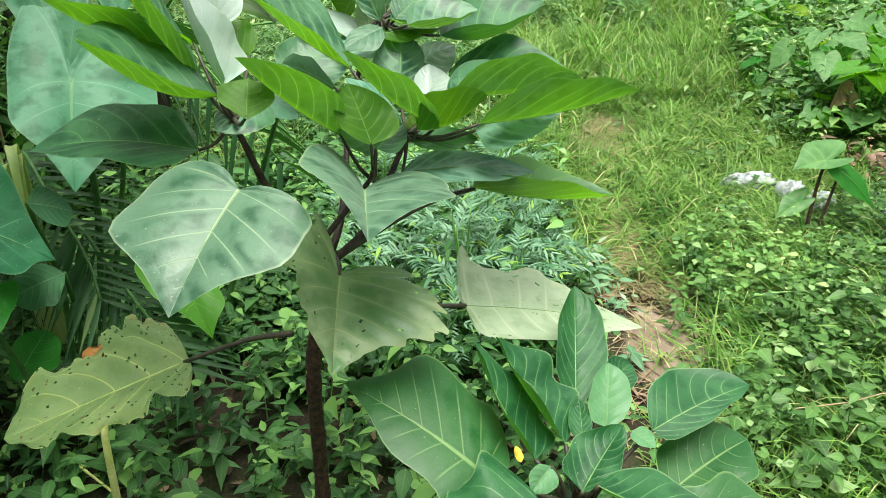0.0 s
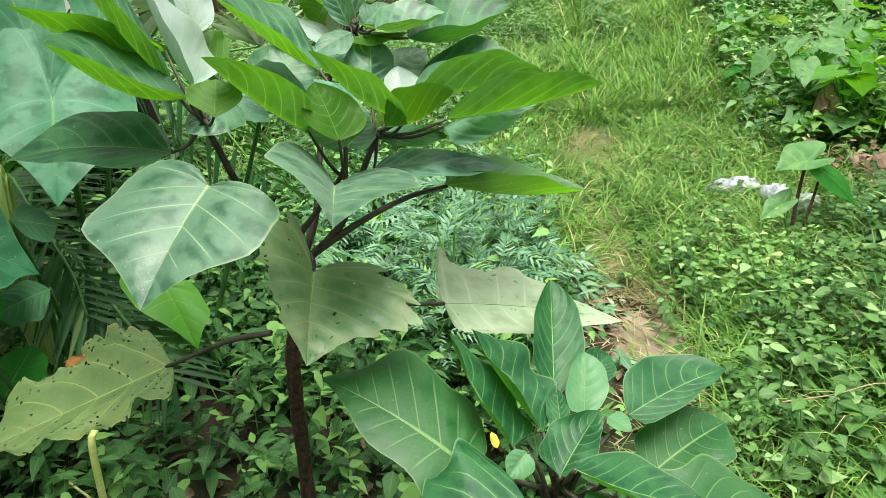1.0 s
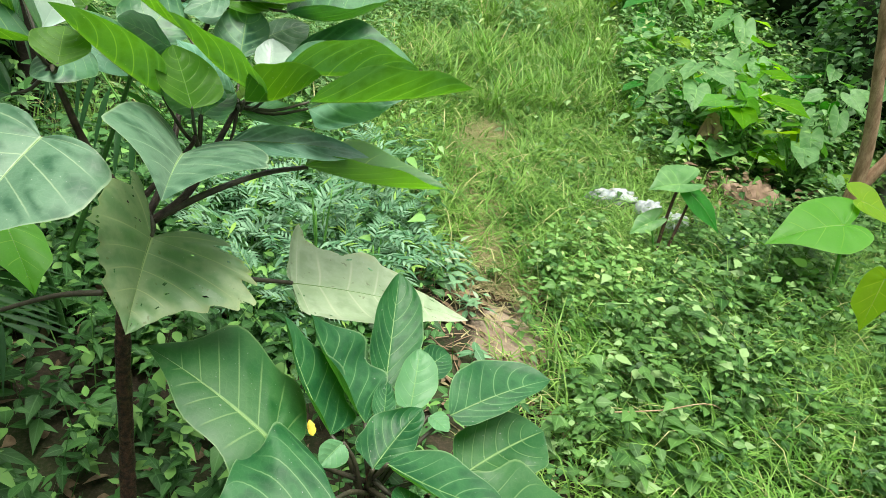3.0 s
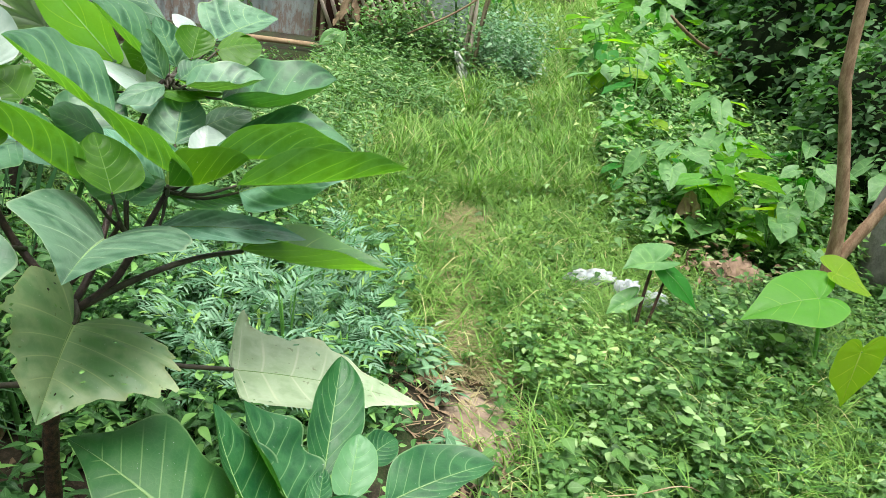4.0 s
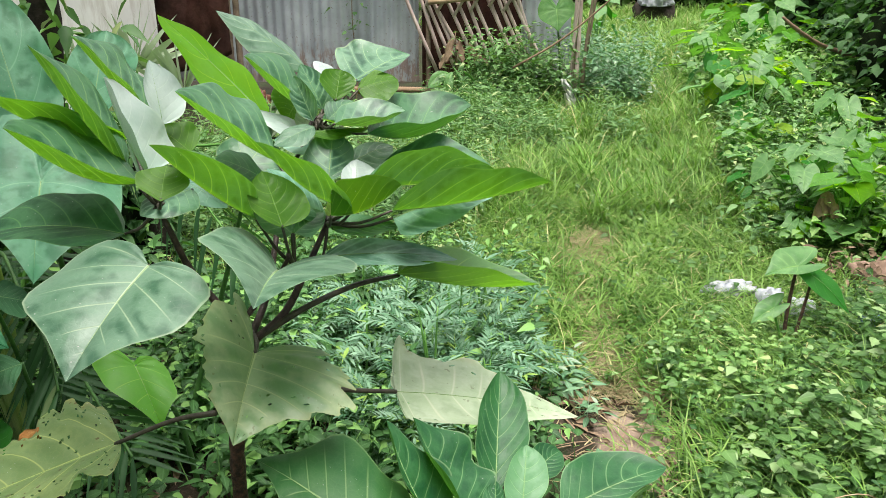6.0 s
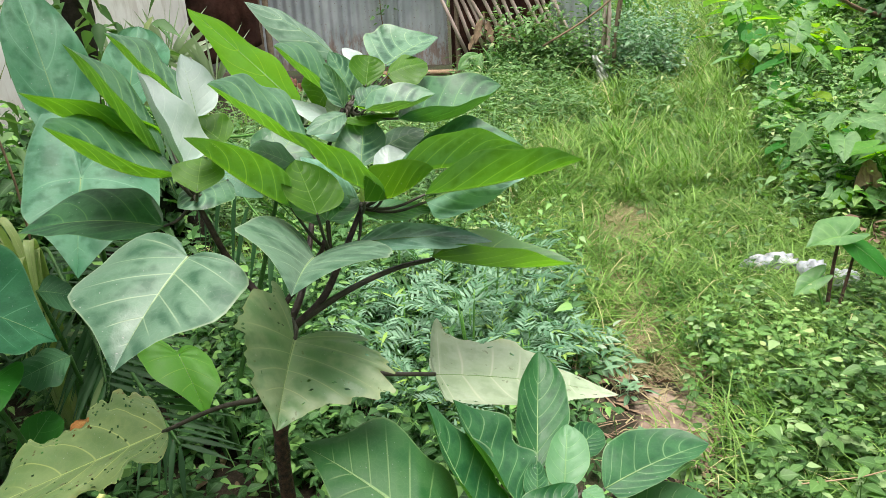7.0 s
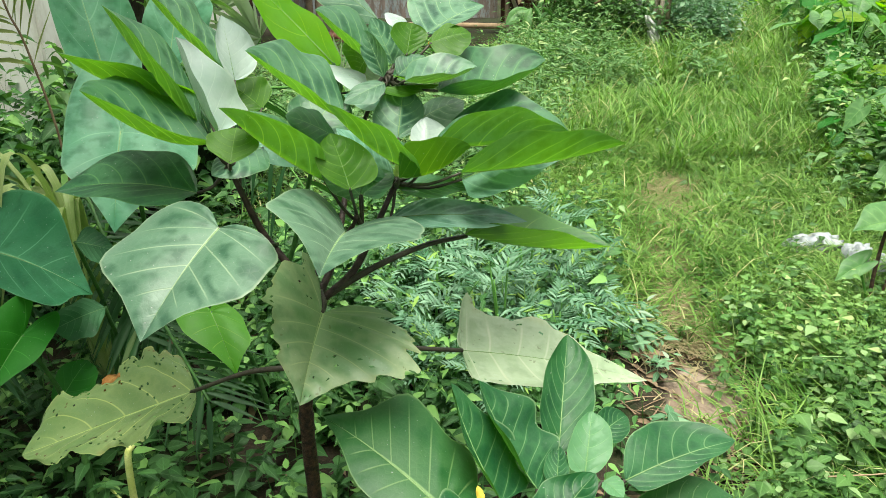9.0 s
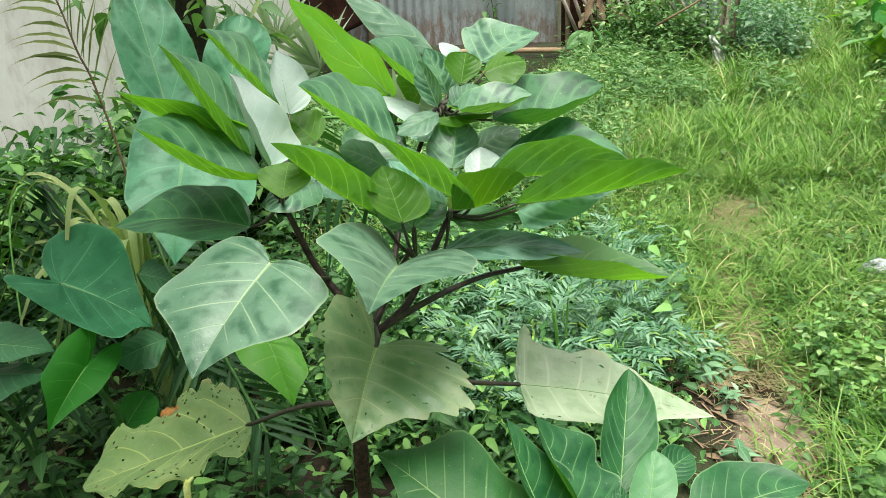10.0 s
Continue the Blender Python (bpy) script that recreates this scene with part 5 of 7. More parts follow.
leaf(nightshade, (-0.104, 1.278, 1.039), (-0.142, 1.322, 1.106), (-0.146, 1.305, 1.070), (-0.098, 1.274, 1.078), "ovate", 0, .03, "top")
leaf(nightshade, (-0.098, 1.255, 1.035), (-0.151, 1.191, 1.018), (-0.134, 1.248, 1.037), (-0.108, 1.179, 1.020), "ovate", 0, .03, "pale")
leaf(nightshade, (-0.079, 1.274, 1.043), (-0.044, 1.325, 1.065), (-0.080, 1.318, 1.067), (-0.035, 1.276, 1.050), "ovate", 0, .03, "young")
leaf(nightshade, (-0.158, 1.42, 1.045), (-0.173, 1.38, 1.018), (-0.199, 1.4, 1.068), (-0.157, 1.4, 1.023), "broad", 0, .03, "lit")
leaf(nightshade, (-0.116, 1.3, 1.003), (-0.144, 1.36, 1.049), (-0.145, 1.33, 1.021), (-0.117, 1.33, 1.026), "ovate", 0, .03, "pale2")
leaf(nightshade, (-0.394, 1.014, 0.579), (-0.626, 0.890, 0.530), (-0.529, 1.083, 0.593), (-0.422, 0.896, 0.569), "broad", .04, 0.0, "yellow", label="yellowing leaf with torn brown-spotted edges", jag=0.16, bites=0.045, wave=0.10, nu=80, nv=24)
leaf(nightshade, (-0.139, 0.943, 0.783), (-0.131, 0.789, 0.736), (-0.193, 0.860, 0.842), (-0.003, 0.906, 0.739), "cordate", (.62, .30), 0.04, "old", label="fading leaf, yellow-green and ragged", jag=0.15, lobes=(0.08, 2.8), bites=0.012, wave=0.08, nu=84, nv=26, full=1.2)
leaf(nightshade, (0.039, 1.139, 0.609), (0.360, 1.215, 0.519), (0.067, 1.275, 0.621), (0.117, 1.065, 0.591), "cordate", (.04, .02), 0.03, "pale2", label="bleached pale leaf with brown specks", jag=0.06, lobes=(0.10, 2.6), bites=0.008, wave=0.09, nu=84, nv=26, full=1.25)


# ---- the young shrub beside it ----
seedling = thing("young_nightshade_shrub", "knee-high young shrub of smooth bluish-green upright leaves", "shrub", (0.185, 0.81, 0.0))
tube("stem", [(0.185, 0.815, -0.03), (0.182, 0.81, 0.18), (0.186, 0.805, 0.36), (0.185, 0.80, 0.54)], [0.0095, 0.0085, 0.0070, 0.0045], M_STEM, seedling, "dark smooth stem", 10, 6)
tube("petiole", [(0.185, 0.800, 0.501), (0.194, 0.878, 0.528), (0.203, 0.956, 0.549)], [0.0042, 0.0036, 0.0028], M_PETIOLE, seedling, sides=6, steps=3)
tube("petiole", [(0.185, 0.800, 0.491), (0.213, 0.856, 0.531), (0.241, 0.912, 0.553)], [0.0042, 0.0036, 0.0028], M_PETIOLE, seedling, sides=6, steps=3)
tube("petiole", [(0.185, 0.800, 0.471), (0.239, 0.832, 0.549), (0.292, 0.864, 0.591)], [0.0042, 0.0036, 0.0028], M_PETIOLE, seedling, sides=6, steps=3)
tube("petiole", [(0.185, 0.800, 0.457), (0.156, 0.807, 0.544), (0.127, 0.814, 0.581)], [0.0042, 0.0036, 0.0028], M_PETIOLE, seedling, sides=6, steps=3)
tube("petiole", [(0.185, 0.800, 0.525), (0.179, 0.827, 0.540), (0.173, 0.855, 0.572)], [0.0042, 0.0036, 0.0028], M_PETIOLE, seedling, sides=6, steps=3)
tube("petiole", [(0.185, 0.800, 0.514), (0.121, 0.787, 0.549), (0.057, 0.775, 0.591)], [0.0042, 0.0036, 0.0028], M_PETIOLE, seedling, sides=6, steps=3)
tube("petiole", [(0.185, 0.800, 0.493), (0.160, 0.750, 0.545), (0.136, 0.699, 0.581)], [0.0042, 0.0036, 0.0028], M_PETIOLE, seedling, sides=6, steps=3)
tube("petiole", [(0.185, 0.800, 0.500), (0.186, 0.789, 0.534), (0.187, 0.779, 0.560)], [0.0042, 0.0036, 0.0028], M_PETIOLE, seedling, sides=6, steps=3)
tube("petiole", [(0.185, 0.800, 0.476), (0.250, 0.810, 0.511), (0.315, 0.821, 0.515)], [0.0042, 0.0036, 0.0028], M_PETIOLE, seedling, sides=6, steps=3)
tube("petiole", [(0.185, 0.800, 0.520), (0.194, 0.784, 0.545), (0.204, 0.768, 0.582)], [0.0042, 0.0036, 0.0028], M_PETIOLE, seedling, sides=6, steps=3)
tube("petiole", [(0.185, 0.800, 0.526), (0.226, 0.768, 0.518), (0.268, 0.736, 0.527)], [0.0042, 0.0036, 0.0028], M_PETIOLE, seedling, sides=6, steps=3)
tube("petiole", [(0.185, 0.800, 0.460), (0.164, 0.790, 0.555), (0.143, 0.780, 0.602)], [0.0042, 0.0036, 0.0028], M_PETIOLE, seedling, sides=6, steps=3)
tube("petiole", [(0.185, 0.800, 0.470), (0.224, 0.831, 0.548), (0.262, 0.863, 0.588)], [0.0042, 0.0036, 0.0028], M_PETIOLE, seedling, sides=6, steps=3)
tube("petiole", [(0.185, 0.800, 0.519), (0.223, 0.917, 0.516), (0.262, 1.033, 0.524)], [0.0042, 0.0036, 0.0028], M_PETIOLE, seedling, sides=6, steps=3)
tube("petiole", [(0.185, 0.800, 0.516), (0.192, 0.836, 0.536), (0.200, 0.872, 0.563)], [0.0042, 0.0036, 0.0028], M_PETIOLE, seedling, sides=6, steps=3)
tube("petiole", [(0.185, 0.800, 0.505), (0.215, 0.752, 0.529), (0.244, 0.703, 0.549)], [0.0042, 0.0036, 0.0028], M_PETIOLE, seedling, sides=6, steps=3)
leaf(seedling, (0.203, 0.956, 0.549), (0.212, 1.123, 0.661), (0.173, 1.005, 0.620), (0.258, 1.045, 0.613), "ovate", 0, .0, "sec")
leaf(seedling, (0.241, 0.912, 0.553), (0.250, 0.990, 0.610), (0.215, 0.931, 0.581), (0.281, 0.948, 0.580), "broad", 0, .03, "secpale")
leaf(seedling, (0.292, 0.864, 0.591), (0.454, 0.959, 0.598), (0.357, 0.991, 0.608), (0.352, 0.865, 0.592), "ovate", 0, .04, "sec", wave=0.10, lobes=(0.06, 2.4))
leaf(seedling, (0.127, 0.814, 0.581), (0.045, 0.932, 0.686), (0.081, 0.829, 0.664), (0.148, 0.904, 0.586), "ovate", 0, -.02, "sec", wave=0.10, lobes=(0.06, 2.4), bend=-0.07)
leaf(seedling, (0.173, 0.855, 0.572), (0.079, 0.977, 0.663), (0.120, 0.871, 0.656), (0.184, 0.973, 0.591), "ovate", 0, -.02, "sec", wave=0.10, lobes=(0.06, 2.4), bend=-0.05)
leaf(seedling, (0.057, 0.775, 0.591), (-0.130, 0.875, 0.655), (0.036, 0.915, 0.612), (0.003, 0.737, 0.576), "cordate", (.22, .12), .05, "sec2", wave=0.12, lobes=(0.13, 3.2), nu=28, nv=8, full=1.2)
leaf(seedling, (0.136, 0.699, 0.581), (-0.006, 0.633, 0.562), (0.054, 0.784, 0.607), (0.105, 0.627, 0.553), "ovate", .05, .05, "sec", wave=0.12, lobes=(0.10, 2.6), nu=28, nv=8)
leaf(seedling, (0.187, 0.779, 0.560), (0.252, 0.868, 0.596), (0.167, 0.818, 0.596), (0.246, 0.822, 0.569), "ovate", .0, .05, "sec", wave=0.14, lobes=(0.07, 2.0))
leaf(seedling, (0.315, 0.821, 0.515), (0.452, 0.919, 0.529), (0.343, 0.914, 0.557), (0.426, 0.838, 0.506), "broad", .0, .05, "sec2", wave=0.14, lobes=(0.08, 2.6))
leaf(seedling, (0.204, 0.768, 0.582), (0.372, 0.742, 0.540), (0.294, 0.824, 0.554), (0.270, 0.706, 0.595), "ovate", 0, -.06, "sec")
leaf(seedling, (0.268, 0.736, 0.527), (0.511, 0.777, 0.481), (0.398, 0.846, 0.520), (0.380, 0.722, 0.504), "ovate", 0, .03, "sec2", wave=0.12, lobes=(0.10, 3.0), nu=28, nv=8)
leaf(seedling, (0.143, 0.780, 0.602), (0.116, 0.749, 0.587), (0.114, 0.762, 0.611), (0.149, 0.760, 0.586), "ovate", 0, .05, "secpale")
leaf(seedling, (0.262, 0.863, 0.588), (0.286, 0.822, 0.598), (0.284, 0.866, 0.594), (0.266, 0.832, 0.594), "ovate", 0, .05, "secpale")
leaf(seedling, (0.262, 1.033, 0.524), (0.315, 1.102, 0.524), (0.281, 1.093, 0.549), (0.307, 1.035, 0.528), "ovate", 0, .05, "sec")
leaf(seedling, (0.200, 0.872, 0.563), (0.203, 0.948, 0.576), (0.181, 0.892, 0.578), (0.218, 0.908, 0.565), "ovate", 0, .05, "sec")
leaf(seedling, (0.244, 0.703, 0.549), (0.221, 0.754, 0.558), (0.213, 0.712, 0.565), (0.253, 0.748, 0.548), "ovate", 0, .05, "sec")


# ---- taro and other broad plants by the shrub ----
def taro(foot, blades_, label, look_label=""):
    """A clump: every blade hangs on a stalk of its own from the foot."""
    clump = thing("taro_plant", label, "taro", foot, "taro clump by the shrub")
    f = np.array(foot, float)
    for base, tip, left, right, kind, lobe, sag, look_of in blades_:
        b = np.array(base)
        mid = f + (b - f) * 0.55 + np.array((0, 0.10, 0.02)) * np.linalg.norm(b - f)
        tube("leaf_stalk", [f - (0, 0, 0.03), mid, b], [0.008, 0.006, 0.0042], M_TAROSTALK, clump, sides=8)
        leaf(clump, base, tip, left, right, kind, lobe, sag, look_of, wave=0.10, nu=28, nv=8, full=1.2)
    return clump


taro((-0.86, 1.62, 0.0), [
    ((-0.698, 1.484, 0.868), (-0.649, 1.307, 0.722), (-0.779, 1.400, 0.861), (-0.552, 1.509, 0.821), "taro", (.95, .60), .05, "tarohi"),
    ((-0.730, 1.542, 0.858), (-0.870, 1.695, 1.230), (-0.870, 1.600, 1.078), (-0.718, 1.662, 1.064), "broad", 0.1, 0.05, "tarohi"),
    ((-0.640, 1.626, 0.972), (-0.631, 1.733, 1.134), (-0.687, 1.636, 1.068), (-0.554, 1.692, 1.074), "broad", 0.2, 0.05, "tarohi"),
], "tall taro with large dull blue-green leaves")
taro((-1.12, 1.55, 0.0), [
    ((-0.918, 1.314, 0.667), (-0.674, 1.234, 0.626), (-0.891, 1.438, 0.729), (-0.774, 1.183, 0.646), "taro", (.45, .80), 0.04, "taro"),
], "taro with one broad matt blue-green leaf")
taro((-0.74, 1.16, 0.0), [
    ((-0.792, 1.169, 0.567), (-0.788, 1.028, 0.519), (-0.806, 1.098, 0.620), (-0.736, 1.162, 0.558), "taro", (.62, .45), 0.03, "tarog"),
    ((-0.798, 1.227, 0.368), (-0.754, 1.289, 0.438), (-0.817, 1.270, 0.413), (-0.703, 1.230, 0.423), "broad", 0.1, 0.05, "tarog"),
], "low taro with shaded mid-green leaves")
taro((-0.62, 1.72, 0.0), [
    ((-0.257, 1.540, 0.999), (-0.491, 1.664, 1.174), (-0.336, 1.518, 1.027), (-0.321, 1.654, 1.069), "ovate", 0.05, 0.02, "taroyoung"),
], "taro with a bright green leaf, backlight put into its colour")
taro((-0.50, 1.62, 0.0), [
    ((-0.526, 1.404, 0.501), (-0.447, 1.311, 0.408), (-0.585, 1.360, 0.507), (-0.450, 1.400, 0.473), "taro", (.30, .20), 0.04, "lime"),
], "small taro with a fresh yellow-green leaf")
taro((-1.05, 1.25, 0.0), [
    ((-1.080, 1.203, 0.580), (-0.873, 1.194, 0.582), (-1.028, 1.277, 0.594), (-0.944, 1.145, 0.582), "lance", 0, .03, "old2"),
    ((-1.078, 1.176, 0.518), (-0.885, 1.173, 0.540), (-1.004, 1.221, 0.532), (-0.942, 1.115, 0.515), "lance", 0, .03, "old2"),
], "weed with dull narrow grey-green leaves")
taro((-0.86, 1.48, 0.0), [
    ((-0.713, 1.324, 0.544), (-0.791, 1.255, 0.527), (-0.787, 1.333, 0.550), (-0.718, 1.244, 0.518), "ovate", 0, .03, "old2"),
    ((-0.774, 1.367, 0.669), (-0.678, 1.342, 0.666), (-0.757, 1.401, 0.687), (-0.689, 1.310, 0.650), "ovate", 0, .03, "old2"),
], "weed with dull oval grey-green leaves")
tagged(tube("cut_stalk", [(-0.601, 1.097, 0.0), (-0.600, 1.113, 0.316), (-0.596, 1.133, 0.359)], [0.0075, 0.0068, 0.0062], M_PALESTALK), "pale yellow-green cut stalk standing below the leaf", "stalk")


# ---- the sapling by the rubbish ----
sapling = thing("taro_seedling", "two dark thin stems with three arrow-shaped green leaves", "taro", (1.23, 2.43, 0))
tube("stem", [(1.225, 2.432, -0.02), (1.212, 2.44, 0.10), (1.222, 2.462, 0.22), (1.235, 2.478, 0.31)], [0.0075, 0.0065, 0.0058, 0.0050], M_STEM, sapling)
tube("stem", [(1.240, 2.430, -0.02), (1.250, 2.438, 0.09), (1.272, 2.456, 0.20), (1.285, 2.468, 0.27)], [0.0065, 0.0058, 0.0050, 0.0042], M_STEM, sapling)
tube("stem", [(1.215, 2.425, -0.02), (1.195, 2.430, 0.08), (1.160, 2.432, 0.18)], [0.0050, 0.0042, 0.0034], M_GREENSTALK, sapling)
leaf(sapling, (1.236, 2.478, 0.312), (1.118, 2.440, 0.292), (1.195, 2.540, 0.350), (1.215, 2.430, 0.300), "taro", 0.85, 0.05, "bank")
leaf(sapling, (1.285, 2.470, 0.285), (1.405, 2.420, 0.170), (1.370, 2.500, 0.255), (1.308, 2.415, 0.225), "taro", 0.5, 0.06, "tarog")
leaf(sapling, (1.162, 2.432, 0.182), (1.080, 2.395, 0.140), (1.120, 2.450, 0.195), (1.145, 2.395, 0.155), "taro", 0.7, 0.05, "bank")


# ---- taro and weeds along the bank ----
def taro_stand(n, height, size, seed, looks):
    """A clump about the origin with n arrow-shaped leaves."""
    g = np.random.default_rng(seed)
    ob = thing("taro_plant", "clump of taro with broad arrow-shaped leaves on long stalks", "taro", (0, 0, 0), "taro on the bank")
    for k in range(n):
        a = 6.28 * (k + g.uniform(-0.3, 0.3)) / n
        r = g.uniform(0.08, 0.48) * height
        h = height * g.uniform(0.35, 1.05)
        out = np.array((math.cos(a), math.sin(a), 0))
        b = out * r + (0, 0, h)
        tube("leaf_stalk", [out * 0.01 - (0, 0, 0.03), out * r * 0.35 + (0, 0, h * 0.6), b], [0.008, 0.006, 0.0035], M_GREENSTALK, ob, sides=6, steps=3)
        s = size * g.uniform(0.7, 1.2)
        dip = g.uniform(-1.7, 0.05)
        fw = unit(out + (0, 0, dip))
        across = unit(np.cross(fw, (0, 0, 1)) + (0, 0, g.normal(0, 0.2)))
        up = np.cross(across, fw)
        c = b + fw * s * 0.15
        leaf(ob, b, b + fw * s, c - across * s * 0.44 + up * s * 0.06, c + across * s * 0.44 + up * s * 0.06, "taro", g.uniform(0.34, 0.56), 0.06, looks[int(g.integers(len(looks)))], nu=14, nv=4, wave=0.08, rib=False, full=1.25)
    return ob


stands = [taro_stand(11, 0.50, 0.175, 1, ["bank", "bank", "bank", "taroyoung", "lime"]), taro_stand(12, 0.62, 0.18, 2, ["bank", "tarog", "bank", "bank"]), taro_stand(10, 0.42, 0.15, 3, ["bank", "sunny", "bank"])]
spots = [(1.78, 3.35, 0.82), (1.66, 3.62, 0.70), (2.02, 3.18, 0.78), (1.98, 3.75, 0.95), (2.28, 3.5, 0.95), (1.85, 4.05, 0.85), (2.20, 4.2, 1.0), (2.5, 3.95, 1.0), (1.80, 4.6, 0.95), (2.30, 4.85, 1.1),
         (1.95, 5.2, 1.1), (1.85, 5.6, 1.25), (2.15, 5.75, 1.3), (2.0, 6.3, 1.3), (2.35, 6.6, 1.4), (2.1, 7.3, 1.3), (2.6, 7.6, 1.4), (2.75, 8.6, 1.4), (2.45, 2.75, 0.9), (2.75, 3.4, 1.2),
         (1.1, 8.8, 1.3), (2.9, 9.2, 1.5), (1.6, 9.8, 1.5), (2.55, 6.1, 1.35), (2.75, 7.0, 1.5), (3.0, 8.2, 1.6), (3.3, 10.4, 1.7), (1.58, 3.32, 0.50), (1.72, 3.55, 0.60), (1.48, 3.60, 0.50), (1.98, 3.36, 0.60), (1.55, 3.95, 0.60), (2.12, 3.02, 0.55), (1.90, 3.55, 0.65), (1.62, 4.40, 0.65)]
for k, (x, y, s) in enumerate(spots):
    m = Matrix.Translation((x, y, float(ground_z(x, y)))) @ Matrix.Rotation(k * 2.4, 4, "Z") @ Matrix.Scale(s, 4)
    if k < 3:
        stands[k].matrix_basis = m
    else:
        copy_thing(stands[k % 3], m)

side = thing("taro_plant", "taro with a wide bright leaf and a hanging yellow one", "taro", (1.72, 2.16, 0))
tube("leaf_stalk", [(1.72, 2.16, -0.02), (1.70, 2.17, 0.22), (1.66, 2.17, 0.37)], [0.009, 0.007, 0.005], M_GREENSTALK, side)
tube("leaf_stalk", [(1.73, 2.15, -0.02), (1.72, 2.02, 0.26), (1.612, 1.840, 0.377)], [0.008, 0.006, 0.004], M_GREENSTALK, side)
leaf(side, (1.66, 2.17, 0.375), (1.40, 2.12, 0.300), (1.60, 2.28, 0.405), (1.60, 2.04, 0.330), "taro", 0.35, 0.06, "lime")
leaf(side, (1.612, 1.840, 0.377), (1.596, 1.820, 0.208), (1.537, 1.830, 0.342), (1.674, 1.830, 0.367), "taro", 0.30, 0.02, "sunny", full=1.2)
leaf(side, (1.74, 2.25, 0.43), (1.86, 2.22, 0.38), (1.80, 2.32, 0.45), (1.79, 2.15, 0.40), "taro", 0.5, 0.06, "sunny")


# ---- the leaning tree ----
tree = thing("tree", "slender tree with smooth reddish-brown bark, forked low", "tree", (1.86, 2.47, 0))
tube("trunk", [(1.835, 2.50, -0.05), (1.846, 2.50, 0.14), (1.869, 2.50, 0.33), (1.862, 2.50, 0.46), (1.831, 2.50, 0.61), (1.746, 2.50, 0.89), (1.702, 2.50, 1.06), (1.67, 2.52, 1.7), (1.68, 2.5, 2.4)], [0.034, 0.030, 0.028, 0.024, 0.022, 0.020, 0.019, 0.016, 0.011], M_BARK, tree, "", 10, 6, 0.04)
tube("limb", [(1.868, 2.50, 0.34), (1.952, 2.50, 0.51), (2.035, 2.51, 0.652), (2.3, 2.6, 0.95), (2.7, 2.7, 1.6)], [0.022, 0.020, 0.019, 0.016, 0.011], M_BARK, tree, "", 10, 6, 0.04)
for k in range(6):
    a = 1.05 * k
    tube("limb", [(1.72, 2.51, 1.7 + 0.1 * k), (1.72 + 0.3 * math.cos(a), 2.51 + 0.3 * math.sin(a), 2.0 + 0.1 * k), (1.72 + 0.75 * math.cos(a), 2.51 + 0.75 * math.sin(a), 2.3 + 0.1 * k)], [0.010, 0.008, 0.004], M_BARK, tree, sides=6, steps=3)
n = 420
c = np.column_stack([2.35 + rng.normal(0, 0.5, n), 2.7 + rng.normal(0, 0.55, n), 2.55 + rng.normal(0, 0.28, n)])
v, f = leaflets(c, rng.uniform(0, 6.28, n), rng.uniform(-0.7, 0.4, n), rng.normal(0, 0.4, n), rng.uniform(0.06, 0.12, n), rng.uniform(0.03, 0.06, n))
piece("crown", v, f, M_TREELINE, tree)


# ---- dark overgrown bank on the far side ----
def thicket(name, label, centre, radii, n, size, material, core=True, seed=0, category="hedge"):
    g = np.random.default_rng(seed)
    ob = thing(name, label, category, (centre[0], centre[1], 0))
    # An added solid blob, coloured near black, fills in for the shaded interior.
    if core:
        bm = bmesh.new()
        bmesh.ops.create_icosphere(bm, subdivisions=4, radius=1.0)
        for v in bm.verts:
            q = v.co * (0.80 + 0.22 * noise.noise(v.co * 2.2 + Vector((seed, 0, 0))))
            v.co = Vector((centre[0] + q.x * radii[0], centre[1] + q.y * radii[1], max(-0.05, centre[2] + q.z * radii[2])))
        part("twig_tangle", bm, M_CORE, ob, "near-black solid core standing for the shaded inside", True)
    d = g.normal(size=(n, 3))
    d /= np.linalg.norm(d, axis=1)[:, None]
    bump = np.array([noise.noise(Vector(q * 2.2) + Vector((seed, 0, 0))) for q in d])
    r = (0.80 + 0.26 * bump + 0.10 * np.abs(g.normal(size=n)))[:, None]
    c = np.array(centre) + d * r * np.array(radii)
    keep = c[:, 2] > 0.02
    c, d = c[keep], d[keep]
    m = len(c)
    yaw = np.arctan2(d[:, 1], d[:, 0]) + g.normal(0, 0.9, m)
    s = size * g.uniform(0.55, 1.3, m)
    v, f = leaflets(c, yaw, g.uniform(-0.8, 0.4, m), g.normal(0, 0.5, m), s, s * g.uniform(0.6, 0.95, m), 0.15)
    piece("foliage", v, f, material, ob)
    if not core:
        for k in range(7):
            a = 0.9 * k
            e = (centre[0] + 0.6 * radii[0] * math.cos(a), centre[1] + 0.6 * radii[1] * math.sin(a), centre[2] + 0.5 * radii[2] * (1 + 0.4 * math.sin(3 * k)))
            tube("stem", [(centre[0] + 0.03 * math.cos(a), centre[1] + 0.03 * math.sin(a), -0.03), ((centre[0] * 2 + e[0]) / 3, (centre[1] * 2 + e[1]) / 3, e[2] * 0.5), e], [0.008, 0.006, 0.003], M_TWIG, ob, sides=6, steps=3)
    return ob


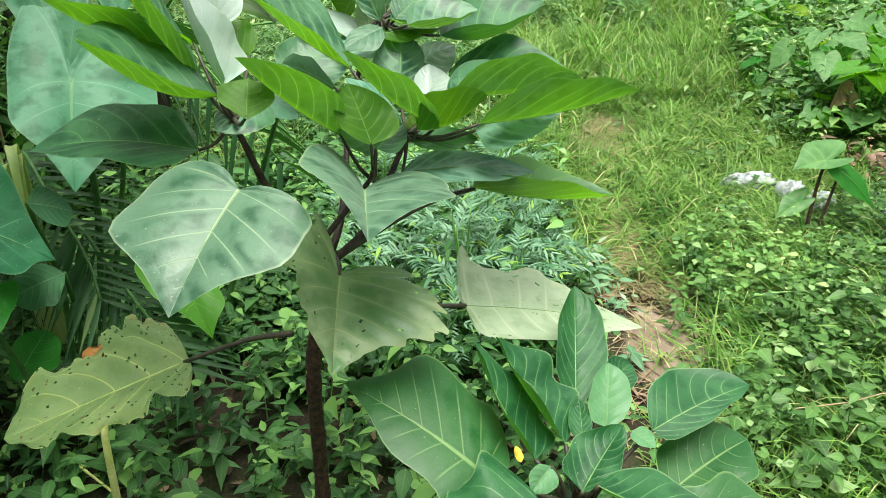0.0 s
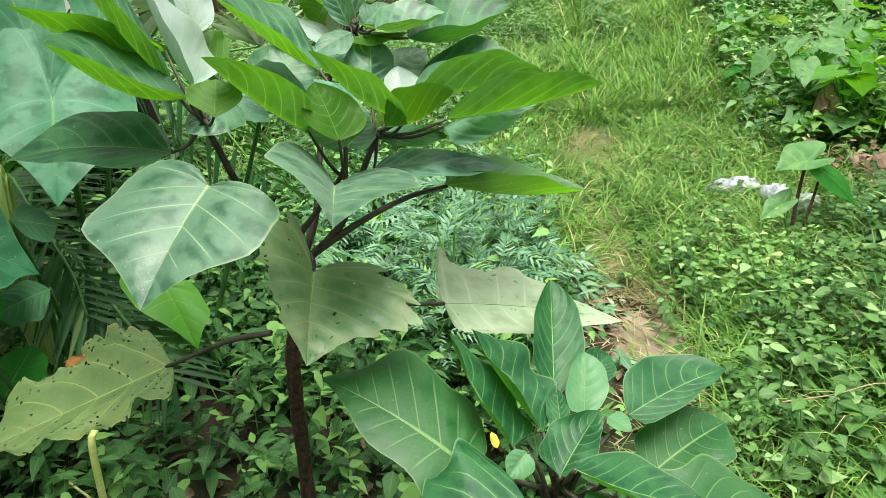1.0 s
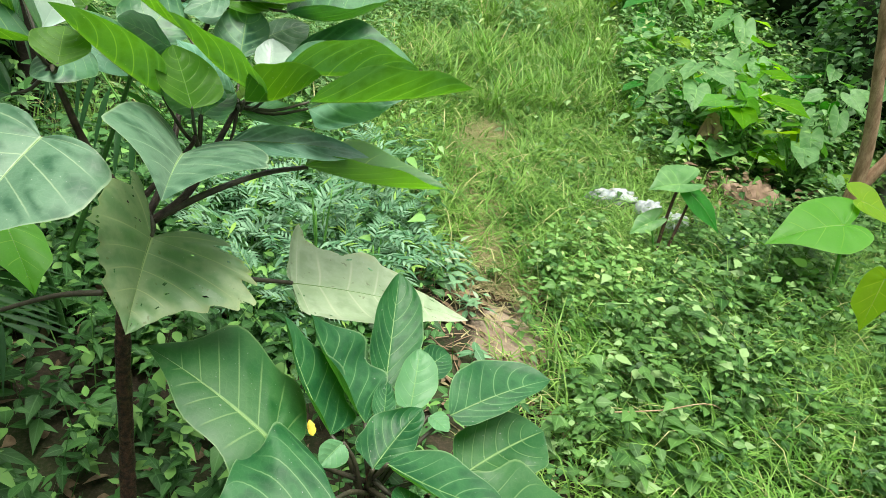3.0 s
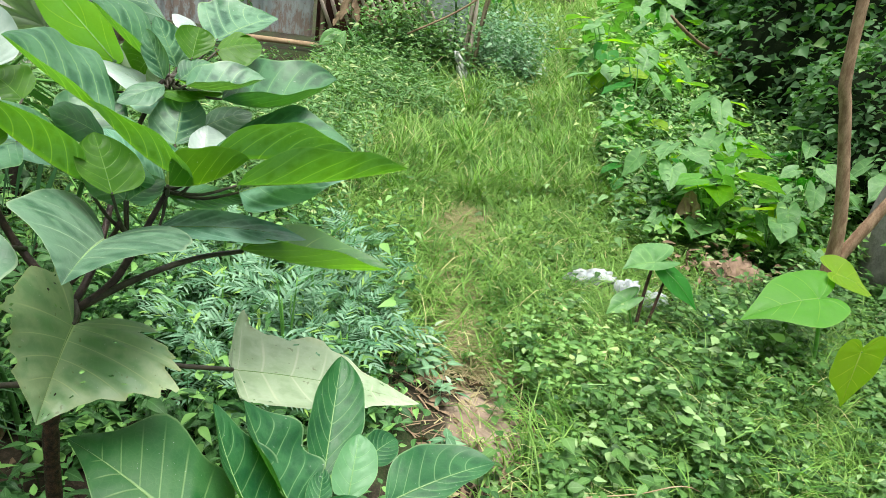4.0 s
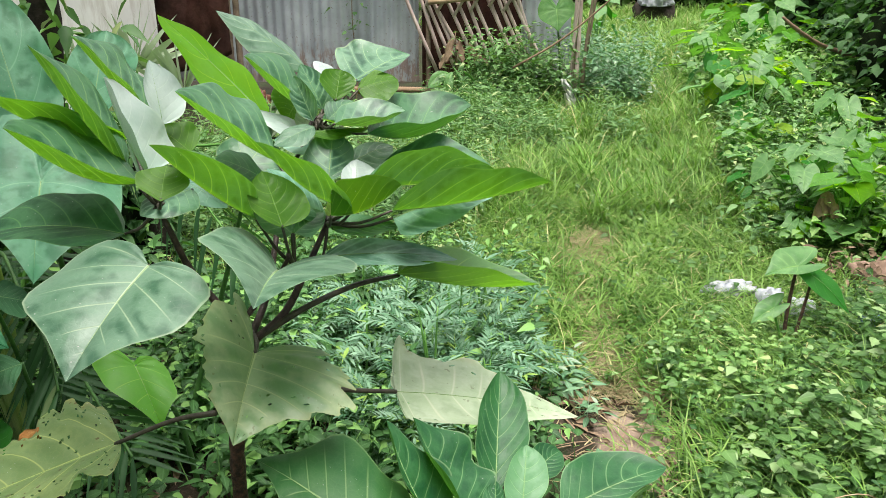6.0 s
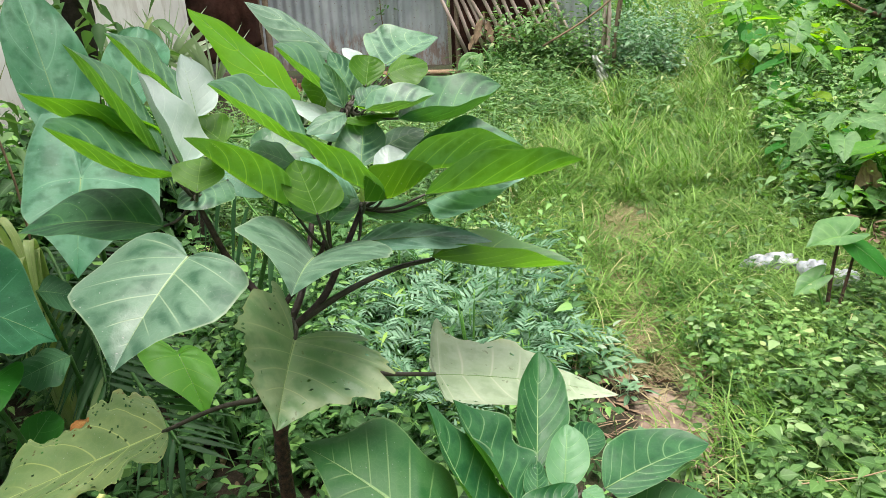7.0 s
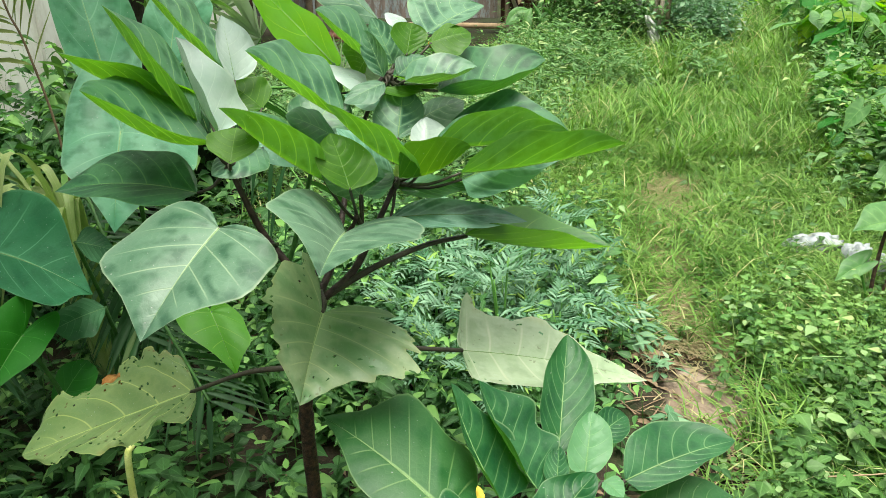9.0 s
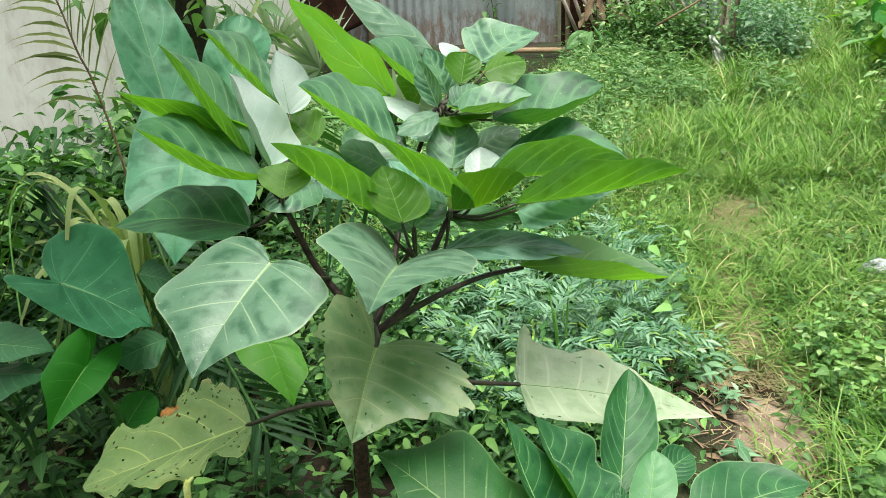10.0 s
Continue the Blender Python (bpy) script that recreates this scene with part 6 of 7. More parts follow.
thicket("overgrown_hedge", "dark hedge grown over with heart-leaved creeper", (3.85, 5.9, 0.75), (1.10, 1.9, 1.5), 13000, 0.075, M_IVY, True, 3)
thicket("overgrown_hedge", "dark hedge grown over with heart-leaved creeper", (3.1, 3.9, 0.35), (0.65, 0.9, 0.75), 9500, 0.046, M_IVY, True, 5)
thicket("overgrown_hedge", "tall hedge of mixed dark foliage", (4.8, 9.3, 1.2), (1.6, 2.4, 2.4), 12000, 0.12, M_IVY, True, 7)
thicket("bush", "leafy bush closing the end of the path", (2.9, 15.6, 0.9), (3.4, 1.3, 1.9), 15000, 0.14, M_BRIGHTWEED, True, 11, "bush")
thicket("bush", "dark leafy bush beside the house", (-1.55, 3.1, 0.2), (0.50, 0.35, 0.55), 1700, 0.06, M_SHADE, True, 17, "bush")
thicket("bush", "low dark bush beside the house wall", (-2.15, 2.65, 0.12), (0.55, 0.35, 0.45), 1700, 0.06, M_SHADE, True, 19, "bush")
tagged(tube("dead_log", [(2.28, 5.86, 0.80), (2.36, 5.86, 0.74), (2.46, 5.90, 0.68), (2.68, 6.05, 0.58), (3.1, 6.2, 0.45)], [0.009, 0.013, 0.015, 0.017, 0.020], M_TWIG, None, "", 8, 5, 0.12), "dead brown limb sticking out of the hedge", "log")
for k in range(22):
    a = radians(-70 + 320 * k / 21)
    far = 17 if abs(a) < 1.0 else 42
    x, y = far * math.sin(a) * (1 + 0.1 * math.sin(5 * k)), 8 + far * math.cos(a)
    thicket("tree", "distant leafy tree at the edge of the field", (x, y, 3.0), (2.8, 2.8, 3.4), 900, 0.45, M_TREELINE, True, 30 + k, "tree")


# ---- marigolds ----
def marigold(seed):
    g = np.random.default_rng(seed)
    ob = thing("marigold_plant", "bushy marigold with feathery bluish-green leaves, not in flower", "marigold", (0, 0, 0), "marigold bed")
    pairs, sticks = [], []
    for s in range(6):
        a = g.uniform(0, 6.28)
        h = g.uniform(0.20, 0.36)
        out = np.array((math.cos(a), math.sin(a), 0.0)) * g.uniform(0.02, 0.15)
        top = out + (0, 0, h)
        tube("stem", [(0, 0, -0.02), out * 0.4 + (0, 0, h * 0.5), top], [0.005, 0.004, 0.002], M_GREENSTALK, ob, sides=5, steps=2)
        for k in range(6):
            t = 0.40 + 0.60 * k / 5
            c = np.array((0, 0, -0.02)) * (1 - t) + top * t
            yaw = k * 2.4 + g.normal(0, 0.3)
            pitch = g.uniform(0.05, 0.75) + 0.35 * (t > 0.9)
            ln = g.uniform(0.15, 0.23) * (1.15 - 0.4 * t)
            fw = np.array((math.cos(yaw) * math.cos(pitch), math.sin(yaw) * math.cos(pitch), math.sin(pitch)))
            m = 7
            for q in range(m):
                w = 0.22 + 0.78 * q / (m - 1)
                p = c + fw * ln * w - np.array((0, 0, 0.25 * ln * w * w))
                for sd in (-1, 1):
                    sticks.append((p, yaw + sd * (1.0 - 0.30 * w), pitch - 0.35 * w + g.normal(0, 0.04), ln * 0.32 * (1.05 - 0.7 * abs(w - 0.5)), ln * 0.058))
            sticks.append((c + fw * ln * 0.9, yaw, pitch - 0.3, ln * 0.35, ln * 0.065))
            sticks.append((c, yaw, pitch, ln, 0.0022))
    P = np.array([s[0] for s in sticks])
    r = [np.array([s[i] for s in sticks]) for i in range(1, 5)]
    v, f = leaflets(P, r[0], r[1], g.normal(0, 0.15, len(P)), r[2], r[3], 0.15, 0.2)
    piece("foliage", v, f, M_MARIGOLD, ob)
    return ob


beds = [marigold(1), marigold(2), marigold(3)]
mplaces = [(0.06, 1.98, 1.0), (0.23, 2.00, 0.9), (-0.14, 2.05, 0.95), (0.12, 2.22, 1.05), (0.30, 2.20, 0.9), (-0.06, 2.32, 1.0), (0.20, 2.46, 0.95), (-0.28, 2.22, 0.85), (0.0, 1.78, 0.8), (-0.20, 2.45, 0.85)]
for k, (x, y, s) in enumerate(mplaces):
    m = Matrix.Translation((x, y, float(ground_z(x, y)))) @ Matrix.Rotation(1.9 * k, 4, "Z") @ Matrix.Scale(s, 4)
    if k < 3:
        beds[k].matrix_basis = m
    else:
        copy_thing(beds[k % 3], m)


# ---- palms ----
def frond(ob, line, length, n, material, stalk, width=0.022, hang=0.5, spread=1.0, seed=0, name="frond"):
    """A feather palm leaf: a bent rib with long narrow leaflets on either side."""
    g = np.random.default_rng(seed)
    rib = smooth_line(line, 8)
    tube("rib", line, [0.005, 0.0036, 0.002], stalk, ob, sides=6)
    t = np.linspace(0.12, 1.0, n)
    idx = np.interp(t, np.linspace(0, 1, len(rib)), np.arange(len(rib)))
    c = np.stack([np.interp(idx, np.arange(len(rib)), rib[:, k]) for k in range(3)], 1)
    d = np.gradient(c, axis=0)
    d /= np.linalg.norm(d, axis=1)[:, None]
    parts_ = []
    for sd in (-1, 1):
        across = np.cross(d, (0, 0, 1.0)) * sd
        across /= np.linalg.norm(across, axis=1)[:, None] + 1e-6
        way = d * 0.75 + across * spread + g.normal(0, 0.07, (n, 3))
        way /= np.linalg.norm(way, axis=1)[:, None]
        ln = length * (0.55 + 0.45 * np.sin(math.pi * t ** 0.8)) * g.uniform(0.85, 1.1, n)
        parts_.append(leaflets(c, np.arctan2(way[:, 1], way[:, 0]), np.arcsin(np.clip(way[:, 2], -1, 1)), g.normal(0.5 * sd, 0.2, n), ln, np.full(n, width), hang, 0.3))
    v, f = stack(parts_)
    piece(name, v, f, material, ob)


palm = thing("areca_palm", "areca palm with arching feathery fronds in front of the wall", "palm", (-1.02, 1.75, 0))
frond(palm, [(-1.05, 1.78, 0.25), (-1.22, 1.72, 0.70), (-1.20, 1.55, 0.72), (-1.05, 1.30, 0.40)], 0.30, 22, M_PALM, M_GREENSTALK, 0.020, 0.45, 1.0, 4)
frond(palm, [(-1.05, 1.78, 0.25), (-0.90, 1.95, 0.80), (-0.65, 1.95, 0.82), (-0.40, 1.85, 0.55)], 0.30, 22, M_PALM, M_GREENSTALK, 0.020, 0.45, 1.0, 5)


def comb(ob, line, lefts, rights, length, n, seed, width=0.0125, material=M_PALM, start=0.05, roll=0.4, hang=(0.10, 0.10), thick=1.0):
    """A palm leaf whose stiff leaflets stand like the teeth of a comb."""
    g = np.random.default_rng(seed)
    rib = smooth_line(line, 10)
    tube("rib", line, [0.0055 * thick, 0.0045 * thick, 0.003 * thick], M_TAROSTALK if material is M_PALM else M_TWIG, ob, sides=6)
    t = np.linspace(start, 1.0, n)
    c = np.stack([np.interp(t, np.linspace(0, 1, len(rib)), rib[:, k]) for k in range(3)], 1)
    pairs = []
    for sd, ways, droop in ((-1, lefts, hang[0]), (1, rights, hang[1])):
        way = np.outer(1 - t, unit(ways[0])) + np.outer(t, unit(ways[1])) + g.normal(0, 0.05, (n, 3))
        way /= np.linalg.norm(way, axis=1)[:, None]
        ln = length * (0.6 + 0.4 * np.sin(math.pi * t ** 0.8)) * g.uniform(0.85, 1.1, n)
        pairs.append(leaflets(c, np.arctan2(way[:, 1], way[:, 0]), np.arcsin(np.clip(way[:, 2], -1, 1)), g.normal(roll * sd, 0.2, n), ln, np.full(n, width), droop, 0.35))
    v, f = stack(pairs)
    piece("frond", v, f, material, ob)


comb(palm, [(-1.02, 1.74, 0.30), (-1.005, 1.745, 0.72), (-1.042, 1.75, 0.973), (-1.068, 1.75, 1.057), (-1.090, 1.752, 1.162), (-1.135, 1.76, 1.29)], [(-0.95, -0.15, 0.15), (-0.8, -0.1, 0.6)], [(0.42, -0.05, 0.80), (0.22, 0.0, 0.97)], 0.20, 14, 4, 0.0130, M_PALMDRY, 0.36, 0.7, (0.45, 0.06), 0.6)
comb(palm, [(-1.02, 1.74, 0.20), (-1.00, 1.74, 0.55), (-0.948, 1.709, 0.623), (-0.855, 1.600, 0.572), (-0.739, 1.468, 0.503), (-0.688, 1.389, 0.444)], [(-0.25, -0.7, -0.3), (-0.05, -0.8, -0.5)], [(1.0, 0.55, 0.05), (0.8, 0.1, -0.35)], 0.25, 28, 1)
comb(palm, [(-1.00, 1.76, 0.20), (-0.86, 1.68, 0.45), (-0.712, 1.50, 0.457), (-0.590, 1.365, 0.421), (-0.479, 1.236, 0.396)], [(-0.1, -0.7, -0.5), (0.2, -0.7, -0.6)], [(0.9, 0.5, -0.1), (0.9, 0.0, -0.2)], 0.22, 24, 2)
comb(palm, [(-1.06, 1.76, 0.20), (-1.10, 1.70, 0.52), (-1.08, 1.58, 0.58), (-1.02, 1.42, 0.50), (-0.98, 1.30, 0.40)], [(-0.7, -0.5, -0.3), (-0.4, -0.8, -0.4)], [(0.9, 0.1, -0.1), (0.7, -0.5, -0.3)], 0.24, 24, 3)

lily = thing("strap_leaved_lily", "clump of arching pale strap-shaped leaves", "lily", (-0.92, 1.65, 0))
for k in range(20):
    a = 2.7 + 0.13 * k + rng.normal(0, 0.2)
    ln, h = rng.uniform(0.16, 0.32), rng.uniform(0.64, 0.82)
    o = np.array((math.cos(a), math.sin(a), 0))
    b = np.array((-0.92, 1.65, 0.0)) + o * 0.03
    r = smooth_line([b, b + o * ln * 0.25 + (0, 0, h * 0.8), b + o * ln * 0.7 + (0, 0, h), b + o * ln * 1.15 + (0, 0, h * 0.72)], 5)
    w = 0.022 * np.array([0.7] * 4 + [1.0] * 7 + [0.8, 0.65, 0.45, 0.25, 0.05])[:len(r)]
    ac = unit(np.cross(o, (0, 0, 1)))
    V = np.concatenate([r - ac * w[:, None] / 2, r - np.array((0, 0, 0.004)), r + ac * w[:, None] / 2])
    m = len(r)
    F = [(i, i + 1, m + i + 1, m + i) for i in range(m - 1)] + [(m + i, m + i + 1, 2 * m + i + 1, 2 * m + i) for i in range(m - 1)]
    uvs = np.concatenate([np.column_stack([np.linspace(0, 1, m), np.full(m, q)]) for q in (0.0, 0.5, 1.0)])
    piece("leaf", V, F, M_STRAPLEAF, lily, uv=uvs)

fan = thing("fan_palm", "small fan palm with stiff pale green leaves", "palm", (-1.12, 3.05, 0))
tube("trunk", [(-1.12, 3.05, -0.05), (-1.11, 3.06, 0.3), (-1.12, 3.05, 0.6)], [0.05, 0.045, 0.03], M_DARKBARK, fan)
for hub, a0, a1, ln, m in (((-0.890, 2.90, 0.775), 55, 225, 0.27, 21), ((-1.062, 2.92, 0.865), 25, 160, 0.27, 17), ((-0.615, 2.98, 0.600), 40, 150, 0.24, 13), ((-1.30, 2.98, 0.80), 60, 190, 0.26, 14)):
    hub = np.array(hub)
    tube("leaf_stalk", [(-1.12, 3.05, 0.55), (hub + (-1.12, 3.08, 0.52)) / 2, hub], [0.008, 0.006, 0.004], M_GREENSTALK, fan, sides=6, steps=3)
    ang = np.radians(np.linspace(a0, a1, m)) + rng.normal(0, 0.03, m)
    way = np.column_stack([np.cos(ang), 0.25 * np.cos(ang) - 0.20 + rng.normal(0, 0.08, m), np.sin(ang)])
    way /= np.linalg.norm(way, axis=1)[:, None]
    v, f = leaflets(np.repeat(hub[None], m, 0), np.arctan2(way[:, 1], way[:, 0]), np.arcsin(way[:, 2]), 1.0 + rng.normal(0, 0.3, m), ln * rng.uniform(0.8, 1.15, m), np.full(m, 0.030), 0.10, 0.30)
    piece("leaf", v, f, M_FANPALM, fan)

trunk = thing("tree", "dark old trunk with a few hanging leaves beside the house", "tree", (-1.30, 2.62, 0))
tube("trunk", [(-1.32, 2.62, -0.05), (-1.28, 2.60, 0.6), (-1.20, 2.58, 1.2), (-1.22, 2.6, 2.2)], [0.085, 0.07, 0.06, 0.05], M_DARKBARK, trunk, "", 12, 6, 0.06)
n = 420
z = rng.uniform(0.6, 2.4, n)
c = np.column_stack([-1.22 + rng.normal(0, 0.14, n), 2.52 + rng.normal(0, 0.10, n), z])
v, f = leaflets(c, rng.uniform(0, 6.28, n), rng.uniform(-1.2, 0.2, n), rng.normal(0, 0.4, n), rng.uniform(0.05, 0.11, n), rng.uniform(0.02, 0.05, n))
piece("foliage", v, f, M_TALLWEED, trunk)


# Added limb and leaf mass, out of view overhead, to shade the left side.
tube("limb", [(-1.21, 2.60, 1.9), (-1.35, 1.9, 2.3), (-1.35, 1.1, 2.6), (-1.2, 0.5, 2.75)], [0.035, 0.028, 0.018, 0.008], M_DARKBARK, trunk)
n = 2000
c = np.column_stack([-1.35 + rng.normal(0, 0.40, n), 0.75 + rng.normal(0, 0.45, n), 2.5 + rng.normal(0, 0.16, n)])
v, f = leaflets(c, rng.uniform(0, 6.28, n), rng.uniform(-0.7, 0.4, n), rng.normal(0, 0.4, n), rng.uniform(0.08, 0.15, n), rng.uniform(0.04, 0.08, n))
piece("crown", v, f, M_TREELINE, trunk)


# ---- ground cover, weeds and grass ----
def right_side(x, y):
    d = x - path_x(y)
    return np.clip((d - 0.08) / 0.20, np.where(y < 1.72, 0.5, 0.06), 1) * (0.45 + 0.55 * patchy(x, y, 1.3, 1.0)) * (np.hypot((x - 1.75) / 0.30, (y - 2.98) / 0.20) > 1) * np.clip(np.maximum((2.75 - y) / 0.5, (x - 1.45) / 0.3), 0.06, 1) * np.clip((y - 0.95) / 0.7, 0.25, 1) * (np.hypot((x - 1.25) / 0.26, (y - 2.70) / 0.15) > 1)


def left_side(x, y):
    d = path_x(y) - x
    return np.clip((d - 0.20) / 0.15, np.where(y < 1.60, 0.5, 0.03), 1) * (0.5 + 0.5 * patchy(x, y, 1.2, 2.0))


def clumped(n, field, keep, lo, hi):
    p = sow(n, *field, keep, 0.8)
    return p, lo + (hi - lo) * patchy(p[:, 0], p[:, 1], 2.3, 5.0) * rng.uniform(0.5, 1.0, n)


def strip(x, y):
    d = np.abs(x - path_x(y))
    worn = np.where(y < 3.7, 0.20 + 0.80 * np.clip((d - 0.09) / 0.16, 0, 1), 1.0)
    wide = np.where(x > path_x(y), 0.95, 0.55) + 0.10 * np.maximum(y - 2.5, 0)
    return np.clip(1.25 - d / wide, 0, 1) * np.clip((y - 2.0) / 0.6, 0, 1) * (0.10 + 0.90 * patchy(x, y, 1.4, 3.0)) * worn


v, f = weeds(sow(420, 0.6, 3.2, 0.55, 3.3, lambda x, y: right_side(x, y) * patchy(x, y, 1.1, 7.0) ** 2), rng.uniform(0.08, 0.24, 420), 5, 0.052, 0.60, (-0.15, 0.35), 0.008, 0.2, 0.2)
joined("creeping_weeds", v, f, M_COVER, "larger-leaved light green weeds in clumps", "weeds")
v, f = weeds(*clumped(3600, (0.55, 3.2, 0.55, 3.3), right_side, 0.04, 0.22), 5, 0.035, 0.62, (-0.12, 0.3), 0.010, 0.2, 0.2)
joined("creeping_weeds", v, f, M_COVER, "dense carpet of small light green creeping weeds", "weeds")
v, f = weeds(sow(1500, 0.55, 3.2, 0.55, 3.3, right_side), rng.uniform(0.04, 0.14, 1500), 4, 0.030, 0.58, (-0.15, 0.45))
joined("creeping_weeds", v, f, M_SHADE, "creeping weeds below the carpet, coloured dark as if in shade", "weeds")
v, f = stack([weeds(sow(1700, -2.2, 0.62, 0.75, 2.9, left_side, 0.8), rng.uniform(0.05, 0.22, 1700), 4, 0.046, 0.48, (-0.25, 0.4), 0.005, 0.25, 0.25), weeds(sow(470, -2.2, 0.5, 0.75, 2.9, left_side, 0.8), rng.uniform(0.10, 0.30, 470), 5, 0.068, 0.44, (-0.25, 0.4), 0.004, 0.3, 0.25)])
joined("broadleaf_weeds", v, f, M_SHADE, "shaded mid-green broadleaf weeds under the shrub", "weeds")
v, f = weeds(sow(750, -0.7, 0.5, 1.6, 3.2, left_side), rng.uniform(0.12, 0.28, 750), 4, 0.045, 0.5, (-0.2, 0.5))
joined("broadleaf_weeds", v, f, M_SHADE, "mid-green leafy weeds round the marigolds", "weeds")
v, f = weeds(sow(240, -2.3, -1.15, 1.9, 3.0), rng.uniform(0.35, 0.74, 240), 6, 0.085, 0.62, (-0.5, 0.3), 0.03)
joined("broadleaf_weeds", v, f, M_SHADE, "knee-high broadleaf weeds at the foot of the house wall", "weeds")
v, f = weeds(sow(1500, -2.0, 0.75, 3.0, 6.6, lambda x, y: np.clip((path_x(y) - 0.45 - x) / 0.3, 0, 1) * ((y < 4.8) | (x > 0.05))), rng.uniform(0.15, 0.42, 1500), 6, 0.062, 0.28, (-0.3, 0.5))
joined("tall_weeds", v, f, M_TALLWEED, "tall leafy weeds along the fence foot", "weeds")
v, f = weeds(sow(700, -0.15, 1.25, 4.9, 6.6, lambda x, y: 1.0 * (np.hypot((x - 0.86) / 0.20, (y - 5.7) / 0.7) > 1)), rng.uniform(0.14, 0.38, 700), 7, 0.072, 0.20, (-0.3, 0.6))
joined("tall_weeds", v, f, M_TALLWEED, "knee-high narrow-leaved weeds before the bamboo fence", "weeds")
v, f = weeds(sow(260, 0.15, 0.92, 6.15, 6.66, lambda x, y: 0.35 + 0.65 * patchy(x, y, 2.0, 1.0)), rng.uniform(0.28, 0.68, 260), 8, 0.058, 0.55, (-0.4, 0.4), 0.03)
joined("climbing_weeds", v, f, M_TALLWEED, "leafy weeds climbing on the bamboo fence", "weeds")
v, f = weeds(sow(330, 1.00, 1.46, 6.0, 7.5, lambda x, y: 0.3 + 0.7 * patchy(x, y, 1.5, 4.0)), rng.uniform(0.25, 0.74, 330), 9, 0.050, 0.55, (-0.3, 0.4), 0.03)
joined("tall_weeds", v, f, M_BLUEWEED, "waist-high bluish green weeds beside the stakes", "weeds")
v, f = weeds(sow(200, -1.4, 0.0, 5.2, 6.5), rng.uniform(0.08, 0.18, 200), 5, 0.055, 0.45, (-0.3, 0.6))
joined("tall_weeds", v, f, M_SHADE, "low dark weeds at the foot of the sheet metal", "weeds")
v, f = weeds(sow(2500, 1.2, 4.0, 3.0, 9.0, lambda x, y: np.clip((x - path_x(y) - 0.55 - 0.22 * np.clip((y - 3.4) / 0.8, 0, 1)) / 0.25, 0, 1) * (np.hypot((x - 1.75) / 0.32, (y - 3.0) / 0.24) > 1)), rng.uniform(0.10, 0.42, 2500), 5, 0.058, 0.55, (-0.3, 0.4))
joined("tall_weeds", v, f, M_TALLWEED, "knee-high weeds between the taro clumps", "weeds")
v, f = weeds(sow(1100, 1.5, 3.6, 5.4, 11.5, lambda x, y: np.clip((x - path_x(y) - 0.72) / 0.3, 0, 1) * (0.4 + 0.6 * patchy(x, y, 0.8, 2.0))), rng.uniform(0.2, 0.55, 1100), 6, 0.085, 0.5, (-0.3, 0.4))
joined("tall_weeds", v, f, M_BRIGHTWEED, "light green weeds rising along the far bank", "weeds")
v, f = weeds(sow(700, -0.2, 2.6, 2.6, 8.0, strip), rng.uniform(0.05, 0.16, 700), 3, 0.040, 0.55, (-0.2, 0.4))
joined("creeping_weeds", v, f, M_COVER, "small weeds scattered through the grass", "weeds")


def grass(name, n, field, keep, lo, hi, width, material, label, power=1.0, lean=0.35, curl=0.7, flat=0.0):
    tufts = sow(n // 12, *field, keep, power)
    p = np.repeat(tufts, 12, 0) + rng.normal(0, 0.030, (len(tufts) * 12, 2))
    m = len(p)
    v, f = blades(on_ground(p), rng.uniform(0, 6.28, m), flat + np.abs(rng.normal(0, lean, m)), np.repeat(rng.uniform(lo, hi, len(tufts)), 12) * rng.uniform(0.5, 1.1, m), rng.uniform(0.6, 1.3, m) * width, curl)
    joined(name, v, f, material, label, "grass")


grass("grass", 120000, (-0.6, 3.0, 2.2, 6.0), strip, 0.06, 0.20, 0.0060, M_GRASS, "yellowish green meadow grass along the path", 1.2, 0.55, 0.9)
grass("grass", 24000, (-0.3, 2.0, 3.7, 6.2), lambda x, y: (0.25 + 0.75 * patchy(x, y, 1.4, 4.0)) * (np.hypot((x - 0.86) / 0.28, (y - 5.6) / 0.7) > 1), 0.12, 0.34, 0.0068, M_GRASS, "tall bright grass before the fence", 1.0, 0.35, 0.7)
grass("grass", 52000, (-0.6, 5.0, 5.2, 14.5), strip, 0.16, 0.46, 0.0090, M_GRASS, "longer meadow grass further along the path", 1.2, 0.4, 0.7)
grass("grass", 30000, (0.55, 2.6, 0.5, 2.7), right_side, 0.08, 0.26, 0.0046, M_GRASS, "tufts of grass among the creeping weeds", 1.0, 0.5, 0.9)
grass("grass", 7000, (-2.2, 0.4, 2.6, 5.3), None, 0.12, 0.36, 0.0055, M_GRASS, "rough grass before the fence", 1.0, 0.4, 0.8)
grass("dry_grass", 36000, (0.2, 1.4, 2.16, 4.3), lambda x, y: np.clip(1.2 - np.abs(x - path_x(y) - 0.02) / 0.22, 0, 1), 0.06, 0.18, 0.0036, M_STRAW, "trodden dry straw on the path", 1.0, 0.22, 0.12, 1.12)
grass("dry_grass", 240, (0.3, 1.1, 1.1, 2.2), lambda x, y: np.clip(1.2 - np.abs(x - path_x(y)) / 0.30, 0, 1), 0.04, 0.13, 0.0045, M_STRAW, "loose dry stalks on the bare soil", 1.0, 0.15, 0.05, 1.32)
grass("field_grass", 26000, (-5.5, 7, -4.5, 4.0), lambda x, y: 1.0 * ((y < 0.45) | (x < -2.0) | (x > 2.9)), 0.10, 0.30, 0.011, M_GRASS, "short grass round about", 1.0, 0.45, 0.8)
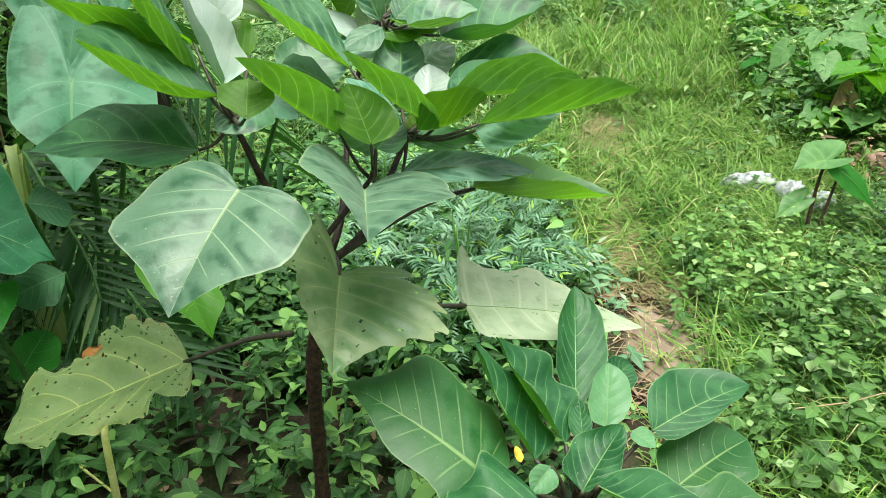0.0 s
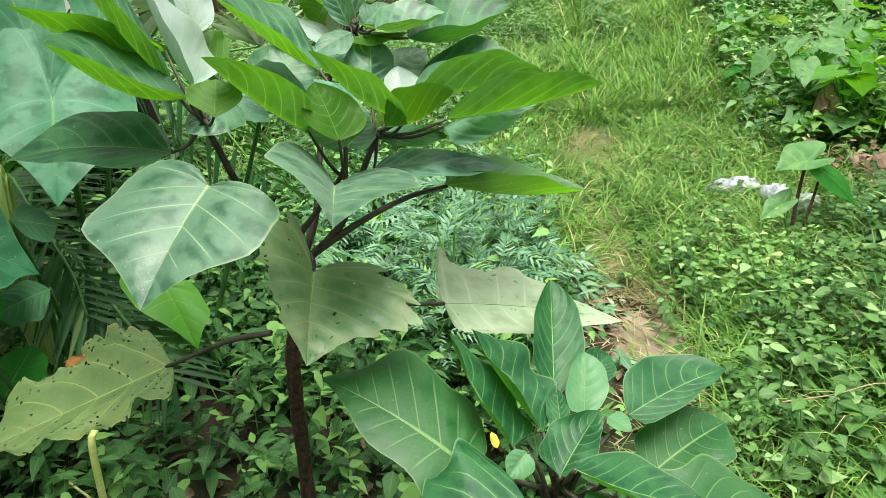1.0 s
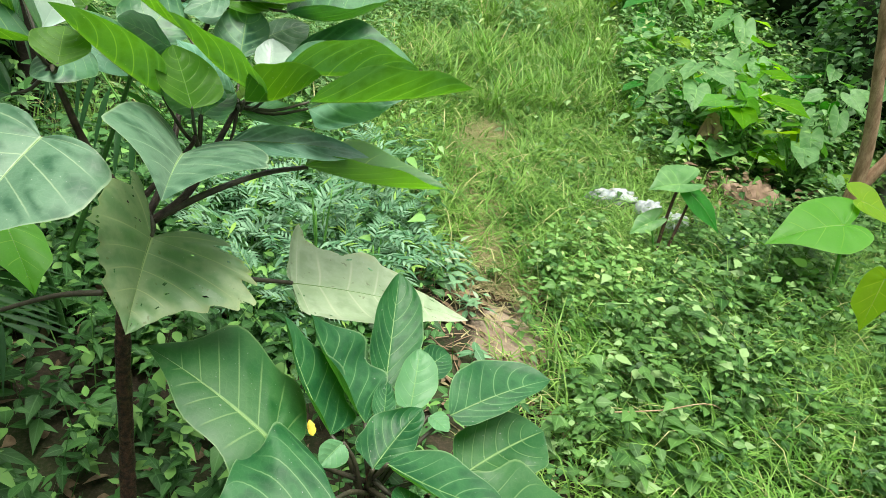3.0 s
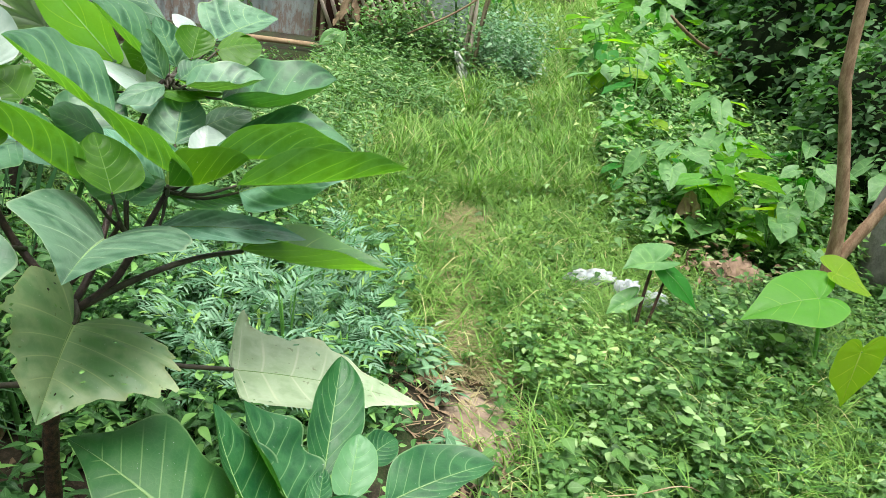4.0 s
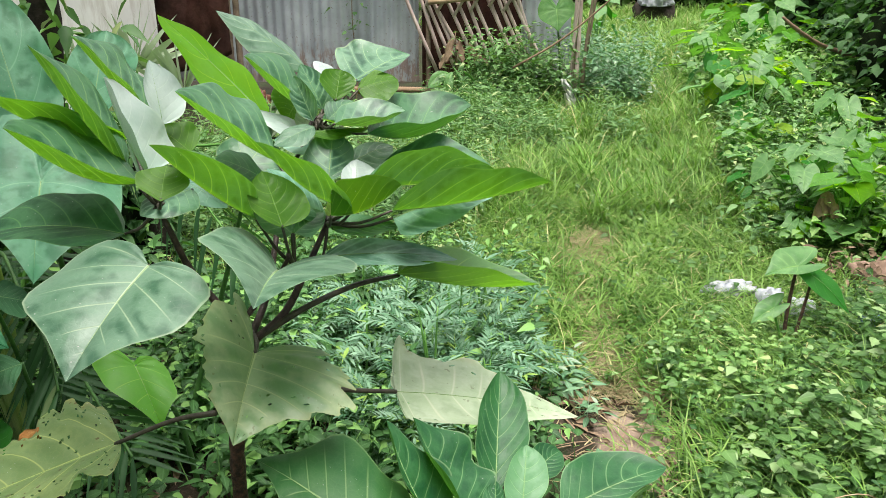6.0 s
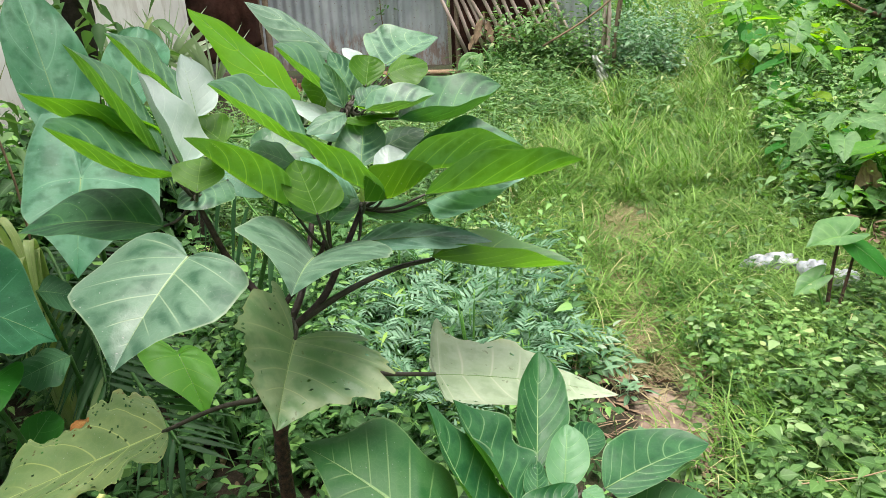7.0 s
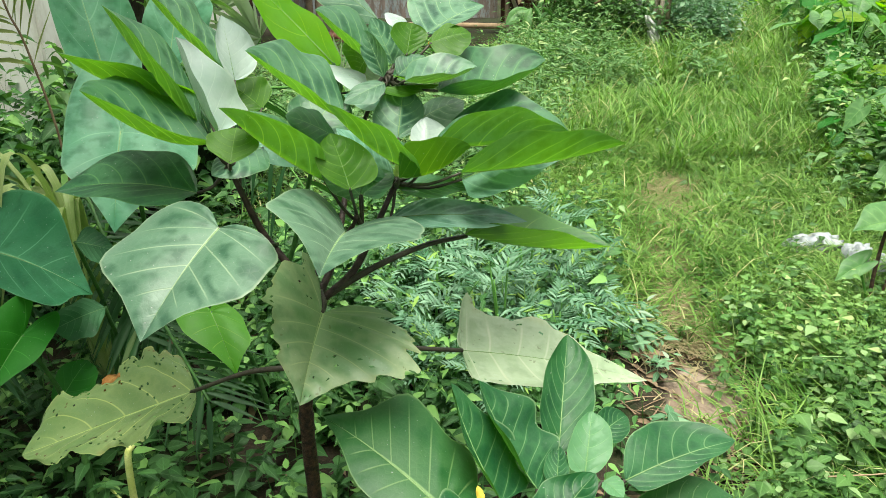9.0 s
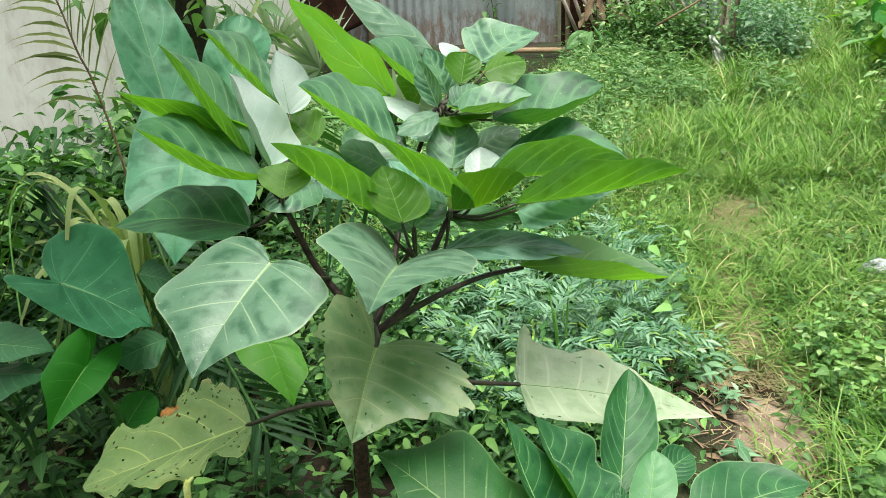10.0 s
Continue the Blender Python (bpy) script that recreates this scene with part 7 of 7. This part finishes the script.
grass("field_grass", 30000, (-14, 16, -8, 24), lambda x, y: 1.0 * ((y < -3.5) | (y > 9) | (x < -4.5) | (x > 5.5)), 0.2, 0.5, 0.022, M_GRASS, "rough grass of the field around", 1.0, 0.4, 0.7)

for k, (x, y, h) in enumerate(((0.88, 1.82, 0.17), (0.93, 1.88, 0.20), (0.82, 1.76, 0.15), (1.02, 1.50, 0.17), (1.10, 1.42, 0.18), (0.95, 1.36, 0.15), (0.98, 2.02, 0.16), (0.80, 2.30, 0.15), (1.22, 1.75, 0.18), (0.84, 1.55, 0.12), (1.30, 2.15, 0.17), (0.74, 2.62, 0.16), (0.95, 2.75, 0.18), (0.92, 1.22, 0.14), (1.04, 1.25, 0.16), (1.16, 1.22, 0.17), (1.28, 1.35, 0.17), (1.12, 1.10, 0.15), (0.98, 1.08, 0.14), (0.86, 1.36, 0.12), (1.36, 1.55, 0.18), (1.25, 1.12, 0.16))):
    m = 46
    q = on_ground(np.column_stack([x + rng.normal(0, 0.035, m), y + rng.normal(0, 0.035, m)]))
    v, f = blades(q, rng.uniform(0, 6.28, m), np.abs(rng.normal(0.15, 0.3, m)), h * rng.uniform(0.5, 1.15, m), rng.uniform(0.0045, 0.0085, m), 0.75)
    joined("grass_tuft", v, f, M_LUSH, "lush broad-bladed grass tuft beside the path", "grass")
q = np.repeat(sow(95, -0.2, 3.2, 2.7, 9.0, strip), 44, 0)
m = len(q)
h = np.repeat(rng.uniform(0.14, 0.34, 95), 44)
q = on_ground(q + rng.normal(0, 0.045, (m, 2)))
v, f = blades(q, rng.uniform(0, 6.28, m), np.abs(rng.normal(0.1, 0.32, m)), h * rng.uniform(0.45, 1.15, m), rng.uniform(0.005, 0.0105, m), 0.7)
joined("grass", v, f, M_LUSH, "taller lush tufts standing out of the meadow grass", "grass")
n = 190
p = on_ground(sow(n, 0.42, 0.90, 1.25, 2.55, lambda x, y: np.exp(-((np.hypot((x - 0.65) / 0.13, (y - 1.94) / 0.22) - 1.3) / 0.6) ** 2)))
v, f = blades(p + (0, 0, 0.006), rng.uniform(0, 6.28, n), 1.45 + rng.normal(0, 0.08, n), rng.uniform(0.03, 0.13, n), rng.uniform(0.003, 0.007, n), 0.12)
joined("dead_twigs", v, f, M_TWIG, "broken brown twigs strewn round the bare soil", "twigs")
n = 120
p = on_ground(sow(n, 0.42, 0.95, 1.25, 2.6, lambda x, y: np.exp(-((np.hypot((x - 0.65) / 0.13, (y - 1.94) / 0.24) - 1.35) / 0.6) ** 2)))
v, f = leaflets(p + (0, 0, 0.012), rng.uniform(0, 6.28, n), rng.normal(0.1, 0.25, n), rng.normal(0, 0.5, n), rng.uniform(0.03, 0.075, n), rng.uniform(0.012, 0.026, n), 0.1, 0.7)
joined("leaf_litter", v, f, M_DRYLEAF, "curled dead leaves round the bare soil", "leaf litter")
v, f = weeds(sow(16, 0.36, 0.56, 1.75, 2.35), rng.uniform(0.05, 0.13, 16), 4, 0.062, 0.36, (-0.2, 0.4), 0.01, 0.25, 0.2)
joined("broadleaf_weeds", v, f, M_BLUEWEED, "grey-green pointed weeds at the edge of the soil", "weeds")
n = 90
v, f = weeds(np.column_stack([0.98 + rng.normal(0, 0.12, n), 2.22 + rng.normal(0, 0.11, n)]), rng.uniform(0.08, 0.20, n), 5, 0.036, 0.60, (-0.15, 0.35), 0.02, 0.2, 0.2)
joined("creeping_weeds", v, f, M_BRIGHTWEED, "pale green weeds in a dense clump beside the path", "weeds")
tagged(tube("grass_stalk", [(0.875, 1.99, -0.01), (0.875, 2.00, 0.06), (0.90, 1.97, 0.115), (1.02, 1.98, 0.120), (1.12, 1.99, 0.09)], [0.0030, 0.0028, 0.0028, 0.0024, 0.0016], M_RIB, None, "", 6), "pale green grass stalk arching over the weeds", "stalk")

n = 110
p = on_ground(sow(n, 0.25, 1.1, 1.2, 2.6, lambda x, y: np.clip(1.3 - np.abs(x - path_x(y)) / 0.35, 0, 1)))
v, f = leaflets(p + (0, 0, 0.006), rng.uniform(0, 6.28, n), rng.normal(0, 0.12, n), rng.normal(0, 0.3, n), rng.uniform(0.025, 0.06, n), rng.uniform(0.007, 0.016, n), 0.0, 0.3)
joined("leaf_litter", v, f, M_STRAW, "dead leaves littering the path", "leaf litter")
n = 420
p = on_ground(sow(n, -1.4, 0.5, 0.7, 2.4))
v, f = leaflets(p + (0, 0, 0.008), rng.uniform(0, 6.28, n), rng.normal(0, 0.2, n), rng.normal(0, 0.4, n), rng.uniform(0.03, 0.09, n), rng.uniform(0.012, 0.035, n), 0.1, 0.4)
joined("leaf_litter", v, f, M_DRYLEAF, "brown dead leaves on the soil under the shrub", "leaf litter")


# ---- at the fence end and on the bank: single withered and climbing leaves ----
climber = thing("taro_plant", "tall taro with one round leaf before the fence", "taro", (0.84, 6.42, 0))
tube("leaf_stalk", [(0.86, 6.44, -0.02), (0.83, 6.45, 0.45), (0.785, 6.42, 0.80)], [0.012, 0.009, 0.006], M_TAROSTALK, climber)
leaf(climber, (0.785, 6.40, 0.80), (0.800, 6.34, 0.64), (0.650, 6.40, 0.745), (0.920, 6.40, 0.79), "taro", 0.65, 0.03, "bank")
withered = thing("withered_plant", "withered plant with hanging dry brown leaves", "plant", (0.02, 6.55, 0))
tube("stem", [(0.02, 6.56, -0.02), (0.03, 6.55, 0.3), (0.02, 6.52, 0.62)], [0.008, 0.007, 0.004], M_TWIG, withered)
for k, (x, z, dx, ln) in enumerate(((0.0, 0.58, -0.05, 0.19), (0.05, 0.56, 0.03, 0.17), (0.12, 0.54, 0.09, 0.18), (-0.02, 0.48, -0.08, 0.14), (0.17, 0.50, 0.12, 0.15))):
    v, f, uv, _r, _n = blade_grid((x, 6.50, z), (x + dx, 6.44, z - ln), (x + dx * 0.5 - 0.035, 6.46, z - ln * 0.45), (x + dx * 0.5 + 0.035, 6.47, z - ln * 0.5), "ovate", 0, 0.08, 12, 4, 0.35, 0.2, k)
    piece("leaf", v, f, M_DRYLEAF, withered, uv=uv)
strap = thing("broadleaf_plant", "low plant with broad pointed mid-green leaves", "plant", (0.03, 6.2, 0))
for k, (dx, dz) in enumerate(((-0.20, 0.26), (-0.08, 0.18), (0.08, 0.16), (0.18, 0.27), (0.02, 0.36))):
    b = np.array((0.03 + dx * 0.3, 6.18, 0.36))
    tube("leaf_stalk", [(0.03, 6.2, -0.02), (0.03 + dx * 0.15, 6.19, 0.2), tuple(b)], [0.006, 0.005, 0.003], M_GREENSTALK, strap, sides=6)
    tip = np.array((0.03 + dx, 6.06, dz))
    mid = (b + tip) / 2
    leaf(strap, b, tip, mid + (-0.03, 0.0, 0.05), mid + (0.03, -0.03, -0.02), "ovate", 0, 0.12, "bank")
n = 130
p = on_ground(np.column_stack([1.70 + rng.normal(0, 0.14, n), 3.0 + rng.normal(0, 0.13, n)]))
v, f = leaflets(p + np.column_stack([np.zeros((n, 2)), rng.uniform(0.01, 0.14, n)]), rng.uniform(0, 6.28, n), rng.normal(0, 0.4, n), rng.normal(0, 0.5, n), rng.uniform(0.03, 0.07, n), rng.uniform(0.012, 0.03, n), 0.1, 0.5)
joined("leaf_litter", v, f, M_DRYLEAF, "heap of dead brown leaves below the taro", "leaf litter")
frill = thing("withered_plant", "bleached withered leaf hanging among the taro", "plant", (1.72, 3.45, 0))
tube("stem", [(1.72, 3.46, -0.02), (1.70, 3.44, 0.16), (1.69, 3.40, 0.30)], [0.006, 0.005, 0.003], M_TWIG, frill)
for k, (dx, dz) in enumerate(((-0.06, -0.13), (0.05, -0.15), (0.0, -0.18))):
    v, f, uv, _r, _n = blade_grid((1.69, 3.40, 0.30), (1.69 + dx, 3.34, 0.30 + dz), (1.66 + dx * 0.4, 3.35, 0.25), (1.73 + dx * 0.4, 3.36, 0.24), "ovate", 0, 0.08, 10, 4, 0.2, 0.25, k)
    piece("leaf", v, f, M_RAIL, frill, uv=uv)


# ---- buds ----
def bud(name, at, r, material, label, stretch=1.4):
    bm = bmesh.new()
    bmesh.ops.create_icosphere(bm, subdivisions=3, radius=r)
    for v in bm.verts:
        v.co = Vector((v.co.x, v.co.y, v.co.z * stretch)) * (1 + 0.12 * noise.noise(v.co * 180))
        v.co += Vector(at)
    return part(name, bm, material, nightshade, label, True)


bud("bud", (-0.044, 1.072, 0.958), 0.007, M_PALESTALK, "pale yellow flower bud")
bud("bud", (-0.050, 1.078, 0.948), 0.005, M_PALESTALK, "pale yellow flower bud")
bud("bud", (-0.035, 1.355, 1.077), 0.006, M_ORANGE, "orange bud in the leaf axil", 1.0)

v, f = weeds(sow(1800, -4.5, 6.0, -3.5, 3.0, lambda x, y: patchy(x, y, 0.7, 1.0) * ((y < 0.5) | (x < -2.0) | (x > 2.9))), rng.uniform(0.05, 0.22, 1800), 4, 0.055, 0.55, (-0.2, 0.4))
joined("creeping_weeds", v, f, M_COVER, "creeping weeds in the grass round about", "weeds")

v, f = weeds(sow(340, 1.40, 2.7, 3.05, 4.9, lambda x, y: np.clip((x - 1.35) / 0.45, 0.15, 1)), rng.uniform(0.10, 0.36, 340), 6, 0.056, 0.62, (-0.2, 0.4), 0.03)
joined("tall_weeds", v, f, M_BRIGHTWEED, "bright green leafy weeds filling the bank", "weeds")
v, f = weeds(sow(320, 1.5, 2.7, 3.2, 4.8, lambda x, y: patchy(x, y, 1.6, 3.0)), rng.uniform(0.10, 0.34, 320), 5, 0.055, 0.6, (-0.2, 0.4))
joined("tall_weeds", v, f, M_COVER, "light green leafy weeds between the taro", "weeds")

# ---- a climber on the sheet metal and rubbish at its foot ----
vine = thing("climbing_vine", "thin dark climber with small green leaves on the sheet metal", "vine", (-0.82, 6.84, 0))
tube("stem", [(-0.82, 6.84, -0.03), (-0.80, 6.855, 0.3), (-0.83, 6.855, 0.67), (-0.81, 6.855, 1.3)], [0.006, 0.005, 0.0045, 0.003], M_TWIG, vine, sides=6)
n = 70
z = rng.uniform(0.35, 1.35, n)
c = np.column_stack([-0.82 + rng.normal(0, 0.05, n), np.full(n, 6.84) - rng.uniform(0, 0.04, n), z])
v, f = leaflets(c, rng.uniform(3.3, 6.1, n), rng.uniform(-1.0, 0.2, n), rng.normal(0, 0.4, n), rng.uniform(0.03, 0.075, n), rng.uniform(0.02, 0.05, n))
piece("foliage", v, f, M_TALLWEED, vine)
rag("wrapper", (-1.56, 6.55, 0.0), (0.085, 0.06, 0.10), M_REDBAG, 31, "crumpled red-brown wrapper at the foot of the fence", "wrapper")

# ---- withered bits and a fallen stalk ----
v, f, uv, _r, _n = blade_grid((-0.562, 1.020, 0.557), (-0.528, 1.050, 0.582), (-0.556, 1.040, 0.580), (-0.536, 1.028, 0.558), "ovate", 0, 0.1, 10, 4, 0.3, 0.3, 4)
piece("withered_patch", v, f, M_RUST, nightshade, "brown withered patch on the leaf edge", uv=uv)
v, f, uv, _r, _n = blade_grid((0.096, 0.785, 0.632), (0.103, 0.772, 0.616), (0.095, 0.778, 0.622), (0.106, 0.780, 0.625), "ovate", 0, 0.1, 8, 3, 0.2, 0.1, 5)
piece("withered_leaf", v, f, M_YELLOW, seedling, "small yellow withered leaf", uv=uv)
tagged(tube("dry_stalk", [(-0.759, 1.266, 0.12), (-0.668, 1.221, 0.08), (-0.58, 1.167, 0.05)], [0.003, 0.003, 0.0025], M_PALESTALK, None, "", 6), "thin pale stalk fallen among the weeds under the shrub", "stalk")
tagged(tube("dry_stalk", [(0.79, 1.428, 0.16), (0.923, 1.464, 0.15), (1.074, 1.514, 0.14), (1.22, 1.55, 0.02)], [0.0016, 0.0016, 0.0013, 0.0010], M_RAIL, None, "", 6), "pale dry stalk lying across the weeds", "stalk")
